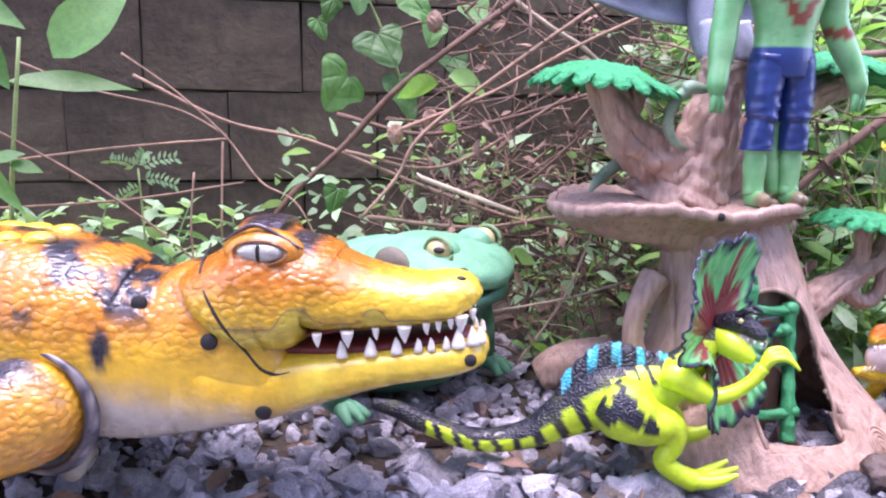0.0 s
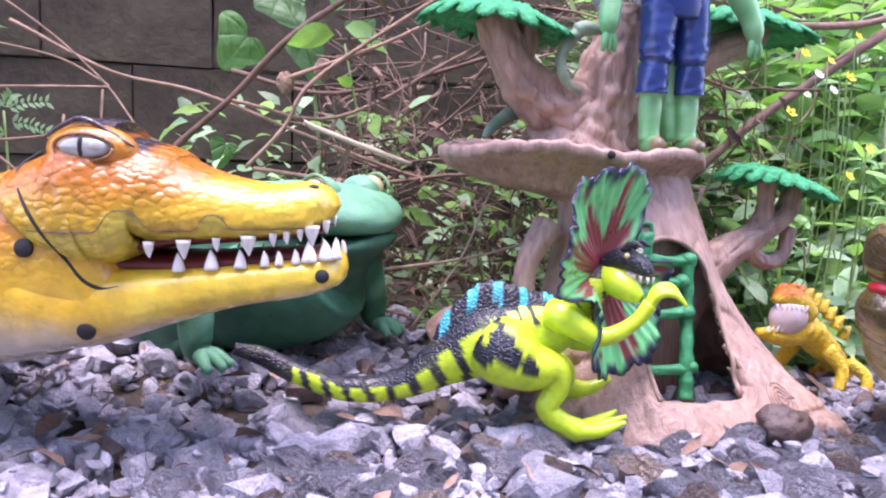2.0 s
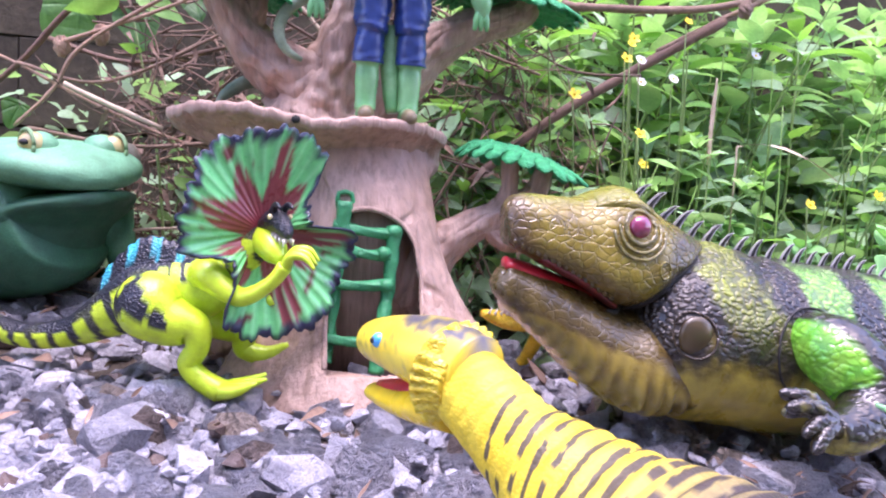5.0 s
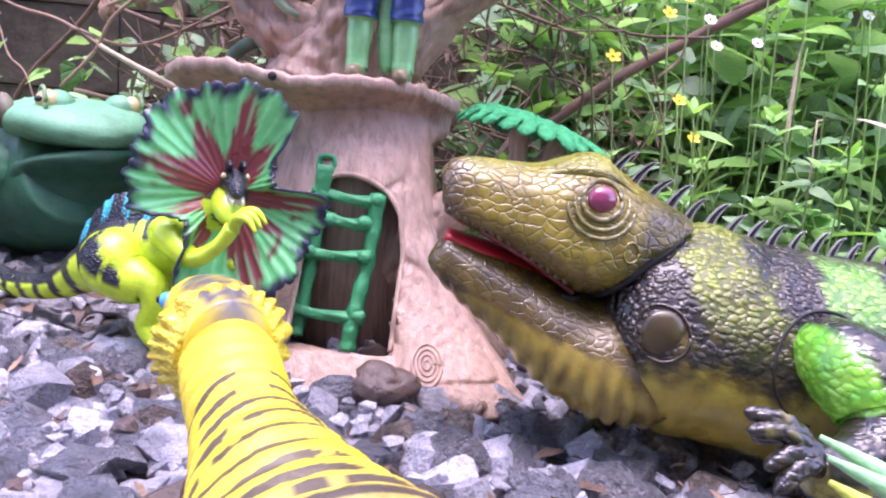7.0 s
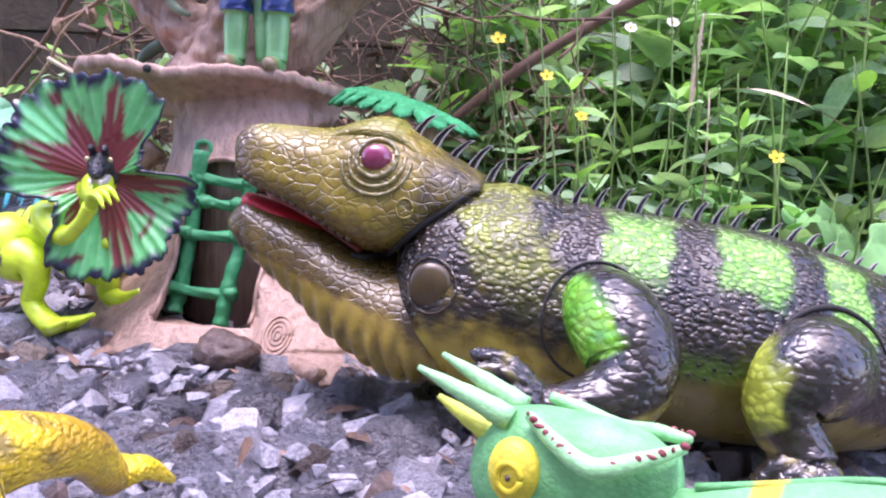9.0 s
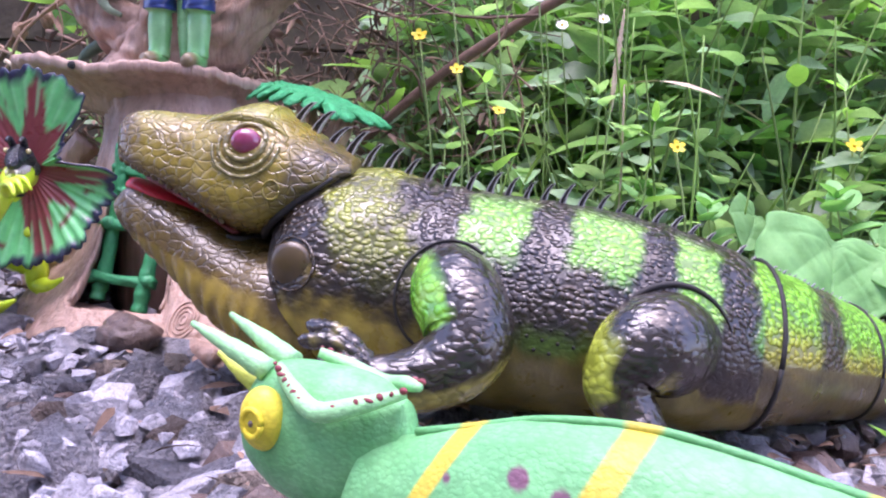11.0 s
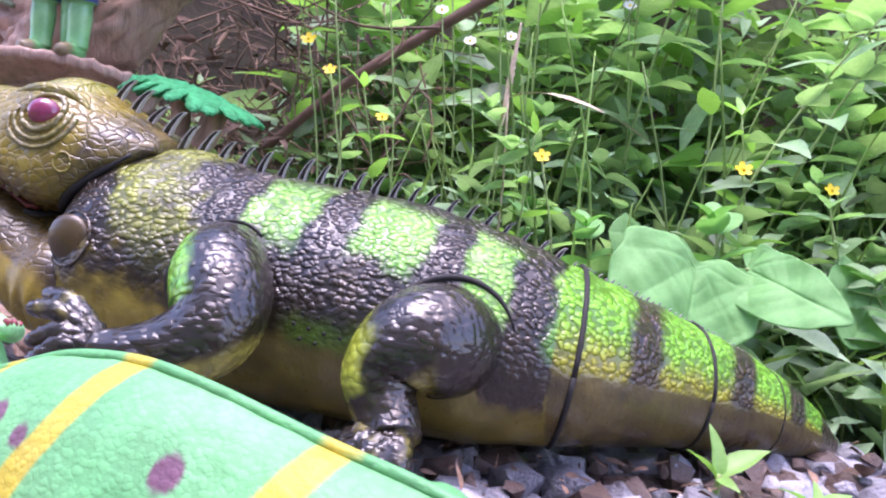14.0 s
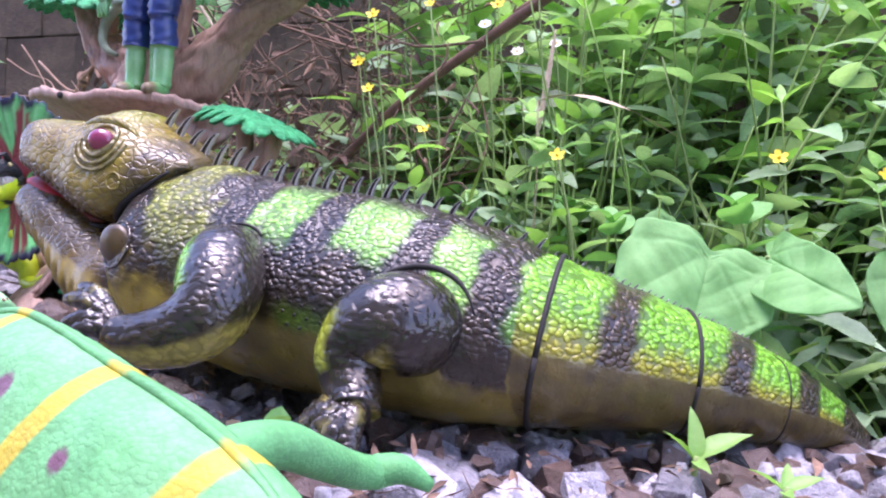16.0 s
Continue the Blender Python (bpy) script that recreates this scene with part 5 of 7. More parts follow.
    def limb(name, pts, r, label):
        return put(name, tube(pts, r, 72, 12, dis=lambda u, a, c: 0.05 * math.sin(a * 5 + 3.0 * math.sin(u * 5)) - 0.13 * max(0.0, math.sin(a * 8 + 4.5 * nz((u * 4, math.cos(a), math.sin(a)), 1.5))) ** 7 + 0.13 * nz((u * 7, math.cos(a), math.sin(a)), 2)), M_BARK, label)

    limb("upper_trunk", [(0.172, 0.492, 0.174), (0.176, 0.490, 0.190), (0.184, 0.488, 0.210), (0.190, 0.487, 0.235), (0.196, 0.487, 0.258), (0.199, 0.487, 0.272)], [0.040, 0.030, 0.0235, 0.0190, 0.0165, 0.0190], "fluted upper trunk")
    limb("branch", [(0.180, 0.492, 0.194), (0.156, 0.490, 0.205), (0.133, 0.488, 0.218), (0.116, 0.487, 0.238), (0.104, 0.487, 0.262)], [0.026, 0.0215, 0.0170, 0.0135, 0.0120], "thick bent branch")
    limb("branch", [(0.121, 0.487, 0.230), (0.129, 0.487, 0.246), (0.129, 0.488, 0.262)], [0.010, 0.0075, 0.0065], "short side branch")
    limb("branch", [(0.188, 0.500, 0.190), (0.222, 0.500, 0.208), (0.246, 0.500, 0.232), (0.274, 0.498, 0.250), (0.306, 0.496, 0.262), (0.315, 0.496, 0.275)], [0.026, 0.022, 0.016, 0.013, 0.011, 0.009], "thick bent branch")
    limb("branch", [(0.230, 0.462, 0.066), (0.252, 0.458, 0.096), (0.275, 0.455, 0.115), (0.298, 0.454, 0.128), (0.318, 0.456, 0.140), (0.326, 0.457, 0.160)], [0.022, 0.017, 0.0115, 0.009, 0.008, 0.006], "low crooked branch")
    limb("branch", [(0.290, 0.454, 0.124), (0.300, 0.455, 0.140), (0.300, 0.455, 0.162)], [0.008, 0.006, 0.006], "short side branch")
    limb("branch", [(0.284, 0.454, 0.118), (0.302, 0.452, 0.106), (0.316, 0.452, 0.112), (0.322, 0.454, 0.130)], [0.006, 0.0055, 0.005, 0.005], "looped side branch")

    def canopy(c, rx, ry, h, tilt, seed):
        rnd = random.Random(seed)
        v, f = [], []
        na, nr = 96, 14
        for i in range(nr + 1):
            r = i / nr
            for k in range(na):
                a = 2 * math.pi * k / na
                ed = 1 + (0.07 * abs(math.sin(a * 8 + seed)) + 0.05 * math.sin(a * 3 + seed) + 0.035 * math.sin(a * 29)) * r
                x, y = rx * r * ed * math.cos(a), ry * r * ed * math.sin(a)
                bump = 0.0028 * abs(nz((x, y, seed), 150)) + 0.0016 * nz((x, y, seed), 320)
                v.append((c[0] + x, c[1] + y, c[2] + h * (1 - r**2.2) + bump + tilt * x - (0.003 if r > 0.96 else 0)))
        top = len(v)
        for i in range(nr, -1, -1):
            r = i / nr
            for k in range(na):
                a = 2 * math.pi * k / na
                ed = 1 + (0.07 * abs(math.sin(a * 8 + seed)) + 0.05 * math.sin(a * 3 + seed)) * r
                x, y = rx * 0.97 * r * ed * math.cos(a), ry * 0.97 * r * ed * math.sin(a)
                v.append((c[0] + x, c[1] + y, c[2] + h * 0.55 * (1 - r) - 0.0015 + 0.003 * nz((x, y, seed), 200) + tilt * x))
        rings = 2 * (nr + 1)
        for i in range(rings - 1):
            for k in range(na):
                k2 = (k + 1) % na
                f.append((i * na + k, (i + 1) * na + k, (i + 1) * na + k2, i * na + k2)[::-1])
        can = put("leaf_canopy", (np.array(v), f), M_CANOPY, "green plastic leaf canopy", None)
        # lobed leaves round the rim
        lv, lf = [], []
        for k in range(22):
            a = 2 * math.pi * (k + rnd.uniform(-0.2, 0.2)) / 22
            base = np.array((c[0] + rx * 0.86 * math.cos(a), c[1] + ry * 0.86 * math.sin(a), c[2] + h * 0.25 + tilt * rx * 0.86 * math.cos(a)))
            out = np.array((math.cos(a), math.sin(a), -0.35 + rnd.uniform(-0.1, 0.1)))
            side = np.array((-math.sin(a), math.cos(a), 0))
            at = len(lv)
            for j in range(5):
                t = j / 4
                wd = 0.0065 * math.sin(math.pi * (0.15 + 0.8 * t)) * (1.15 if j % 2 else 0.8)
                mid = base + out * (0.014 * t) + np.array((0, 0, -0.004 * t * t))
                lv += [mid - side * wd, mid + np.array((0, 0, 0.0012)), mid + side * wd]
            for j in range(4):
                for q in range(2):
                    b = at + j * 3 + q
                    lf.append((b, b + 1, b + 4, b + 3))
        lo = put("rim_leaves", (np.array(lv), lf), M_CANOPY, "lobed leaves round the canopy rim", None, can)
        lo.modifiers.new("thick", "SOLIDIFY").thickness = 0.0012

    canopy((0.107, 0.486, 0.256), 0.043, 0.036, 0.014, -0.13, 1)
    canopy((0.300, 0.492, 0.268), 0.044, 0.036, 0.013, -0.13, 2)
    canopy((0.308, 0.455, 0.1625), 0.037, 0.024, 0.007, -0.24, 3)
    # bamboo gate
    gate = put("gate", (tube([(0.1905, 0.4275, 0.130), (0.1880, 0.4235, 0.09), (0.1845, 0.4160, 0.05), (0.1825, 0.4110, 0.033)], [0.0046, 0.0040, 0.0044, 0.0046], 14, 12, dis=lambda u, a, c: 0.10 * math.sin(a * 5 + u * 30) + 0.08 * math.sin(u * 40))), M_GATE, "green bamboo gate with lashed rails", None)
    put("post", tube([(0.2220, 0.4290, 0.116), (0.2200, 0.4220, 0.08), (0.2160, 0.4120, 0.05), (0.2140, 0.4075, 0.028)], [0.0047, 0.0040, 0.0044, 0.0046], 14, 12, dis=lambda u, a, c: 0.10 * math.sin(a * 5 - u * 30) + 0.08 * math.sin(u * 40)), M_GATE, "", None, gate)
    for (x0, z0), (x1, z1), y in (((0.184, 0.115), (0.226, 0.111), 0.4275), ((0.190, 0.101), (0.220, 0.098), 0.4245), ((0.180, 0.080), (0.222, 0.081), 0.4195), ((0.172, 0.049), (0.222, 0.046), 0.4115)):
        put("rail", tube([(x0, y, z0), ((x0 + x1) / 2, y - 0.001, (z0 + z1) / 2 - 0.001), (x1, y, z1)], [0.0036, 0.0031, 0.0036], 14, 10, dis=lambda u, a, c: 0.14 * math.sin(a * 4 + u * 9)), M_GATE, "", None, gate)
        for x in (x0 + 0.006, x1 - 0.004):
            put("lashing", ball((x, y - 0.001, (z0 + z1) / 2), (0.0050, 0.0048, 0.0044), 12, 8), M_GATE, "", None, gate)
    cap = [(0.1865, 0.4300, 0.1255), (0.1945, 0.4300, 0.1255), (0.1945, 0.4300, 0.1345), (0.1865, 0.4300, 0.1345), (0.1865, 0.4300, 0.1255)]
    put("post_cap", tube(cap, [0.0016] * 5, 6, 2), M_GATE, "square post cap", None, gate)
    return th


# ---------------------------------------------------------------- toys on the tree house
def build_figure():
    """A plain doll in blue trousers, one mesh."""
    GREEN, BLUE, STRAP, FOOT = (0.13, 0.42, 0.15), (0.018, 0.046, 0.185), (0.22, 0.05, 0.02), (0.22, 0.17, 0.09)
    C = np.array((0.2140, 0.449, 0.181))
    pieces, tones = [], []

    def add(vf, fn):
        pieces.append(vf)
        tones.extend(fn(p) for p in vf[0])

    def leg(p):
        col = lerp(GREEN, (0.22, 0.52, 0.22), 0.5 + nz(p, 90))
        col = lerp(col, FOOT, 1 - step(p[2] + 0.002 * nz(p, 200), 0.183, 0.187))
        return BLUE if p[2] > 0.2155 else col

    for sg in (-1, 1):
        x = C[0] + sg * 0.0135
        add(tube([(x, 0.449, 0.1865), (x, 0.4495, 0.194), (x, 0.450, 0.206), (x, 0.450, 0.2145), (x, 0.450, 0.2155), (x, 0.450, 0.220), (x - sg * 0.0005, 0.449, 0.2335), (x - sg * 0.001, 0.449, 0.238), (x - sg * 0.001, 0.450, 0.252), (x - sg * 0.003, 0.451, 0.268), (x - sg * 0.004, 0.451, 0.276)],
                 [0.0068, 0.0066, 0.0074, 0.0072, 0.0098, 0.0097, 0.0094, 0.0106, 0.0112, 0.0120, 0.0124], 24, 6, dis=lambda u, a, c: (0.15 * nz((math.cos(a) * 1.2, math.sin(a) * 1.2 + c[2] * 60, c[2] * 230), 1.3) - 0.10 * math.exp(-(((c[2] - 0.2345) / 0.0012) ** 2)) - 0.07 * math.exp(-(((c[2] - 0.2395) / 0.0010) ** 2)) if c[2] > 0.2155 else 0.02 * math.sin(c[2] * 1500))), leg)
        add(tube([(x, 0.451, 0.184), (x, 0.440, 0.184), (x + sg * 0.001, 0.433, 0.183)], [0.0060, 0.0052, 0.0036], 14, 4), lambda p: lerp(GREEN, FOOT, step(0.443 - p[1], 0, 0.006)))
        arm = [(C[0] + sg * 0.030, 0.455, 0.328), (C[0] + sg * 0.037, 0.455, 0.315), (C[0] + sg * 0.040, 0.454, 0.298), (C[0] + sg * 0.046, 0.450, 0.282), (C[0] + sg * 0.052, 0.446, 0.268), (C[0] + sg * 0.055, 0.444, 0.258), (C[0] + sg * 0.056, 0.443, 0.249)]
        if sg < 0:
            arm = [(C[0] - 0.030, 0.455, 0.328), (C[0] - 0.038, 0.455, 0.315), (C[0] - 0.041, 0.455, 0.298), (C[0] - 0.043, 0.454, 0.282), (C[0] - 0.045, 0.452, 0.268), (C[0] - 0.047, 0.450, 0.256), (C[0] - 0.047, 0.450, 0.248)]
        add(tube(arm, [0.0105, 0.0098, 0.0085, 0.0085, 0.0068, 0.0062, 0.0030], 18, 6), lambda p, sg=sg: STRAP if sg > 0 and 0.288 < p[2] < 0.2945 else lerp(GREEN, (0.24, 0.55, 0.24), 0.5 + nz(p, 80)))
        for k in range(3):
            h = np.array(arm[-2])
            add(tube([h + np.array((0, 0, -0.003)), h + np.array(((k - 1) * 0.003, -0.002, -0.010)), h + np.array(((k - 1) * 0.004, -0.002, -0.017))], [0.0028, 0.0024, 0.0012], 8, 3), lambda p: GREEN)
    # tail hanging between the legs
    add(tube([(C[0] + 0.002, 0.458, 0.240), (C[0] + 0.001, 0.457, 0.220), (C[0] + 0.003, 0.455, 0.200), (C[0] + 0.004, 0.452, 0.186)], [0.0060, 0.0062, 0.0060, 0.0040], 14, 5), lambda p: lerp(GREEN, (0.26, 0.55, 0.26), 0.5 + nz(p, 60)))

    def torso(p):
        if p[2] < 0.2805 + 0.0015 * nz(p, 60):
            return BLUE
        band = abs(abs(p[0] - C[0]) - (p[2] - 0.294) * 0.62)
        return STRAP if band < 0.0042 and p[1] < 0.452 and p[2] > 0.294 else lerp(GREEN, (0.24, 0.55, 0.24), 0.5 + nz(p, 70))

    add(sweep(spline([(C[0], 0.451, 0.262), (C[0], 0.451, 0.274), (C[0], 0.451, 0.286), (C[0], 0.451, 0.300), (C[0], 0.452, 0.316), (C[0], 0.453, 0.328), (C[0], 0.453, 0.334)], 6), *(np.array(spline([(w, d) for w, d in ((0.019, 0.013), (0.0215, 0.0140), (0.0205, 0.0130), (0.0225, 0.0140), (0.0285, 0.0160), (0.0280, 0.0150), (0.010, 0.010))], 6)).T[[0, 1, 1]]), 36), torso)
    add(ball((C[0], 0.452, 0.350), (0.0135, 0.0145, 0.018), 20, 14), lambda p: GREEN)
    v, f = merge(*pieces)
    o = mesh_ob("toy_figure", v, f, M_SMOOTH, None, "plain green plastic doll in creased blue trousers standing on the platform", tones)
    return tagged(o, category="doll")


def build_winged():
    w = thing("toy_winged_reptile", (0.200, 0.512, 0.272), 0, "grey plastic winged toy reptile perched behind the doll", "toy")
    off = np.array((0.200, 0.512, 0.272))
    grey = lambda p: lerp((0.20, 0.20, 0.25), (0.46, 0.47, 0.55), 0.5 + nz(p, 40) * 0.7)  # noqa: E731

    def put(name, vf, label="", tone=grey):
        return mesh_ob(name, np.asarray(vf[0]) - off, vf[1], M_SOFT, w, label, paint(vf[0], tone))

    put("body", tube([(0.200, 0.508, 0.276), (0.202, 0.514, 0.298), (0.205, 0.518, 0.322), (0.206, 0.520, 0.345)], [0.010, 0.017, 0.018, 0.010], 20, 6))
    put("leg", tube([(0.192, 0.500, 0.300), (0.1905, 0.496, 0.282), (0.190, 0.494, 0.264)], [0.008, 0.0075, 0.004], 14, 5), "grey leg with a dark foot", lambda p: (0.03, 0.03, 0.035) if p[2] < 0.275 else grey(p))
    put("leg", tube([(0.214, 0.500, 0.300), (0.216, 0.496, 0.284), (0.216, 0.494, 0.268)], [0.008, 0.0075, 0.004], 14, 5), "grey leg with a dark foot", lambda p: (0.03, 0.03, 0.035) if p[2] < 0.277 else grey(p))
    for sg in (-1, 1):
        v, f = [], []
        for i in range(13):
            t = i / 12
            for k in range(7):
                q = k / 6
                x = 0.204 + sg * (0.010 + 0.142 * t)
                top = 0.334 + 0.010 * t
                low = 0.300 + 0.020 * t - 0.010 * math.sin(t * 3.1) * 0.4 + 0.018 * t * t
                v.append((x, 0.520 + 0.008 * math.sin(q * 3.14) + 0.004 * math.sin(t * 9), low + (top - low) * q))
        for i in range(12):
            for k in range(6):
                a = i * 7 + k
                f.append((a, a + 1, a + 8, a + 7))
        o = put("wing", (np.array(v), f), "thin grey wing membrane")
        o.modifiers.new("thick", "SOLIDIFY").thickness = 0.0025
        put("wing_arm", tube([(0.204 + sg * 0.010, 0.519, 0.334), (0.204 + sg * 0.08, 0.519, 0.341), (0.204 + sg * 0.152, 0.519, 0.346)], [0.006, 0.005, 0.003], 10, 4))
    return w


def build_snake():
    pts = [(0.168, 0.512, 0.186), (0.150, 0.508, 0.199), (0.128, 0.502, 0.201), (0.113, 0.498, 0.192), (0.106, 0.497, 0.184)]
    pale = lambda p: lerp((0.14, 0.22, 0.13), (0.30, 0.40, 0.27), 0.5 + nz(p, 80))  # noqa: E731
    s = thing("toy_snake", (0.165, 0.475, 0.222), 0, "pale green rubber toy snake draped over the tree house branches", "toy")
    off = np.array((0.165, 0.475, 0.222))

    def put(name, vf, label="", tone=pale):
        return mesh_ob(name, np.asarray(vf[0]) - off, vf[1], M_SOFT, s, label, paint(vf[0], tone))

    put("body", tube([(0.160, 0.469, 0.2150), (0.152, 0.467, 0.2185), (0.1465, 0.467, 0.225), (0.1450, 0.468, 0.234), (0.1480, 0.469, 0.243), (0.1530, 0.470, 0.249), (0.1590, 0.470, 0.2535)], [0.0016, 0.0026, 0.0032, 0.0036, 0.0038, 0.0040, 0.0042], 14, 8, dis=lambda u, a, c: 0.05 * math.sin(u * 160)))
    put("head", loft([(0.155, 0.470, 0.2575, 0.2490, 0.004), (0.161, 0.469, 0.2600, 0.2500, 0.0062), (0.169, 0.467, 0.2570, 0.2510, 0.0045), (0.173, 0.466, 0.2545, 0.2520, 0.002)], 16, 5), "flat pale green snake head")
    put("tail", tube(pts, [0.0055, 0.0052, 0.0048, 0.0040, 0.0015], 14, 7), "tapering green tail")
    return s


# ---------------------------------------------------------------- yellow dinosaurs
def build_yellow_near():
    yd = thing("toy_horned_dinosaur", (0.26, 0.160, 0.02), 0, "bright yellow rubber toy dinosaur with grey back and scaly collar", "toy")
    off = np.array((0.26, 0.160, 0.02))
    YEL = (0.82, 0.58, 0.012)

    def put(name, vf, mat, label="", tone=None, parent=yd):
        return mesh_ob(name, np.asarray(vf[0]) - off, vf[1], mat, parent, label, paint(vf[0], tone) if tone else None)

    def tone(p):
        n = nz(p, 90) * 0.6 + nz(p, 250, 2) * 0.3
        along = (p[0] - 0.220) * 0.55 - (p[1] - 0.172) * 0.83
        top = float(np.interp(along, [0, 0.03, 0.06, 0.10, 0.14], [0.1080, 0.1010, 0.0960, 0.0930, 0.0830]))
        col = lerp(YEL, (0.82, 0.64, 0.04), 0.5 + n)
        col = lerp(col, (0.13, 0.10, 0.085), 0.85 * step(p[2] - top + 0.026 + 0.012 * n, 0, 0.014) * step(along, 0.040, 0.075))
        ridge = math.sin(along * 1150 + 0.8 * nz(p, 60, 3))
        if ridge > 0.50 - 0.62 * step(along, 0.035, 0.07) and p[2] > top - 0.040 and nz((p[0] * 1.3, p[1] * 0.5, p[2]), 150, 8) > -0.24 and along > 0.010:
            col = lerp(col, (0.045, 0.030, 0.03), 0.93)
        return col

    B = spline([(0.2135, 0.184, 0.0985, 0.0122, 0.0125), (0.2205, 0.172, 0.0930, 0.0125, 0.0130), (0.2270, 0.161, 0.0870, 0.0130, 0.0140), (0.2355, 0.149, 0.0810, 0.0180, 0.0180), (0.2460, 0.135, 0.0735, 0.0270, 0.0230), (0.2570, 0.118, 0.0680, 0.0375, 0.0280), (0.2680, 0.097, 0.0620, 0.0430, 0.0310),
                (0.2780, 0.072, 0.0490, 0.0370, 0.0250), (0.2870, 0.045, 0.0420, 0.0240, 0.0180), (0.2940, 0.015, 0.0350, 0.0110, 0.0110), (0.299, -0.02, 0.0300, 0.0040, 0.0040)], 32)
    put("body", sweep(B[:, :3], B[:, 3], B[:, 4], B[:, 4], 72, dis=lambda u, a, c: 0.030 * abs(math.sin(u * 88)) * max(0, math.sin(a) + 0.6) + 0.02 * nz((u * 12, math.cos(a), math.sin(a)), 3)), M_SOFT, "", tone)
    # head that looks away from the tail
    d = np.array((-0.48, 0.877, 0.0))
    s = np.array((-d[1], d[0], 0))
    o = np.array((0.2148, 0.1813, 0.0985))

    def q(a, b, c):
        return o + d * a * 1.12 + s * b * 1.1 + np.array((0, 0, c))

    def head_tone(p):
        n = nz(p, 100) * 0.6
        col = lerp(YEL, (0.88, 0.72, 0.05), 0.5 + n)
        col = lerp(col, (0.09, 0.085, 0.10), (0.6 + 0.4 * step(nz(p, 260, 9), -0.1, 0.1)) * step(p[2] + 0.002 * n, 0.1105, 0.1130))
        speck = nz(p, 380, 6)
        return lerp(col, (0.30, 0.22, 0.05), 0.7 * step(speck, 0.30, 0.45))

    rows = spline([(*q(-0.004, 0, 0.003), 0.011, 0.0125), (*q(0.010, 0, 0.0045), 0.0130, 0.0125), (*q(0.022, 0, 0.0040), 0.0125, 0.0110), (*q(0.034, 0, 0.0025), 0.0105, 0.0090), (*q(0.044, 0, 0.0005), 0.0075, 0.0068), (*q(0.049, 0, -0.0005), 0.003, 0.003)], 8)
    head = put("head", sweep(rows[:, :3], rows[:, 3], rows[:, 4], rows[:, 4], 28), M_SMOOTH, "yellow head with a grey crown", head_tone)
    rows = spline([(*q(0.002, 0, -0.0095), 0.010, 0.0075), (*q(0.014, 0, -0.0130), 0.0095, 0.0062), (*q(0.028, 0, -0.0160), 0.0080, 0.0045), (*q(0.042, 0, -0.0175), 0.0045, 0.0030)], 6)
    jaw = put("lower_jaw", sweep(rows[:, :3], rows[:, 3], rows[:, 4], rows[:, 4], 20), M_SMOOTH, "yellow lower jaw", lambda p: YEL)
    put("tongue", tube([q(0.010, 0, -0.0085), q(0.025, 0, -0.0115), q(0.039, 0, -0.0145)], [0.0045, 0.004, 0.002], 12, 4), M_TONGUE, "red mouth lining", parent=jaw)
    for sg in (-1, 1):
        eye = put("eye", ball(q(0.0285, sg * 0.0095, 0.0058), (0.0026, 0.0026, 0.0026), 14, 10), M_BLUE_EYE, "small blue eye", parent=head)
        put("pupil", ball(q(0.0288, sg * 0.0116, 0.0060), (0.0010, 0.0010, 0.0011), 8, 6), M_BLACK, "", parent=eye)
    # collar of pointed scales round the neck
    v, f = [], []
    na = 132
    for i in range(7):
        t = i / 6
        for k in range(na):
            a = 2 * math.pi * k / na
            r = 0.0118 + (0.0038 + 0.0020 * abs(math.sin(a * 11 + 1.6 * math.sin(a * 3)))) * t**1.4 * (0.90 + 0.10 * math.sin(a))
            back = -0.007 + 0.009 * t - 0.0025 * abs(math.sin(a * 11 + 1.6 * math.sin(a * 3))) * t
            v.append(tuple(q(0.004 + back, r * math.cos(a), 0.0005 + r * math.sin(a))))
    for i in range(6):
        for k in range(na):
            k2 = (k + 1) % na
            f.append((i * na + k, i * na + k2, (i + 1) * na + k2, (i + 1) * na + k))
    col = put("collar", (np.array(v), f), M_DINO, "ruffled yellow collar", lambda p: lerp(YEL, (0.88, 0.70, 0.05), 0.5 + nz(p, 120)))
    col.modifiers.new("thick", "SOLIDIFY").thickness = 0.0022
    for pts in (([(0.274, 0.120, 0.070), (0.288, 0.136, 0.072), (0.295, 0.156, 0.066), (0.293, 0.174, 0.050)]), ([(0.240, 0.120, 0.052), (0.222, 0.118, 0.044), (0.212, 0.128, 0.030)]), ([(0.294, 0.060, 0.042), (0.312, 0.060, 0.036), (0.320, 0.070, 0.026)]), ([(0.262, 0.060, 0.042), (0.246, 0.056, 0.036), (0.238, 0.066, 0.026)])):
        leg = put("leg", tube(pts, [0.0125, 0.0095, 0.0068, 0.0052][: len(pts)], 18, 7, dis=lambda u, a, c: 0.07 * nz((u * 10, math.cos(a), math.sin(a)), 2)), M_DINO, "yellow leg", lambda p: lerp(lerp(YEL, (0.55, 0.33, 0.02), 0.5 + nz(p, 90)), (0.10, 0.07, 0.04), 0.7 * step(nz((p[0], p[1], p[2] * 2.5), 190, 5), 0.28, 0.42)))
        e = np.array(pts[-1])
        fwd = (np.array(pts[-1]) - np.array(pts[-2])) * (1, 1, 0)
        fwd /= np.linalg.norm(fwd)
        for k in (-1, 0, 1):
            sd = np.array((-fwd[1], fwd[0], 0)) * k
            put("toe", tube([e, e + fwd * 0.007 + sd * 0.006, e + fwd * 0.015 + sd * 0.011 + np.array((0, 0, -0.007))], [0.0048, 0.0036, 0.0012], 10, 4), M_DINO, "", lambda p: YEL, leg)
    return yd


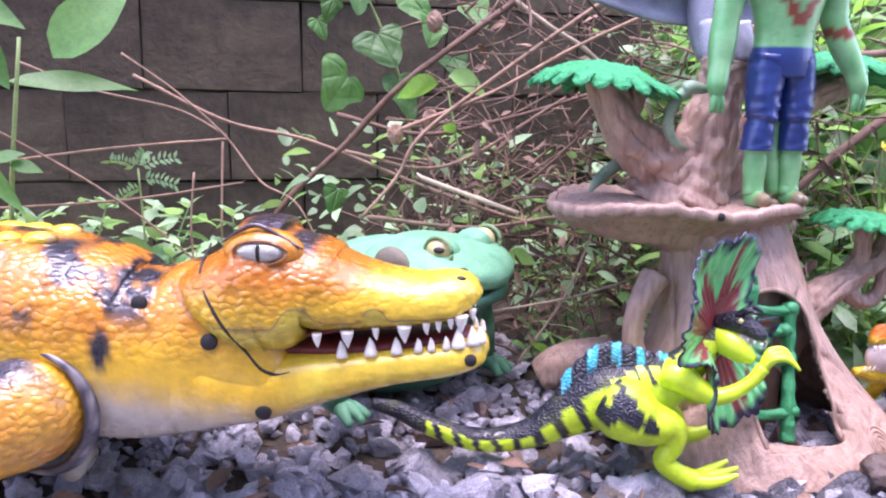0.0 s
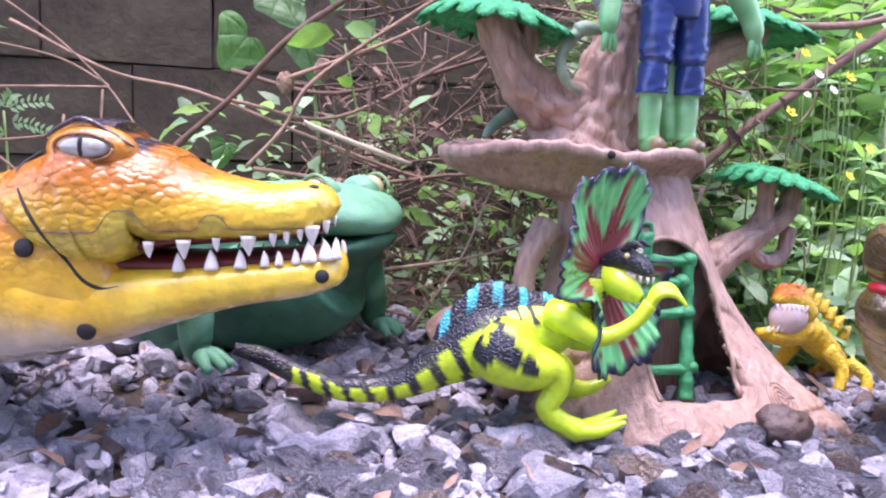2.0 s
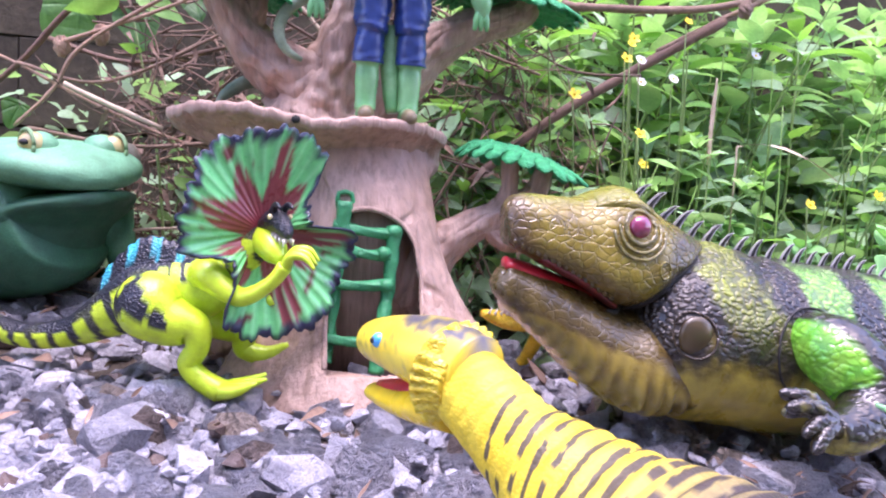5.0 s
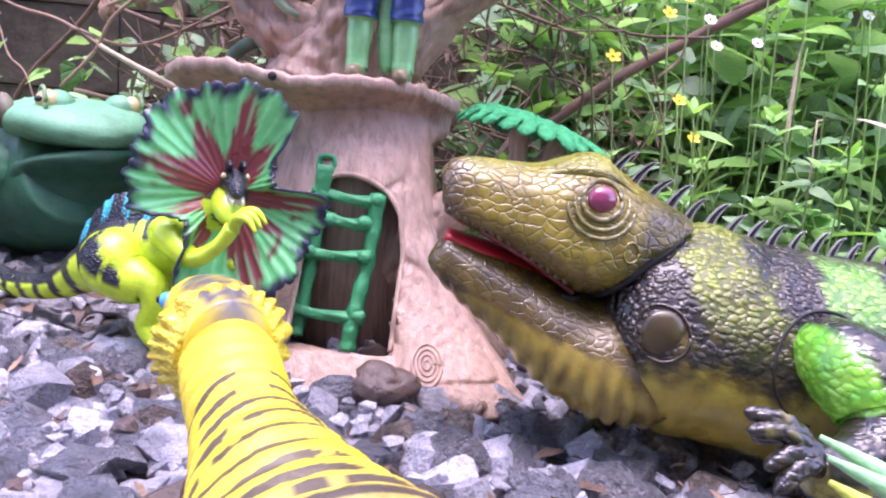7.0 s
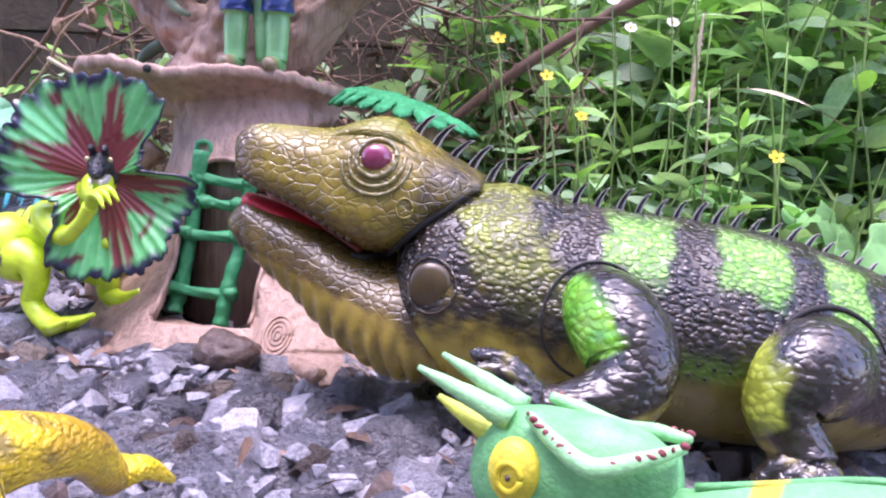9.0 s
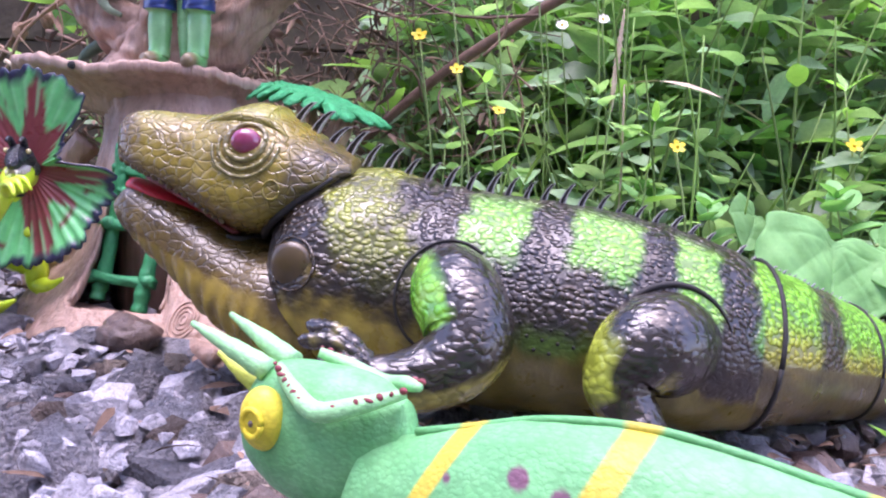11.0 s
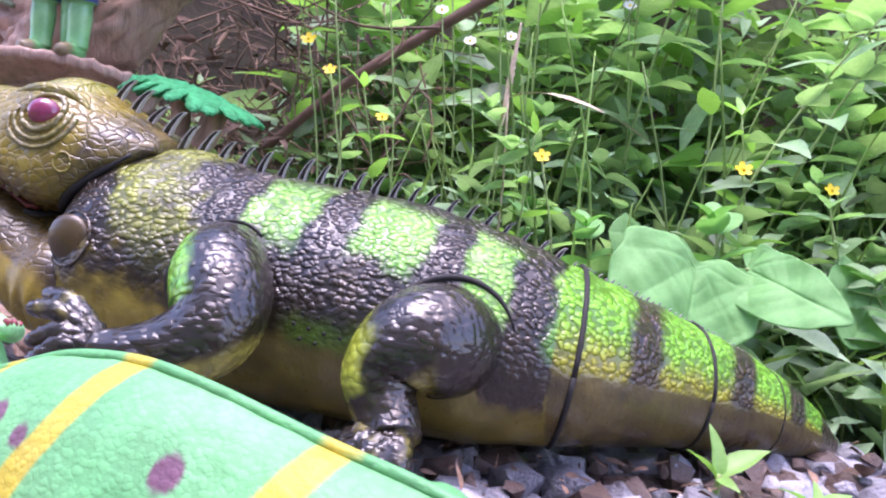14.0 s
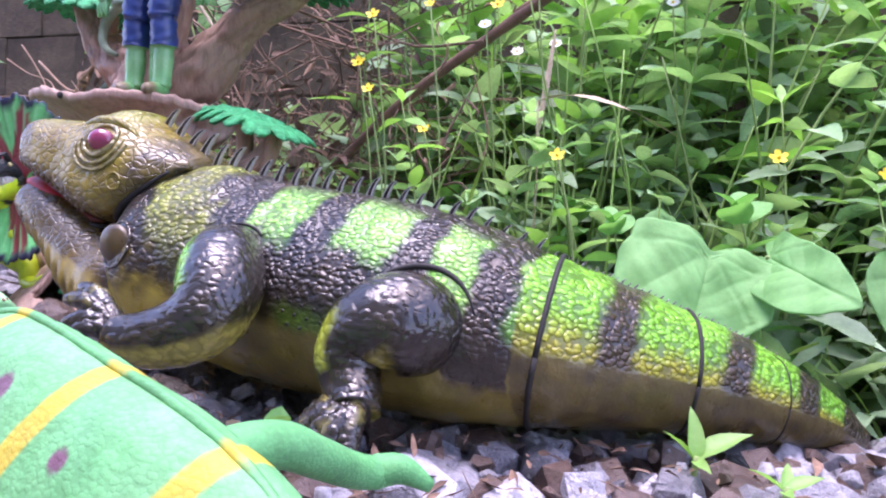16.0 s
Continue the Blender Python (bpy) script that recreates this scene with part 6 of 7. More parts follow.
def build_yellow_far():
    yd = thing("toy_crested_dinosaur", (0.331, 0.440, 0.016), 0, "small yellow toy dinosaur with an orange crest and gaping white mouth", "toy")
    off = np.array((0.345, 0.440, 0.018))
    YEL, ORG = (0.82, 0.56, 0.02), (0.80, 0.20, 0.01)

    def put(name, vf, mat, label="", tone=None, parent=yd):
        return mesh_ob(name, np.asarray(vf[0]) - off, vf[1], mat, parent, label, paint(vf[0], tone) if tone else None)

    tone = lambda p: lerp(YEL, ORG, 0.7 * step(nz(p, 60, 2), 0.25, 0.45))  # noqa: E731
    put("body", tube([(0.335, 0.436, 0.066), (0.348, 0.438, 0.060), (0.362, 0.442, 0.050), (0.378, 0.447, 0.040), (0.394, 0.452, 0.028), (0.410, 0.458, 0.018)], [0.0105, 0.0105, 0.0098, 0.0085, 0.0065, 0.0025], 20, 7, dis=lambda u, a, c: 0.08 * math.sin(u * 60)), M_DINO, "", tone)
    # gaping jaws facing the tree
    put("upper_jaw", tube([(0.340, 0.436, 0.074), (0.330, 0.434, 0.0835), (0.318, 0.432, 0.0880), (0.308, 0.430, 0.0860)], [0.0095, 0.0085, 0.0065, 0.0025], 18, 6), M_DINO, "yellow and orange upper jaw", lambda p: lerp(YEL, ORG, step(p[2], 0.086, 0.091)))
    jw = put("lower_jaw", tube([(0.340, 0.436, 0.062), (0.326, 0.434, 0.0600), (0.312, 0.432, 0.0610), (0.297, 0.430, 0.0650)], [0.0090, 0.0075, 0.0060, 0.0025], 18, 6), M_DINO, "yellow lower jaw", lambda p: YEL)
    put("mouth_lining", ball((0.322, 0.431, 0.0735), (0.0150, 0.0085, 0.0125), 20, 12), M_PINK, "pale mouth lining")
    for k in range(7):
        t = k / 6
        put("tooth", tube([(0.306 + 0.024 * t, 0.4245 - 0.001 * t, 0.0845 - 0.002 * t * t), (0.3055 + 0.024 * t, 0.424, 0.0800 - 0.003 * t * t)], [0.0011, 0.0002], 6, 2), M_TOOTH)
        put("tooth", tube([(0.301 + 0.024 * t, 0.4265, 0.0655 - 0.001 * t), (0.3025 + 0.024 * t, 0.426, 0.0695 - 0.001 * t)], [0.0011, 0.0002], 6, 2), M_TOOTH, parent=jw)
    for k in range(9):
        a = np.array((0.314 + 0.0085 * k, 0.4335 + 0.0012 * k, 0.0915 - 0.0006 * k * k * 0.9))
        put("crest_spike", tube([a - np.array((0, 0, 0.004)), a + np.array((0.003, 0, 0.002)), a + np.array((0.008, 0, 0.0045))], [0.0042, 0.0034, 0.0006], 8, 4), M_DINO, "yellow and orange crest spike", lambda p, k=k: ORG if k < 3 else YEL)
    for pts in ([(0.358, 0.432, 0.050), (0.366, 0.424, 0.036), (0.360, 0.420, 0.022)], [(0.386, 0.440, 0.036), (0.394, 0.430, 0.028), (0.390, 0.424, 0.016)], [(0.345, 0.448, 0.050), (0.340, 0.458, 0.030), (0.334, 0.460, 0.020)], [(0.388, 0.462, 0.034), (0.396, 0.470, 0.024), (0.390, 0.474, 0.016)]):
        put("leg", tube(pts, [0.0058, 0.0045, 0.0036], 12, 5), M_DINO, "yellow leg with orange claws", lambda p: ORG if p[2] < 0.021 else YEL)
    return yd


# ---------------------------------------------------------------- chameleon
def build_chameleon():
    ch = thing("toy_chameleon", (0.467, 0.161, 0.0275), -17, "pale green rubber toy chameleon with yellow bands and three horns", "toy")
    off = np.array((0.47, 0.165, 0.02))
    MINT, YEL, PLUM = (0.105, 0.405, 0.135), (0.58, 0.47, 0.045), (0.17, 0.075, 0.11)

    def put(name, vf, mat, label="", tone=None, parent=ch):
        return mesh_ob(name, np.asarray(vf[0]) - off, vf[1], mat, parent, label, paint(vf[0], tone) if tone else None)

    spots = ((0.477, 0.0650, 0.0024), (0.4600, 0.0600, 0.0012), (0.521, 0.0665, 0.0027), (0.4870, 0.0640, 0.0021), (0.512, 0.0520, 0.0024), (0.450, 0.0480, 0.0021), (0.472, 0.0500, 0.0022), (0.550, 0.0600, 0.0024), (0.563, 0.0480, 0.0024))

    def tone(p):
        x, y, z = p
        n = nz(p, 60) * 0.5 + nz(p, 300, 2) * 0.25
        col = lerp(MINT, (0.180, 0.500, 0.205), 0.45 + n)
        sl = x - 0.45 * (z - 0.06)
        for c, h in ((0.4564, 0.0028), (0.4910, 0.0037), (0.5360, 0.0037), (0.5780, 0.0036)):
            col = lerp(col, YEL, step(h - abs(sl - c) + 0.0008 * n, 0.0, 0.0008))
        for sx, sz, r in spots:
            d = math.hypot((x - sx) / 1.25, z - sz)
            col = lerp(col, PLUM, step(r - d + 0.0008 * n, 0, 0.0007))
        return col

    B = [(0.432, 0.166, 0.0600, 0.0340, 0.0115), (0.445, 0.165, 0.0625, 0.0280, 0.0150), (0.460, 0.164, 0.0675, 0.0240, 0.0180), (0.478, 0.163, 0.0735, 0.0220, 0.0200), (0.498, 0.1625, 0.0765, 0.0210, 0.0210), (0.515, 0.1625, 0.0758, 0.0210, 0.0210), (0.538, 0.1635, 0.0725, 0.0210, 0.0205), (0.560, 0.164, 0.0700, 0.0220, 0.0190), (0.584, 0.164, 0.0650, 0.0230, 0.0160), (0.610, 0.162, 0.0540, 0.0240, 0.0110), (0.640, 0.156, 0.0420, 0.0240, 0.0060), (0.665, 0.146, 0.0320, 0.0240, 0.0020)]
    put("body", loft(B, 180, 44, pear=0.25, dis=lambda u, a, c: 0.01 * nz((u * 20, math.cos(a) * 3, math.sin(a) * 3), 2)), M_SOFT, "", tone)
    H = [(0.3885, 0.170, 0.0610, 0.0480, 0.0040), (0.3940, 0.170, 0.0680, 0.0400, 0.0090), (0.4030, 0.170, 0.0720, 0.0360, 0.0125), (0.4130, 0.170, 0.0725, 0.0340, 0.0135), (0.4240, 0.169, 0.0730, 0.0340, 0.0125), (0.4340, 0.168, 0.0715, 0.0350, 0.0095), (0.4420, 0.167, 0.0690, 0.0390, 0.0050)]
    head = put("head", loft(H, 40, 8, square=2.2), M_SOFT, "pale green head with a raised casque", lambda p: lerp(MINT, (0.180, 0.500, 0.205), 0.45 + nz(p, 80) + 0.5 * nz(p, 300, 2)))
    for sg in (-1, 1):
        y = 0.170 + sg * 0.0120
        put("eye_turret", ball((0.4035, y, 0.0590), (0.0068, 0.0050, 0.0085), 24, 14), M_SOFT, "round yellow eye turret", lambda p: lerp((0.62, 0.52, 0.02), (0.82, 0.70, 0.06), 0.5 + nz(p, 150)), head)
        ring = [(0.4035 + 0.0030 * math.cos(a), y + sg * 0.0045, 0.0590 + 0.0036 * math.sin(a)) for a in np.linspace(0, 2 * np.pi, 17)]
        put("eyelid", tube(ring, [0.0009] * 17, 6, 1), M_SOFT, "", lambda p: (0.75, 0.62, 0.03), head)
        put("pupil", ball((0.4035, y + sg * 0.0046, 0.0590), (0.0009, 0.0009, 0.0010), 8, 6), M_BROWN, "", parent=head)
        ridge = [(0.4050, 0.170 + sg * 0.0085, 0.0725), (0.4130, 0.170 + sg * 0.0125, 0.0690), (0.4230, 0.169 + sg * 0.0145, 0.0660), (0.4330, 0.168 + sg * 0.0105, 0.0690), (0.4420, 0.167 + sg * 0.003, 0.0720)]
        put("casque_ridge", tube(ridge, [0.0014, 0.0022, 0.0026, 0.0022, 0.0012], 10, 5), M_SOFT, "green casque ridge", lambda p: (0.30, 0.68, 0.30), head)
        rs = spline(ridge, 4)
        for k, p in enumerate(rs):
            put("ridge_bead", ball(p + np.array((0, sg * 0.0014, 0.0010)), (0.0005 + 0.0012 * abs(math.sin(k * 2.3)) ** 2, 0.0007, 0.0005 + 0.0005 * abs(math.sin(k * 1.7))), 8, 6), M_SOFT, "dark red bead", lambda p: (0.26, 0.05, 0.06), head)
        put("horn", tube([(0.3990, 0.170 + sg * 0.0050, 0.0690), (0.3870, 0.170 + sg * 0.0062, 0.0735), (0.3730, 0.170 + sg * 0.0075, 0.0785)], [0.0034, 0.0026, 0.0008], 12, 5, dis=lambda u, a, c: 0.05 * math.sin(u * 40)), M_SOFT, "ringed green horn", lambda p: (0.28, 0.62, 0.28), head)
        put("leg", tube([(0.452, 0.165 + sg * 0.010, 0.040), (0.446, 0.165 + sg * 0.024, 0.036), (0.436, 0.165 + sg * 0.026, 0.026), (0.428, 0.165 + sg * 0.026, 0.022)], [0.0080, 0.0062, 0.0048, 0.0050], 14, 6), M_SOFT, "green front leg", lambda p: MINT)
    put("horn", tube([(0.3925, 0.170, 0.0620), (0.3850, 0.170, 0.0650), (0.3760, 0.170, 0.0690)], [0.0032, 0.0025, 0.0008], 12, 5, dis=lambda u, a, c: 0.05 * math.sin(u * 40)), M_SOFT, "yellow nose horn", lambda p: (0.62, 0.70, 0.10), head)
    back = spline([(r[0], r[1], r[2]) for r in B[1:10]], 10)
    put("back_ridge", tube(back + np.array((0, 0, 0.0004)), np.full(len(back), 0.0011), 8, 1), M_SOFT, "thin back ridge", lambda p: lerp((0.07, 0.33, 0.10), tone(p)[:3], 0.5 if tone(p)[0] < 0.3 else 0.9))
    hl = put("leg", tube([(0.534, 0.172, 0.042), (0.5350, 0.190, 0.0470), (0.5350, 0.206, 0.0475), (0.5335, 0.220, 0.0410), (0.5310, 0.235, 0.0335), (0.5320, 0.244, 0.0310)], [0.0080, 0.0070, 0.0060, 0.0054, 0.0050, 0.0046], 16, 7), M_SOFT, "green hind leg with a bent knee", lambda p: lerp(MINT, (0.12, 0.40, 0.15), 0.3 + nz(p, 60)))
    put("toe", tube([(0.5315, 0.243, 0.0315), (0.5360, 0.249, 0.0320), (0.5410, 0.256, 0.0270)], [0.0048, 0.0042, 0.0020], 10, 4), M_SOFT, "", lambda p: MINT, hl)
    put("toe", tube([(0.5315, 0.243, 0.0315), (0.5270, 0.250, 0.0300), (0.5240, 0.256, 0.0260)], [0.0046, 0.0038, 0.0018], 10, 4), M_SOFT, "", lambda p: MINT, hl)
    put("leg", tube([(0.532, 0.160, 0.042), (0.536, 0.144, 0.040), (0.542, 0.138, 0.030), (0.550, 0.136, 0.024)], [0.0085, 0.0070, 0.0052, 0.0045], 14, 6), M_SOFT, "green hind leg", lambda p: MINT)
    return ch


# ---------------------------------------------------------------- plants
def leaf_shape(length, width, kind="ovate", droop=0.25, fold=0.25, n=7):
    """A thin curved leaf along +x from its stalk: verts and faces."""
    v, f = [], []
    for i in range(n):
        t = i / (n - 1)
        if kind == "ovate":
            w = math.sin(math.pi * t**0.72) ** 0.85
        elif kind == "blade":
            w = (1 - t) ** 0.6 * min(1, 0.5 + t * 6)
        elif kind == "round":
            w = math.sin(math.pi * (0.04 + 0.96 * t) ** 0.8) ** 0.55
        else:
            w = math.sin(math.pi * (0.10 + 0.90 * t) ** 0.62) ** 0.7
        w = max(w, 0.02) * width / 2
        x, z = length * t, -droop * length * t * t
        if kind == "heart" and i == 0:
            v += [(-0.18 * length, -width * 0.24, 0), (0, 0, 0), (-0.18 * length, width * 0.24, 0)]
            continue
        wave = 0.03 * length * math.sin(t * 9)
        v += [(x, -w, z + fold * w + wave * 0.5), (x, 0, z), (x, w, z + fold * w - wave * 0.5)]
    for i in range(n - 1):
        for k in range(2):
            a = i * 3 + k
            f.append((a, a + 3, a + 4, a + 1))
    return np.array(v, float), f


def placed(vf, at, yaw=0.0, pitch=0.0, roll=0.0, s=1.0):
    """Moves a leaf: degrees; pitch lifts its tip."""
    r = np.array(pose(0, 0, 0, 0, 0, yaw).to_3x3() @ pose(0, 0, 0, 0, -pitch, 0).to_3x3() @ pose(0, 0, 0, roll, 0, 0).to_3x3())
    return vf[0] * s @ r.T + np.array(at), vf[1]


def weed(name, seed, h, leaf, mat, pairs=6, lean=0.25, label="", bare=0.25, n=7):
    """A leafy weed: bent stem, opposite leaves, smaller towards the top."""
    rnd = random.Random(seed)
    e = thing(name, (0, 0, 0), 0, label, "weed", "green weeds")
    lx, ly = rnd.uniform(-lean, lean), rnd.uniform(-lean, lean)
    pts = [(lx * h * t * t, ly * h * t * t, h * t) for t in (0, 0.35, 0.7, 1.0)]
    sv, sf, _ = tube(pts, [0.0016, 0.0014, 0.0011, 0.0007], 5, 3)
    mesh_ob("stem", sv, sf, M_STEM, e)
    bits = []
    for i in range(pairs):
        t = bare + (1 - bare) * (i + 0.5) / pairs
        at = np.array([np.interp(t, (0, 0.35, 0.7, 1.0), [p[k] for p in pts]) for k in range(3)])
        size = (1.0 - 0.45 * abs(t - 0.55)) * rnd.uniform(0.75, 1.15)
        turn = 90 * i + rnd.uniform(-35, 35)
        for o in (0, 180):
            bits.append(placed(leaf_shape(leaf[0] * size, leaf[1] * size, leaf[2], rnd.uniform(0.1, 0.5), rnd.uniform(0.05, 0.4), n), at, turn + o + rnd.uniform(-15, 15), rnd.uniform(0, 42), rnd.uniform(-30, 30)))
    for k in range(3):
        bits.append(placed(leaf_shape(leaf[0] * 0.55, leaf[1] * 0.5, leaf[2], 0.2, 0.3, n), pts[-1], 120 * k + rnd.uniform(-20, 20), rnd.uniform(30, 60)))
    v, f = merge(*bits)
    mesh_ob("leaves", v, f, mat, e)
    return e


def build_weeds():
    rnd = random.Random(11)
    protos = []
    for k in range(5):
        protos.append(weed("weed", 20 + k, 0.22 + 0.03 * k, (0.044, 0.024, "ovate"), M_LEAF, 8, 0.3, "leafy green weed with pointed leaves"))
    for k in range(3):
        protos.append(weed("weed", 40 + k, 0.13 + 0.03 * k, (0.040, 0.028, "round"), M_LEAF_PALE if k == 1 else M_LEAF_DARK, 6, 0.35, "low green weed with rounded leaves"))
    for k in range(2):
        protos.append(weed("weed", 60 + k, 0.26, (0.052, 0.016, "ovate"), M_LEAF_LIME, 6, 0.3, "tall light green weed with narrow leaves"))
    spots = []
    tries = 0
    while len(spots) < 165 and tries < 6000:
        tries += 1
        x, y = rnd.uniform(0.29, 1.15), rnd.uniform(0.49, 0.84)
        if x < 0.36 and y < 0.60:
            continue
        edge = 0.485 + 0.05 * step(x, 0.55, 0.75) * 0 + 0.03 * nz((x, 0, 0), 6)
        if y < edge:
            continue
        if all(math.hypot(x - a, (y - b)) > 0.027 for a, b in spots):
            spots.append((x, y))
    first = set()
    for i, (x, y) in enumerate(spots):
        deep = step(y, 0.50, 0.74)
        tall = [p for p in range(5)] + [8, 9, 8, 9]
        low = [5, 6, 7, 0]
        k = rnd.choice(tall if rnd.random() < 0.25 + 0.7 * deep else low)
        s = (0.72 + 0.55 * deep) * rnd.uniform(0.8, 1.15)
        m = pose(x, y, ground_z(x, y) - 0.012, 0, 0, rnd.uniform(0, 360)) @ Matrix.Diagonal((s, s, s, 1))
        if k not in first:
            first.add(k)
            protos[k].matrix_world = m
        else:
            c = copy_thing(protos[k], Matrix.Identity(4))
            c.matrix_basis = m
    for k in range(10):
        if k not in first:
            protos[k].matrix_world = pose(0.7 + 0.05 * k, 0.8, 0.0)


def build_groundcover():
    """Low mixed leaves and grass that fill the bank; too many to count."""
    rnd = random.Random(5)
    bits = []
    for i in range(7200):
        x, y = rnd.uniform(0.27, 1.2), rnd.uniform(0.47, 0.86)
        if x < 0.35 and y < 0.56:
            continue
        z = ground_z(x, y) + rnd.random() ** 1.4 * (0.05 + 0.26 * step(y, 0.48, 0.78))
        L = rnd.uniform(0.016, 0.048)
        bits.append(placed(leaf_shape(L, L * rnd.uniform(0.24, 0.62), rnd.choice(("ovate", "ovate", "ovate", "round")), rnd.uniform(0.1, 0.7), rnd.uniform(0, 0.6), 5), (x, y, z), rnd.uniform(0, 360), rnd.uniform(-35, 60), rnd.uniform(-60, 60)))
    v, f = merge(*bits)
    tagged(mesh_ob("foliage", v, f, M_LEAF_DARK, None, "dense mixed green undergrowth on the bank"), category="undergrowth", kind="stuff")
    bits = []
    for i in range(620):
        x, y = rnd.uniform(0.36, 1.2), rnd.uniform(0.49, 0.85)
        L = rnd.uniform(0.05, 0.10) + 0.11 * rnd.random() * step(y, 0.58, 0.72)
        bits.append(placed(leaf_shape(L, rnd.uniform(0.0018, 0.0055), "blade", rnd.uniform(0.1, 0.4 + 0.7 * step(y, 0.58, 0.72)), 0.2, 8), (x, y, ground_z(x, y) - 0.01 + (0.14 * rnd.random() if i % 3 == 0 else 0.0) * step(y, 0.49, 0.62)), rnd.uniform(0, 360), rnd.uniform(60 - 35 * step(y, 0.56, 0.70), 86), rnd.uniform(-60, 60)))
    for i in range(170):
        x, y = rnd.uniform(0.36, 1.2), rnd.uniform(0.50, 0.82)
        h = rnd.uniform(0.12, 0.30)
        lx, ly = rnd.uniform(-0.25, 0.25), rnd.uniform(-0.2, 0.1)
        z = ground_z(x, y) - 0.01
        bits.append(tube([(x, y, z), (x + lx * h * 0.3, y + ly * h * 0.3, z + h * 0.55), (x + lx * h, y + ly * h, z + h)], [0.0011, 0.0009, 0.0005], 4, 3))
    v, f = merge(*bits)
    tagged(mesh_ob("grass", v, f, M_GRASS, None, "thin green grass blades among the weeds"), category="grass", kind="stuff")
    # a few leaves by the wall and low behind the crocodile
    bits = []
    for i in range(900):
        x, y = rnd.uniform(-0.42, 0.34), rnd.uniform(0.56, 0.86)
        z = ground_z(x, y) + rnd.random() ** 1.5 * (0.10 if x < -0.10 else 0.17)
        L = rnd.uniform(0.010, 0.030)
        bits.append(placed(leaf_shape(L, L * rnd.uniform(0.4, 0.7), rnd.choice(("ovate", "round")), rnd.uniform(0.1, 0.5), rnd.uniform(0, 0.4), 5), (x, y, z), rnd.uniform(0, 360), rnd.uniform(-25, 50), rnd.uniform(-45, 45)))
    v, f = merge(*bits)
    tagged(mesh_ob("wall_foliage", v, f, M_LEAF, None, "small green leaves growing at the foot of the wall"), category="undergrowth", kind="stuff")


def flower(at, r=0.0075, n=5, mat=M_PETAL, name="yellow_flower", label="small yellow flower on a thin stem", face=(0.1, -0.8, 0.6), foot=None):
    f0 = foot or (at[0] + 0.01, at[1] + 0.02, ground_z(at[0], at[1]))
    e = thing(name, f0, 0, label, "flower", "small flowers")
    a, f0 = np.array(at), np.array(f0)
    nrm = Vector(face).normalized()
    u = nrm.orthogonal().normalized()
    w = nrm.cross(u)
    v, fs, _ = tube([f0, (f0 * 0.5 + a * 0.5) + np.array((0.006, 0, 0.01)), a - np.array(nrm) * 0.003], [0.0008, 0.0007, 0.0006], 5, 4)
    mesh_ob("stem", v - f0, fs, M_STEM, e)
    for k in range(n):
        t = 2 * math.pi * k / n + 0.3
        d = np.array(u) * math.cos(t) + np.array(w) * math.sin(t)
        s = -np.array(u) * math.sin(t) + np.array(w) * math.cos(t)
        q = [a + d * r * i + s * r * j * 0.34 * (1.0 if 0.3 < i < 0.9 else 0.55) + np.array(nrm) * r * 0.25 * i * i for i in (0.1, 0.45, 0.8, 1.0) for j in (-1, 0, 1)]
        mesh_ob("petal", np.array(q) - f0, [(i * 3 + j, i * 3 + j + 1, i * 3 + j + 4, i * 3 + j + 3) for i in range(3) for j in range(2)], mat, e)
    v, fs = ball(a + np.array(nrm) * 0.0008, (r * 0.22,) * 3, 8, 6)
    mesh_ob("centre", v - f0, fs, M_PETAL, e)
    return e


def build_flowers():
    for p in ((0.393, 0.462, 0.187), (0.526, 0.452, 0.147), (0.384, 0.478, 0.239), (0.358, 0.505, 0.213), (0.416, 0.500, 0.166), (0.433, 0.580, 0.270), (0.405, 0.520, 0.256), (0.640, 0.520, 0.155), (0.700, 0.560, 0.150), (0.470, 0.560, 0.285)):
        flower(p, 0.0048 + 0.0008 * math.sin(p[0] * 90))
    for p in ((0.448, 0.590, 0.236), (0.478, 0.590, 0.241), (0.560, 0.600, 0.270), (0.432, 0.560, 0.250)):
        flower(p, 0.0048, 7, M_WHITE_PETAL, "white_flower", "small white daisy-like flower on a thin stem")
    # seed spike and bleached bent blade
    e = thing("grass_spike", (0.486, 0.520, 0.02), 0, "tall grass stem with a pale seed spike", "grass")
    v, f, _ = tube([(0, 0, 0), (0.000, 0.004, 0.10), (0.002, 0.012, 0.155)], [0.0010, 0.0009, 0.0008], 6, 4)
    mesh_ob("stem", v, f, M_STEM, e)
    v, f, _ = tube([(0.002, 0.012, 0.150), (0.004, 0.018, 0.185), (0.006, 0.022, 0.220)], [0.0013, 0.0019, 0.0006], 8, 14, dis=lambda u, a, c: 0.35 * math.sin(u * 90 + a * 2))
    mesh_ob("seed_head", v, f, M_STRAW, e, "pale seed head")
    e = thing("dead_blade", (0.495, 0.505, 0.02), 0, "bleached bent grass blade", "grass")
    v, f = placed(leaf_shape(0.075, 0.004, "blade", 0.7, 0.2, 9), (0.0, 0.0, 0.165), -15, 20, 20)
    mesh_ob("blade", v, f, M_STRAW, e)
    v, f, _ = tube([(0, 0, 0), (0.003, 0, 0.09), (0, 0, 0.166)], [0.0009, 0.0008, 0.0006], 5, 4)
    mesh_ob("stem", v, f, M_STRAW, e)


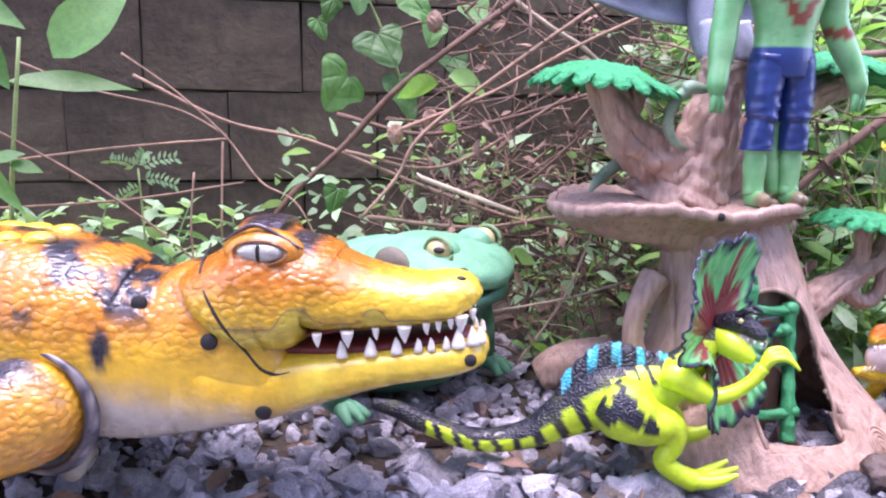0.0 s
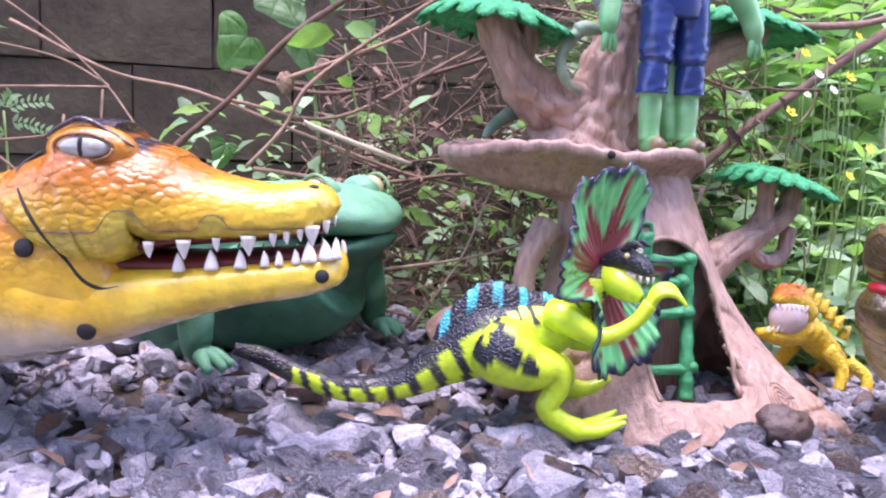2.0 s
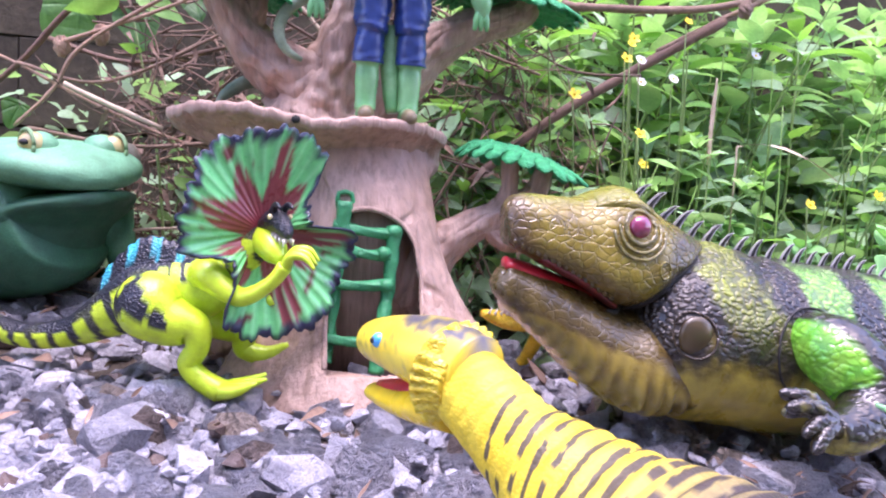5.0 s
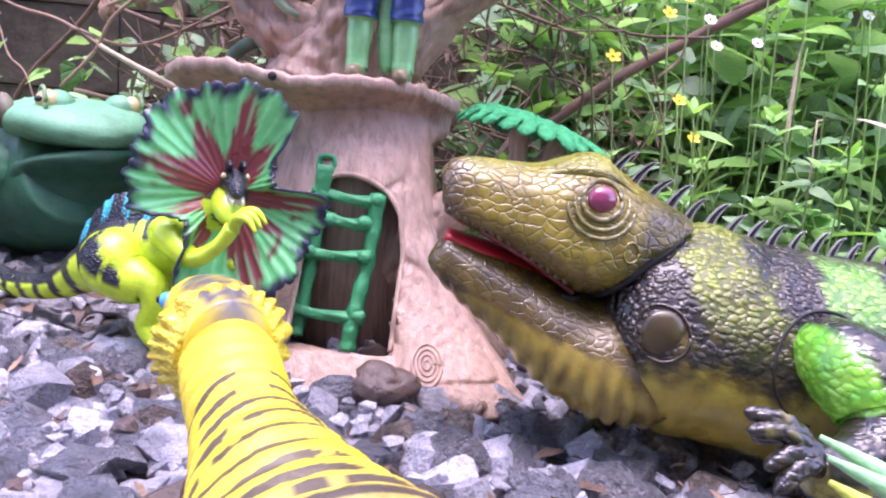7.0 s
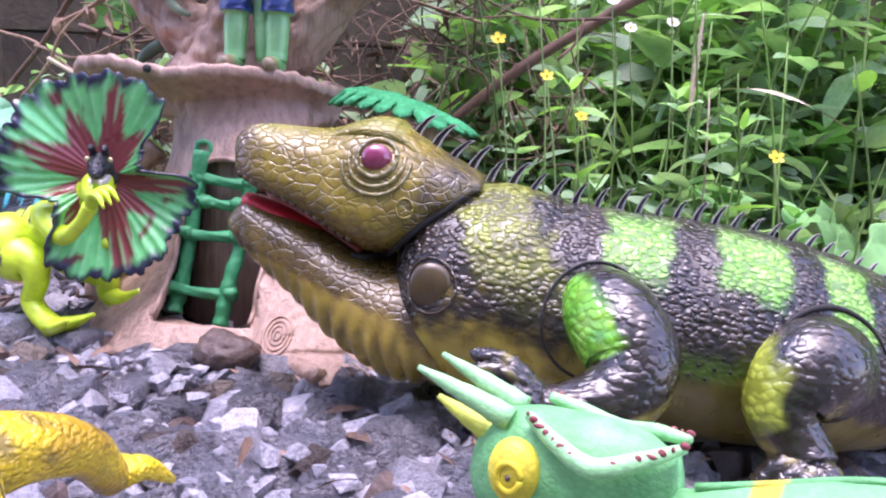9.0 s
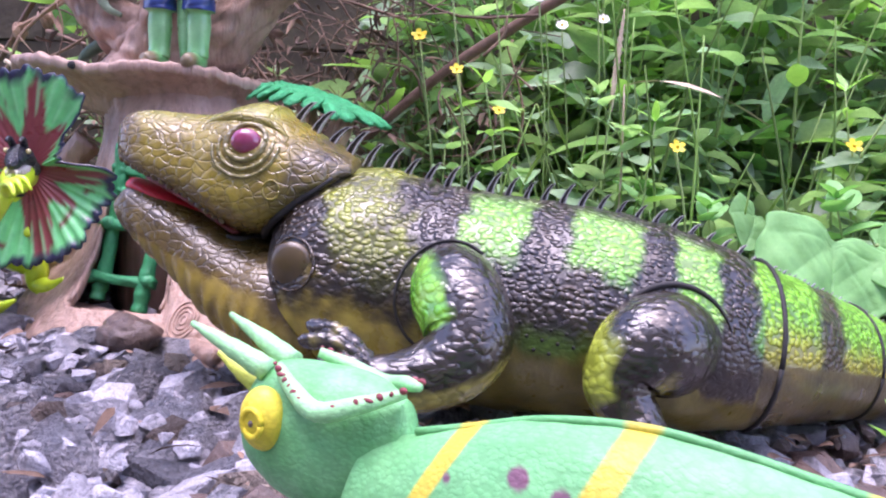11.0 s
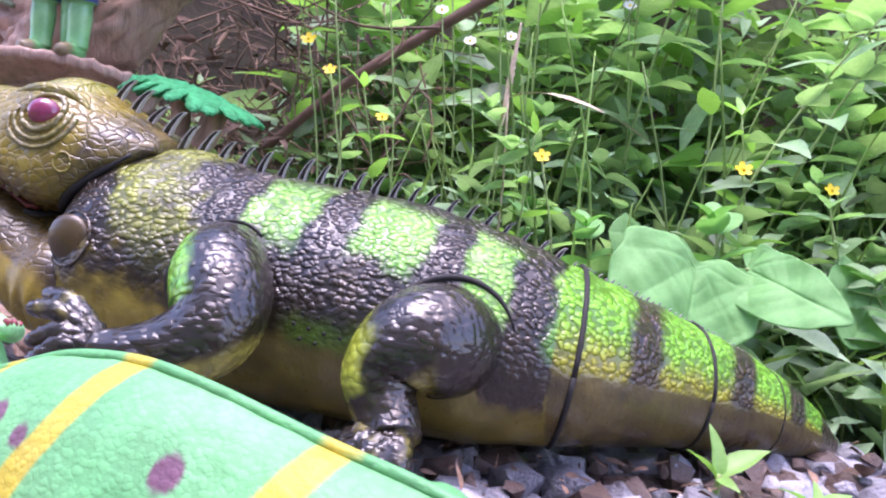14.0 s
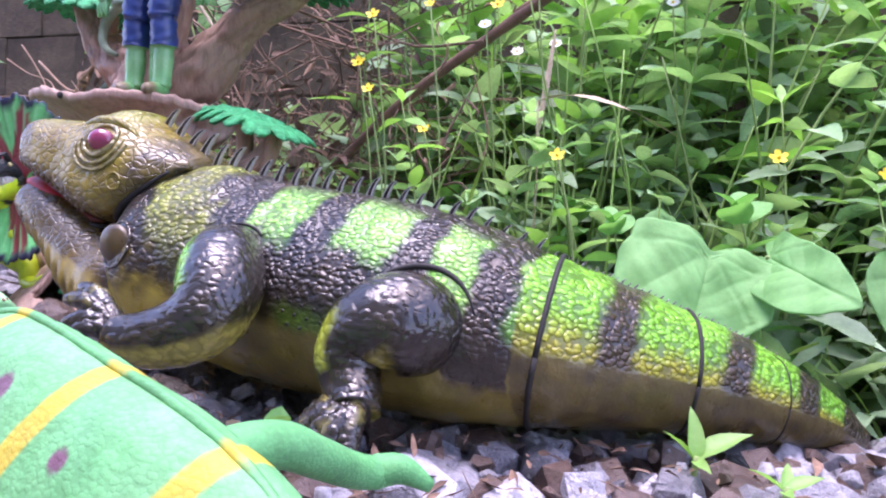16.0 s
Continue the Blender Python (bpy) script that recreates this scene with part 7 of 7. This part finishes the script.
def broad_leaf(outline_w, outline_h, seed=0, lobes=0.0, corners=0.0):
    """A heart-shaped leaf with a raised midrib and side veins; stalk at the origin, blade down -z."""
    v, f = [], []
    na, nr = 96, 26
    for i in range(nr + 1):
        r = i / nr
        for k in range(na):
            a = 2 * math.pi * k / na
            rr = 1 + 0.10 * math.cos(a - math.pi) + 0.10 * abs(math.sin(a * 1.0)) - 0.30 * math.exp(-((a - math.pi / 2) / 0.22) ** 2) + 0.16 * math.exp(-((a - 1.5 * math.pi) / 0.3) ** 2) + lobes * math.cos(3 * (a + math.pi / 2)) + 0.010 * math.sin(a * 11 + seed)
            rr += corners * (math.exp(-((a - 0.72) / 0.16) ** 2) + math.exp(-((a - 2.42) / 0.16) ** 2) - 0.55 * math.exp(-((a - 1.62) / 0.30) ** 2) - 0.35 * math.exp(-((a - 5.35) / 0.45) ** 2))
            x, z = outline_w / 2 * rr * r * math.cos(a), outline_h / 2 * rr * r * math.sin(a) - outline_h * 0.33
            # seven veins fan out from the stalk
            fan = math.atan2(x, -z + 0.02 * outline_h) if (x or z) else 0.0
            rib = max(math.exp(-(((fan - q) * math.hypot(x, z)) / 0.0008) ** 2) for q in (-2.1, -1.4, -0.7, 0.0, 0.7, 1.4, 2.1))
            cross = abs(math.sin(math.hypot(x, z) * 420 + 3 * abs(math.sin(fan * 2.2)))) ** 6
            quilt = 0.0011 * math.sin(x * 240 + seed) * math.sin(z * 210 + 2 * seed)
            y = -0.10 * abs(x) + 0.0008 * rib + 0.0003 * cross + quilt + 0.006 * math.sin(x * 60 + seed) + 0.10 * z * z / outline_h
            v.append((x, y, z))
    for i in range(nr):
        for k in range(na):
            k2 = (k + 1) % na
            f.append((i * na + k, i * na + k2, (i + 1) * na + k2, (i + 1) * na + k))
    return np.array(v), f


def build_broadleaf():
    e = thing("broad_leaved_plant", (0.640, 0.512, 0.010), 0, "plant with large pale heart-shaped leaves beside the iguana's tail", "plant")
    off = np.array((0.640, 0.512, 0.010))
    for at, w, h, m in (((0.6130, 0.4470, 0.0985), 0.080, 0.056, pose(0, 0, 0, -32, 10, 6)), ((0.6400, 0.4600, 0.0985), 0.036, 0.066, pose(0, 0, 0, -56, -66, 4)), ((0.722, 0.520, 0.095), 0.05, 0.05, pose(0, 0, 0, -50, 20, -10)), ((0.585, 0.520, 0.105), 0.036, 0.040, pose(0, 0, 0, -60, 30, 0))):
        v, f = broad_leaf(w, h, at[0] * 10, 0.0, 0.16)
        v = v @ np.array(m.to_3x3()).T + np.array(at) - off
        lf = mesh_ob("leaf", v, f, M_LEAF_PALE, e, "broad pale green leaf")
        lf.modifiers.new("thick", "SOLIDIFY").thickness = 0.0006
        v, f, _ = tube([(0, 0, 0), (np.array(at) - off) * 0.6 + np.array((0, 0.034, 0.01)), np.array(at) - off], [0.0020, 0.0016, 0.0012], 7, 5)
        mesh_ob("stalk", v, f, M_STEM, e)
    # sprouts on the gravel
    for (x, y), lv in (((0.6215, 0.352), ((100, 75, 0.030), (20, 40, 0.036), (170, 50, 0.022), (-60, 10, 0.018))), ((0.655, 0.335), ((20, 35, 0.022), (150, 30, 0.02), (-80, 20, 0.016), (80, 50, 0.018))), ((0.735, 0.365), ((160, 40, 0.04), (60, 50, 0.035), (-40, 30, 0.03), (250, 20, 0.03)))):
        s = thing("sprout", (x, y, 0.008), 0, "small bright green seedling growing through the gravel", "plant", "seedlings")
        v, f, _ = tube([(0, 0, 0), (0.001, 0, 0.012)], [0.0014, 0.0012], 6, 3)
        mesh_ob("stem", v, f, M_STEM, s)
        for yaw, pitch, L in lv:
            v, f = placed(leaf_shape(L * 0.72, L * 0.27, "ovate", 0.25, 0.5, 8), (0, 0, 0.010), yaw, pitch, 25)
            mesh_ob("leaf", v, f, M_LEAF_LIME, s)
    s = thing("fallen_leaf", (0.487, 0.246, 0.022), 0, "curled pale yellow-green leaf by the iguana's foot", "leaf")
    for yaw, pitch, mat in ((100, 55, M_LEAF_PALE), (30, 50, M_LEAF_LIME), (190, 25, M_STRAW)):
        v, f = placed(leaf_shape(0.019, 0.013, "round", -0.2, 0.6, 8), (0, 0, 0), yaw, pitch, 50)
        mesh_ob("blade", v, f, mat, s)


def build_left_plants():
    # vine leaves against the wall
    e = thing("wall_vine", (0.03, 0.715, 0.20), 0, "green climbing vine with lobed leaves in front of the wall", "plant")
    off = np.array((0.03, 0.715, 0.20))
    v, f, _ = tube([(0.0, 0.0, -0.05), (-0.01, 0.0, 0.04), (-0.03, 0.002, 0.10), (-0.06, 0.0, 0.16)], [0.0018, 0.0015, 0.0012, 0.0008], 6, 5)
    mesh_ob("stem", v, f, M_STEM, e)
    for p, w, h, m in (((-0.036, 0.700, 0.262), 0.062, 0.050, pose(0, 0, 0, -18, 40, 10)), ((-0.008, 0.705, 0.300), 0.055, 0.045, pose(0, 0, 0, -24, -30, -10)), ((0.012, 0.705, 0.262), 0.048, 0.050, pose(0, 0, 0, -20, -15, 15)), ((-0.046, 0.715, 0.328), 0.026, 0.028, pose(0, 0, 0, -10, 20, 0)), ((-0.060, 0.715, 0.310), 0.022, 0.024, pose(0, 0, 0, -10, -20, 0)), ((-0.022, 0.715, 0.338), 0.034, 0.034, pose(0, 0, 0, -30, 10, 0)),
                       ((0.022, 0.710, 0.335), 0.036, 0.044, pose(0, 0, 0, -20, -40, 0)), ((0.045, 0.70, 0.315), 0.036, 0.036, pose(0, 0, 0, -35, 20, 0)), ((0.060, 0.70, 0.285), 0.034, 0.034, pose(0, 0, 0, -35, -20, 0)), ((-0.055, 0.62, 0.172), 0.026, 0.026, pose(0, 0, 0, -12, 20, 0)), ((0.075, 0.69, 0.330), 0.036, 0.036, pose(0, 0, 0, -45, -20, 0))):
        v, f = broad_leaf(w * 0.74, h * 0.74, p[0] * 20, 0.20)
        v = v @ np.array(m.to_3x3()).T + np.array(p) - off
        mesh_ob("leaf", v, f, M_VINE, e)
    # light leaves among the dry brush
    b = thing("bramble_shoot", (0.06, 0.60, 0.05), 0, "thin shoot with bright green leaves among dry stalks", "plant")
    o = np.array((0.06, 0.60, 0.05))
    v, f, _ = tube([(0, 0, 0), (-0.01, 0, 0.10), (-0.03, 0, 0.20)], [0.0014, 0.0012, 0.0008], 5, 4)
    mesh_ob("stem", v, f, M_STEM, b)
    for p, L, yaw, pitch in (((0.022, 0.60, 0.256), 0.040, 190, -8), ((0.030, 0.60, 0.262), 0.042, 10, -12), ((0.038, 0.60, 0.219), 0.018, 200, 25), ((0.162, 0.56, 0.146), 0.030, 10, 0), ((0.165, 0.56, 0.088), 0.022, 0, -10), ((0.108, 0.55, 0.045), 0.024, 80, 60), ((0.112, 0.55, 0.045), 0.022, 20, 40), ((0.105, 0.55, 0.045), 0.020, 150, 40), ((0.150, 0.56, 0.12), 0.026, 200, -20), ((0.070, 0.56, 0.128), 0.026, -10, -15)):
        v, f = placed(leaf_shape(L, L * 0.5, "ovate", 0.3, 0.3, 8), np.array(p) - o, yaw, pitch, 60)
        mesh_ob("leaf", v, f, M_LEAF_LIME, b)
    # large blurred leaf and shoot at the far left
    g = thing("leafy_shoot", (-0.285, 0.58, 0.04), 0, "tall green shoot with long veined leaves near the wall", "plant")
    o = np.array((-0.285, 0.58, 0.04))
    v, f, _ = tube([(0, 0, 0), (0.005, 0, 0.12), (0.02, 0, 0.24)], [0.0022, 0.0018, 0.0012], 6, 4)
    mesh_ob("stem", v, f, M_STEM, g)
    for p, L, w, yaw, pitch, roll in (((-0.250, 0.60, 0.268), 0.075, 0.040, 0, 48, 65), ((-0.285, 0.62, 0.252), 0.085, 0.018, 0, 2, 50), ((-0.290, 0.55, 0.285), 0.045, 0.022, 0, -55, 60), ((-0.300, 0.55, 0.305), 0.050, 0.024, 0, -20, 50), ((-0.290, 0.56, 0.310), 0.06, 0.02, 0, 25, 50), ((-0.300, 0.55, 0.215), 0.060, 0.014, 0, -50, 60), ((-0.285, 0.57, 0.200), 0.02, 0.012, 0, 20, 40), ((-0.275, 0.57, 0.198), 0.02, 0.012, 0, -10, 40)):
        v, f = placed(leaf_shape(L, w, "ovate", 0.15, 0.25, 9), np.array(p) - o, yaw, pitch, roll)
        mesh_ob("leaf", v, f, M_VINE, g)
    # fern-like seedling
    h = thing("feathery_seedling", (-0.201, 0.62, 0.05), 0, "seedling with feathery paired leaflets", "plant")
    v, f, _ = tube([(0, 0, 0), (0, 0, 0.08), (-0.002, 0, 0.140)], [0.0012, 0.0010, 0.0008], 5, 4)
    mesh_ob("stem", v, f, M_STEM, h)
    for (x, z), ang, L in (((-0.002, 0.140), 32, 0.030), ((-0.002, 0.140), 146, 0.024), ((-0.002, 0.140), 78, 0.020), ((0.0, 0.132), 8, 0.022), ((0.0, 0.126), 188, 0.018)):
        for k in range(7):
            t = (k + 1) / 7
            c = (x + L * t * math.cos(radians(ang)), 0.010 * t * math.sin(ang), z + L * t * math.sin(radians(ang)) - 0.009 * t * t)
            for sd in (55, -55):
                v, f = placed(placed(leaf_shape(0.0060 + 0.0015 * math.sin(k * 2.1 + ang), 0.0030, "ovate", 0.1, 0.1, 4), (0, 0, 0), 0, 0, 60 + 12 * math.sin(k + ang)), c, 18 * math.sin(3 * k + ang), ang - 14 * t + sd, 0)
                mesh_ob("leaflet", v, f, M_LEAF, h)
    rnd = random.Random(2)
    for x, y in ((-0.285, 0.60), (-0.250, 0.62), (-0.225, 0.60), (-0.17, 0.64), (-0.13, 0.62), (-0.20, 0.66), (-0.31, 0.64), (0.16, 0.62), (0.19, 0.64), (0.28, 0.66), (0.34, 0.60), (0.13, 0.66), (0.05, 0.66)):
        w = weed("weed", int(x * 1000) + 999, rnd.uniform(0.08, 0.13) if x < 0 else rnd.uniform(0.12, 0.22), (0.030, 0.017, "ovate"), M_LEAF, 5, 0.3, "small green weed by the wall")
        w.matrix_world = pose(x, y, ground_z(x, y) - 0.01)


def build_dry_stalks():
    paths = (
        ([(-0.215, 0.66, 0.275), (-0.176, 0.65, 0.247), (-0.139, 0.64, 0.212), (-0.114, 0.62, 0.179), (-0.086, 0.60, 0.161), (-0.06, 0.585, 0.10)], 0.0010, M_STALK),
        ([(-0.210, 0.68, 0.259), (-0.139, 0.66, 0.224), (-0.074, 0.63, 0.210), (0.006, 0.58, 0.179), (0.068, 0.56, 0.157), (0.116, 0.55, 0.146), (0.17, 0.545, 0.12)], 0.0016, M_STALK),
        ([(0.12, 0.60, 0.350), (0.085, 0.60, 0.322), (0.028, 0.60, 0.281), (-0.012, 0.60, 0.250), (-0.050, 0.61, 0.208), (-0.102, 0.62, 0.155), (-0.13, 0.625, 0.09)], 0.0030, M_TWIG),
        ([(0.081, 0.60, 0.322), (0.108, 0.59, 0.302), (0.140, 0.58, 0.281), (0.18, 0.57, 0.24)], 0.0020, M_STRAW),
        ([(0.151, 0.58, 0.323), (0.075, 0.575, 0.272), (0.004, 0.57, 0.220), (-0.017, 0.57, 0.186), (-0.043, 0.57, 0.157)], 0.0018, M_STALK),
        ([(-0.005, 0.555, 0.190), (0.010, 0.55, 0.184), (0.066, 0.53, 0.164)], 0.0021, M_STRAW),
        ([(-0.298, 0.70, 0.268), (-0.243, 0.69, 0.247), (-0.178, 0.67, 0.233), (-0.139, 0.65, 0.213)], 0.0011, M_STALK),
        ([(-0.142, 0.64, 0.209), (-0.145, 0.63, 0.143), (-0.146, 0.63, 0.06)], 0.0011, M_STALK),
        ([(-0.30, 0.58, 0.230), (-0.227, 0.58, 0.183), (-0.174, 0.58, 0.138), (-0.13, 0.58, 0.09)], 0.0011, M_STALK),
        ([(-0.32, 0.60, 0.164), (-0.213, 0.60, 0.169), (-0.127, 0.60, 0.181)], 0.0011, M_STALK),
        ([(-0.32, 0.62, 0.192), (-0.222, 0.62, 0.205), (-0.139, 0.64, 0.211)], 0.0011, M_STALK),
        ([(-0.051, 0.60, 0.204), (0.021, 0.57, 0.195), (0.116, 0.57, 0.247)], 0.0016, M_STALK),
        ([(-0.037, 0.58, 0.156), (0.041, 0.56, 0.149), (0.115, 0.55, 0.157), (0.19, 0.54, 0.15)], 0.0018, M_STALK),
        ([(-0.162, 0.60, 0.189), (-0.166, 0.60, 0.139), (-0.16, 0.60, 0.06)], 0.0010, M_STALK),
        ([(-0.016, 0.58, 0.220), (0.056, 0.57, 0.250), (0.124, 0.57, 0.286), (0.20, 0.57, 0.32)], 0.0016, M_STALK),
        ([(0.040, 0.53, 0.090), (0.109, 0.53, 0.098), (0.160, 0.53, 0.11)], 0.0012, M_STRAW),
        ([(0.070, 0.535, 0.045), (0.105, 0.53, 0.098), (0.125, 0.53, 0.146)], 0.0011, M_STRAW),
        ([(-0.05, 0.66, 0.230), (0.02, 0.64, 0.215), (0.09, 0.62, 0.23), (0.15, 0.60, 0.25)], 0.0022, M_TWIG),
        ([(0.36, 0.56, 0.286), (0.388, 0.56, 0.287), (0.490, 0.57, 0.299), (0.608, 0.60, 0.337)], 0.0040, M_STALK),
        ([(0.508, 0.57, 0.291), (0.431, 0.57, 0.242), (0.362, 0.57, 0.195), (0.30, 0.57, 0.14)], 0.0050, M_TWIG),
        ([(0.62, 0.58, 0.350), (0.52, 0.57, 0.300), (0.45, 0.57, 0.260)], 0.0026, M_STALK),
    )
    for pts, r, mat in paths:
        a = np.array(pts[0])
        n = len(pts)
        v, f, _ = tube(pts, [0.78 * r * (1.15 - 0.3 * i / n) for i in range(n)], 8, 7, dis=lambda u, t, c: 0.16 * nz((u * 30, t, 0), 1) + 0.22 * max(0, math.sin(u * 34)) ** 12)
        o = mesh_ob("dry_stalk", v - a, f, mat, None, "thin bent dry plant stalk by the wall" if r < 0.0025 else "woody brown dead branch among the weeds")
        o.location = a
        tagged(o, category="dry stalk", group="dry stalks")
    for p in ((0.012, 0.583, 0.229), (0.018, 0.598, 0.302), (-0.015, 0.583, 0.218), (0.30, 0.60, 0.305), (0.52, 0.56, 0.300)):
        v, f = ball((0, 0, 0), (0.0062, 0.0055, 0.0078), 14, 10)
        v = np.array([q * (1 + 0.28 * nz(q, 420, p[0] * 9)) for q in v])
        o = mesh_ob("seed_head", v, f, M_STALK, None, "dried brown seed head on a stalk", smooth=False)
        o.location = p
        tagged(o, category="seed head", group="dried seed heads")
    # tangle of thin dead twigs and withered leaves
    rnd = random.Random(8)
    bits = []
    for i in range(820):
        x, y = rnd.uniform(-0.03, 0.42), rnd.uniform(0.535, 0.78)
        if rnd.random() < 0.2:
            x = rnd.uniform(-0.25, 0.1)
        zmax = 0.06 + 0.27 * step(x, -0.02, 0.09) * (1 - 0.55 * step(x, 0.36, 0.42))
        z = 0.03 + rnd.random() * zmax
        L = rnd.uniform(0.03, 0.13)
        a, e = rnd.uniform(0, 2 * math.pi), rnd.gauss(0.25, 0.55)
        d = np.array((math.cos(a) * math.cos(e), 0.5 * math.sin(a) * math.cos(e), math.sin(e)))
        p0 = np.array((x, y, z))
        bend = np.array((rnd.uniform(-1, 1), rnd.uniform(-0.5, 0.5), rnd.uniform(-1, 1))) * L * 0.16
        r = rnd.choice((0.0005, 0.0006, 0.0008, 0.0012))
        bits.append(tube([p0 - d * L / 2, p0 + bend, p0 + d * L / 2], [r, r * 0.9, r * 0.5], 4, 3))
    for i in range(1500):
        x, y = rnd.uniform(0.02, 0.40), rnd.uniform(0.525, 0.76)
        z = 0.03 + rnd.random() * (0.20 if rnd.random() < 0.75 else 0.30)
        L = rnd.uniform(0.006, 0.020)
        bits.append(placed(leaf_shape(L, L * rnd.uniform(0.15, 0.4), "ovate", rnd.uniform(0.2, 1.2), rnd.uniform(0.3, 1.0), 4), (x, y, z), rnd.uniform(0, 360), rnd.uniform(-80, 60), rnd.uniform(-90, 90)))
    v, f = merge(*bits)
    tagged(mesh_ob("dead_brush", v, f, M_BRUSH, None, "tangle of brown dead twigs and withered leaves"), category="dry brush", kind="stuff")


# ---------------------------------------------------------------- gravel, laid last
def stone_shape(seed, flat=0.62):
    """A broken angular stone about 1 across: a hull of random points, 16 to 28 triangles."""
    rnd = random.Random(seed)
    bm = bmesh.new()
    for k in range(13):
        a, b = rnd.uniform(0, 2 * math.pi), math.asin(rnd.uniform(-1, 1))
        r = 0.5 * rnd.uniform(0.80, 1.12)
        bm.verts.new((r * math.cos(a) * math.cos(b), 0.78 * r * math.sin(a) * math.cos(b), flat * r * math.sin(b)))
    h = bmesh.ops.convex_hull(bm, input=list(bm.verts))
    loose = [q for q in bm.verts if not q.link_faces]
    for q in loose:
        bm.verts.remove(q)
    bmesh.ops.recalc_face_normals(bm, faces=list(bm.faces))
    bm.verts.index_update()
    v = np.array([tuple(q.co) for q in bm.verts])
    f = [tuple(q.index for q in t.verts) for t in bm.faces]
    bm.free()
    return v, f


def build_gravel():
    rnd = random.Random(17)
    shapes = [stone_shape(100 + k, 0.55 + 0.02 * (k % 8)) for k in range(16)]
    meshes = []
    for k, (v, f) in enumerate(shapes):
        me = bpy.data.meshes.new("stone")
        me.from_pydata([tuple(q) for q in v], [], f)
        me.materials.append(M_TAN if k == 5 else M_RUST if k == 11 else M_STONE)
        meshes.append(me)
    single, vs, fs, at = [], [], [], 0
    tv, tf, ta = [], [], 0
    count = 0
    for layer, (num, lo, hi) in enumerate(((8200, 0.011, 0.022), (2200, 0.023, 0.042), (1100, 0.007, 0.013))):
        for i in range(num):
            x, y = rnd.uniform(-0.42, 0.86), rnd.uniform(0.06, 0.62)
            if x > 0.3 and y > 0.53 or (x > 0.55 and y > 0.47 and rnd.random() < 0.7):
                continue
            s = rnd.uniform(lo, hi)
            s *= 0.85 if y > 0.45 else 1.0 + 0.30 * (1 - step(y, 0.26, 0.42))
            z = ground_z(x, y) - 0.006 + (-0.001, 0.0055, 0.009)[layer] - 0.15 * s
            k = rnd.randrange(16)
            e = Euler((rnd.uniform(-0.6, 0.6), rnd.uniform(-0.6, 0.6), rnd.uniform(0, 6.28)))
            near = layer == 1 and count < 296 and (0.14 < y < 0.38) and (-0.12 < x < 0.46) and rnd.random() < 0.7
            if near:
                count += 1
                o = new("stone", meshes[k])
                o.matrix_basis = Matrix.LocRotScale((x, y, z), e, (s, s, s))
                o.parent = ground
                continue
            q = shapes[k][0] * s @ np.array(e.to_matrix()).T + np.array((x, y, z))
            # brown stones; extra ones past x 0.40 put that side's shade into colour
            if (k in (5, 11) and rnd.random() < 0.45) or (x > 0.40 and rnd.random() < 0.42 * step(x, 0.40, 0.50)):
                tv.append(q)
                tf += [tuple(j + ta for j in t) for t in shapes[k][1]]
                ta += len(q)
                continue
            vs.append(q)
            fs += [tuple(j + at for j in t) for t in shapes[k][1]]
            at += len(q)
    mesh_ob("gravel", np.vstack(vs), fs, M_GRAVEL, ground, "loose angular grey crushed stone", smooth=False, kind="stuff")
    mesh_ob("gravel_brown_shaded", np.vstack(tv), tf, M_BROWN, ground, "brown stones, more on the right to paint the shaded ground", smooth=False, kind="stuff")
    # wet brown lump beside the tree house root
    v, f = ball((0, 0, 0), (0.0165, 0.012, 0.0110), 36, 24)
    v = np.array([q * (1 + 0.34 * nz(q, 70, 4) + 0.16 * nz(q, 260, 8)) for q in v])
    o = mesh_ob("brown_stone", v, f, M_BROWN, None, "wet dark brown pitted stone beside the tree root")
    o.location = (0.243, 0.354, 0.029)
    tagged(o, category="stone")
    # scraps of dead leaf and bark on the stones
    bits = []
    for i in range(420):
        x, y = rnd.uniform(-0.3, 0.8), rnd.uniform(0.12, 0.52)
        if y < 0.40 and rnd.random() < 0.55:
            continue
        L = rnd.uniform(0.006, 0.022)
        bits.append(placed(leaf_shape(L, L * rnd.uniform(0.15, 0.5), "ovate", rnd.uniform(-0.3, 0.4), rnd.uniform(0.2, 0.8), 5), (x, y, ground_z(x, y) + rnd.uniform(0.001, 0.007)), rnd.uniform(0, 360), rnd.uniform(-15, 25), rnd.uniform(-40, 40)))
    for i in range(220):
        x, y = rnd.uniform(0.36, 0.66), rnd.uniform(0.20, 0.36)
        L = rnd.uniform(0.005, 0.013)
        bits.append(placed(leaf_shape(L, rnd.uniform(0.0007, 0.003), "ovate", rnd.uniform(-0.4, 0.5), rnd.uniform(0.2, 0.9), 5), (x, y, ground_z(x, y) + rnd.uniform(0.002, 0.010)), rnd.uniform(0, 360), rnd.uniform(-15, 35), rnd.uniform(-40, 40)))
    v, f = merge(*bits)
    tagged(mesh_ob("leaf_litter", v, f, M_BRUSH, None, "scraps of dead brown leaf on the gravel"), category="leaf litter", kind="stuff")


build_iguana()
build_crocodile()
build_frog()
build_frilled()
build_treehouse()
build_figure()
build_winged()
build_snake()
build_yellow_near()
build_yellow_far()
build_chameleon()
build_broadleaf()
build_left_plants()
build_flowers()
build_dry_stalks()
build_weeds()
build_groundcover()
build_wall()
build_unseen_wall()
build_gravel()
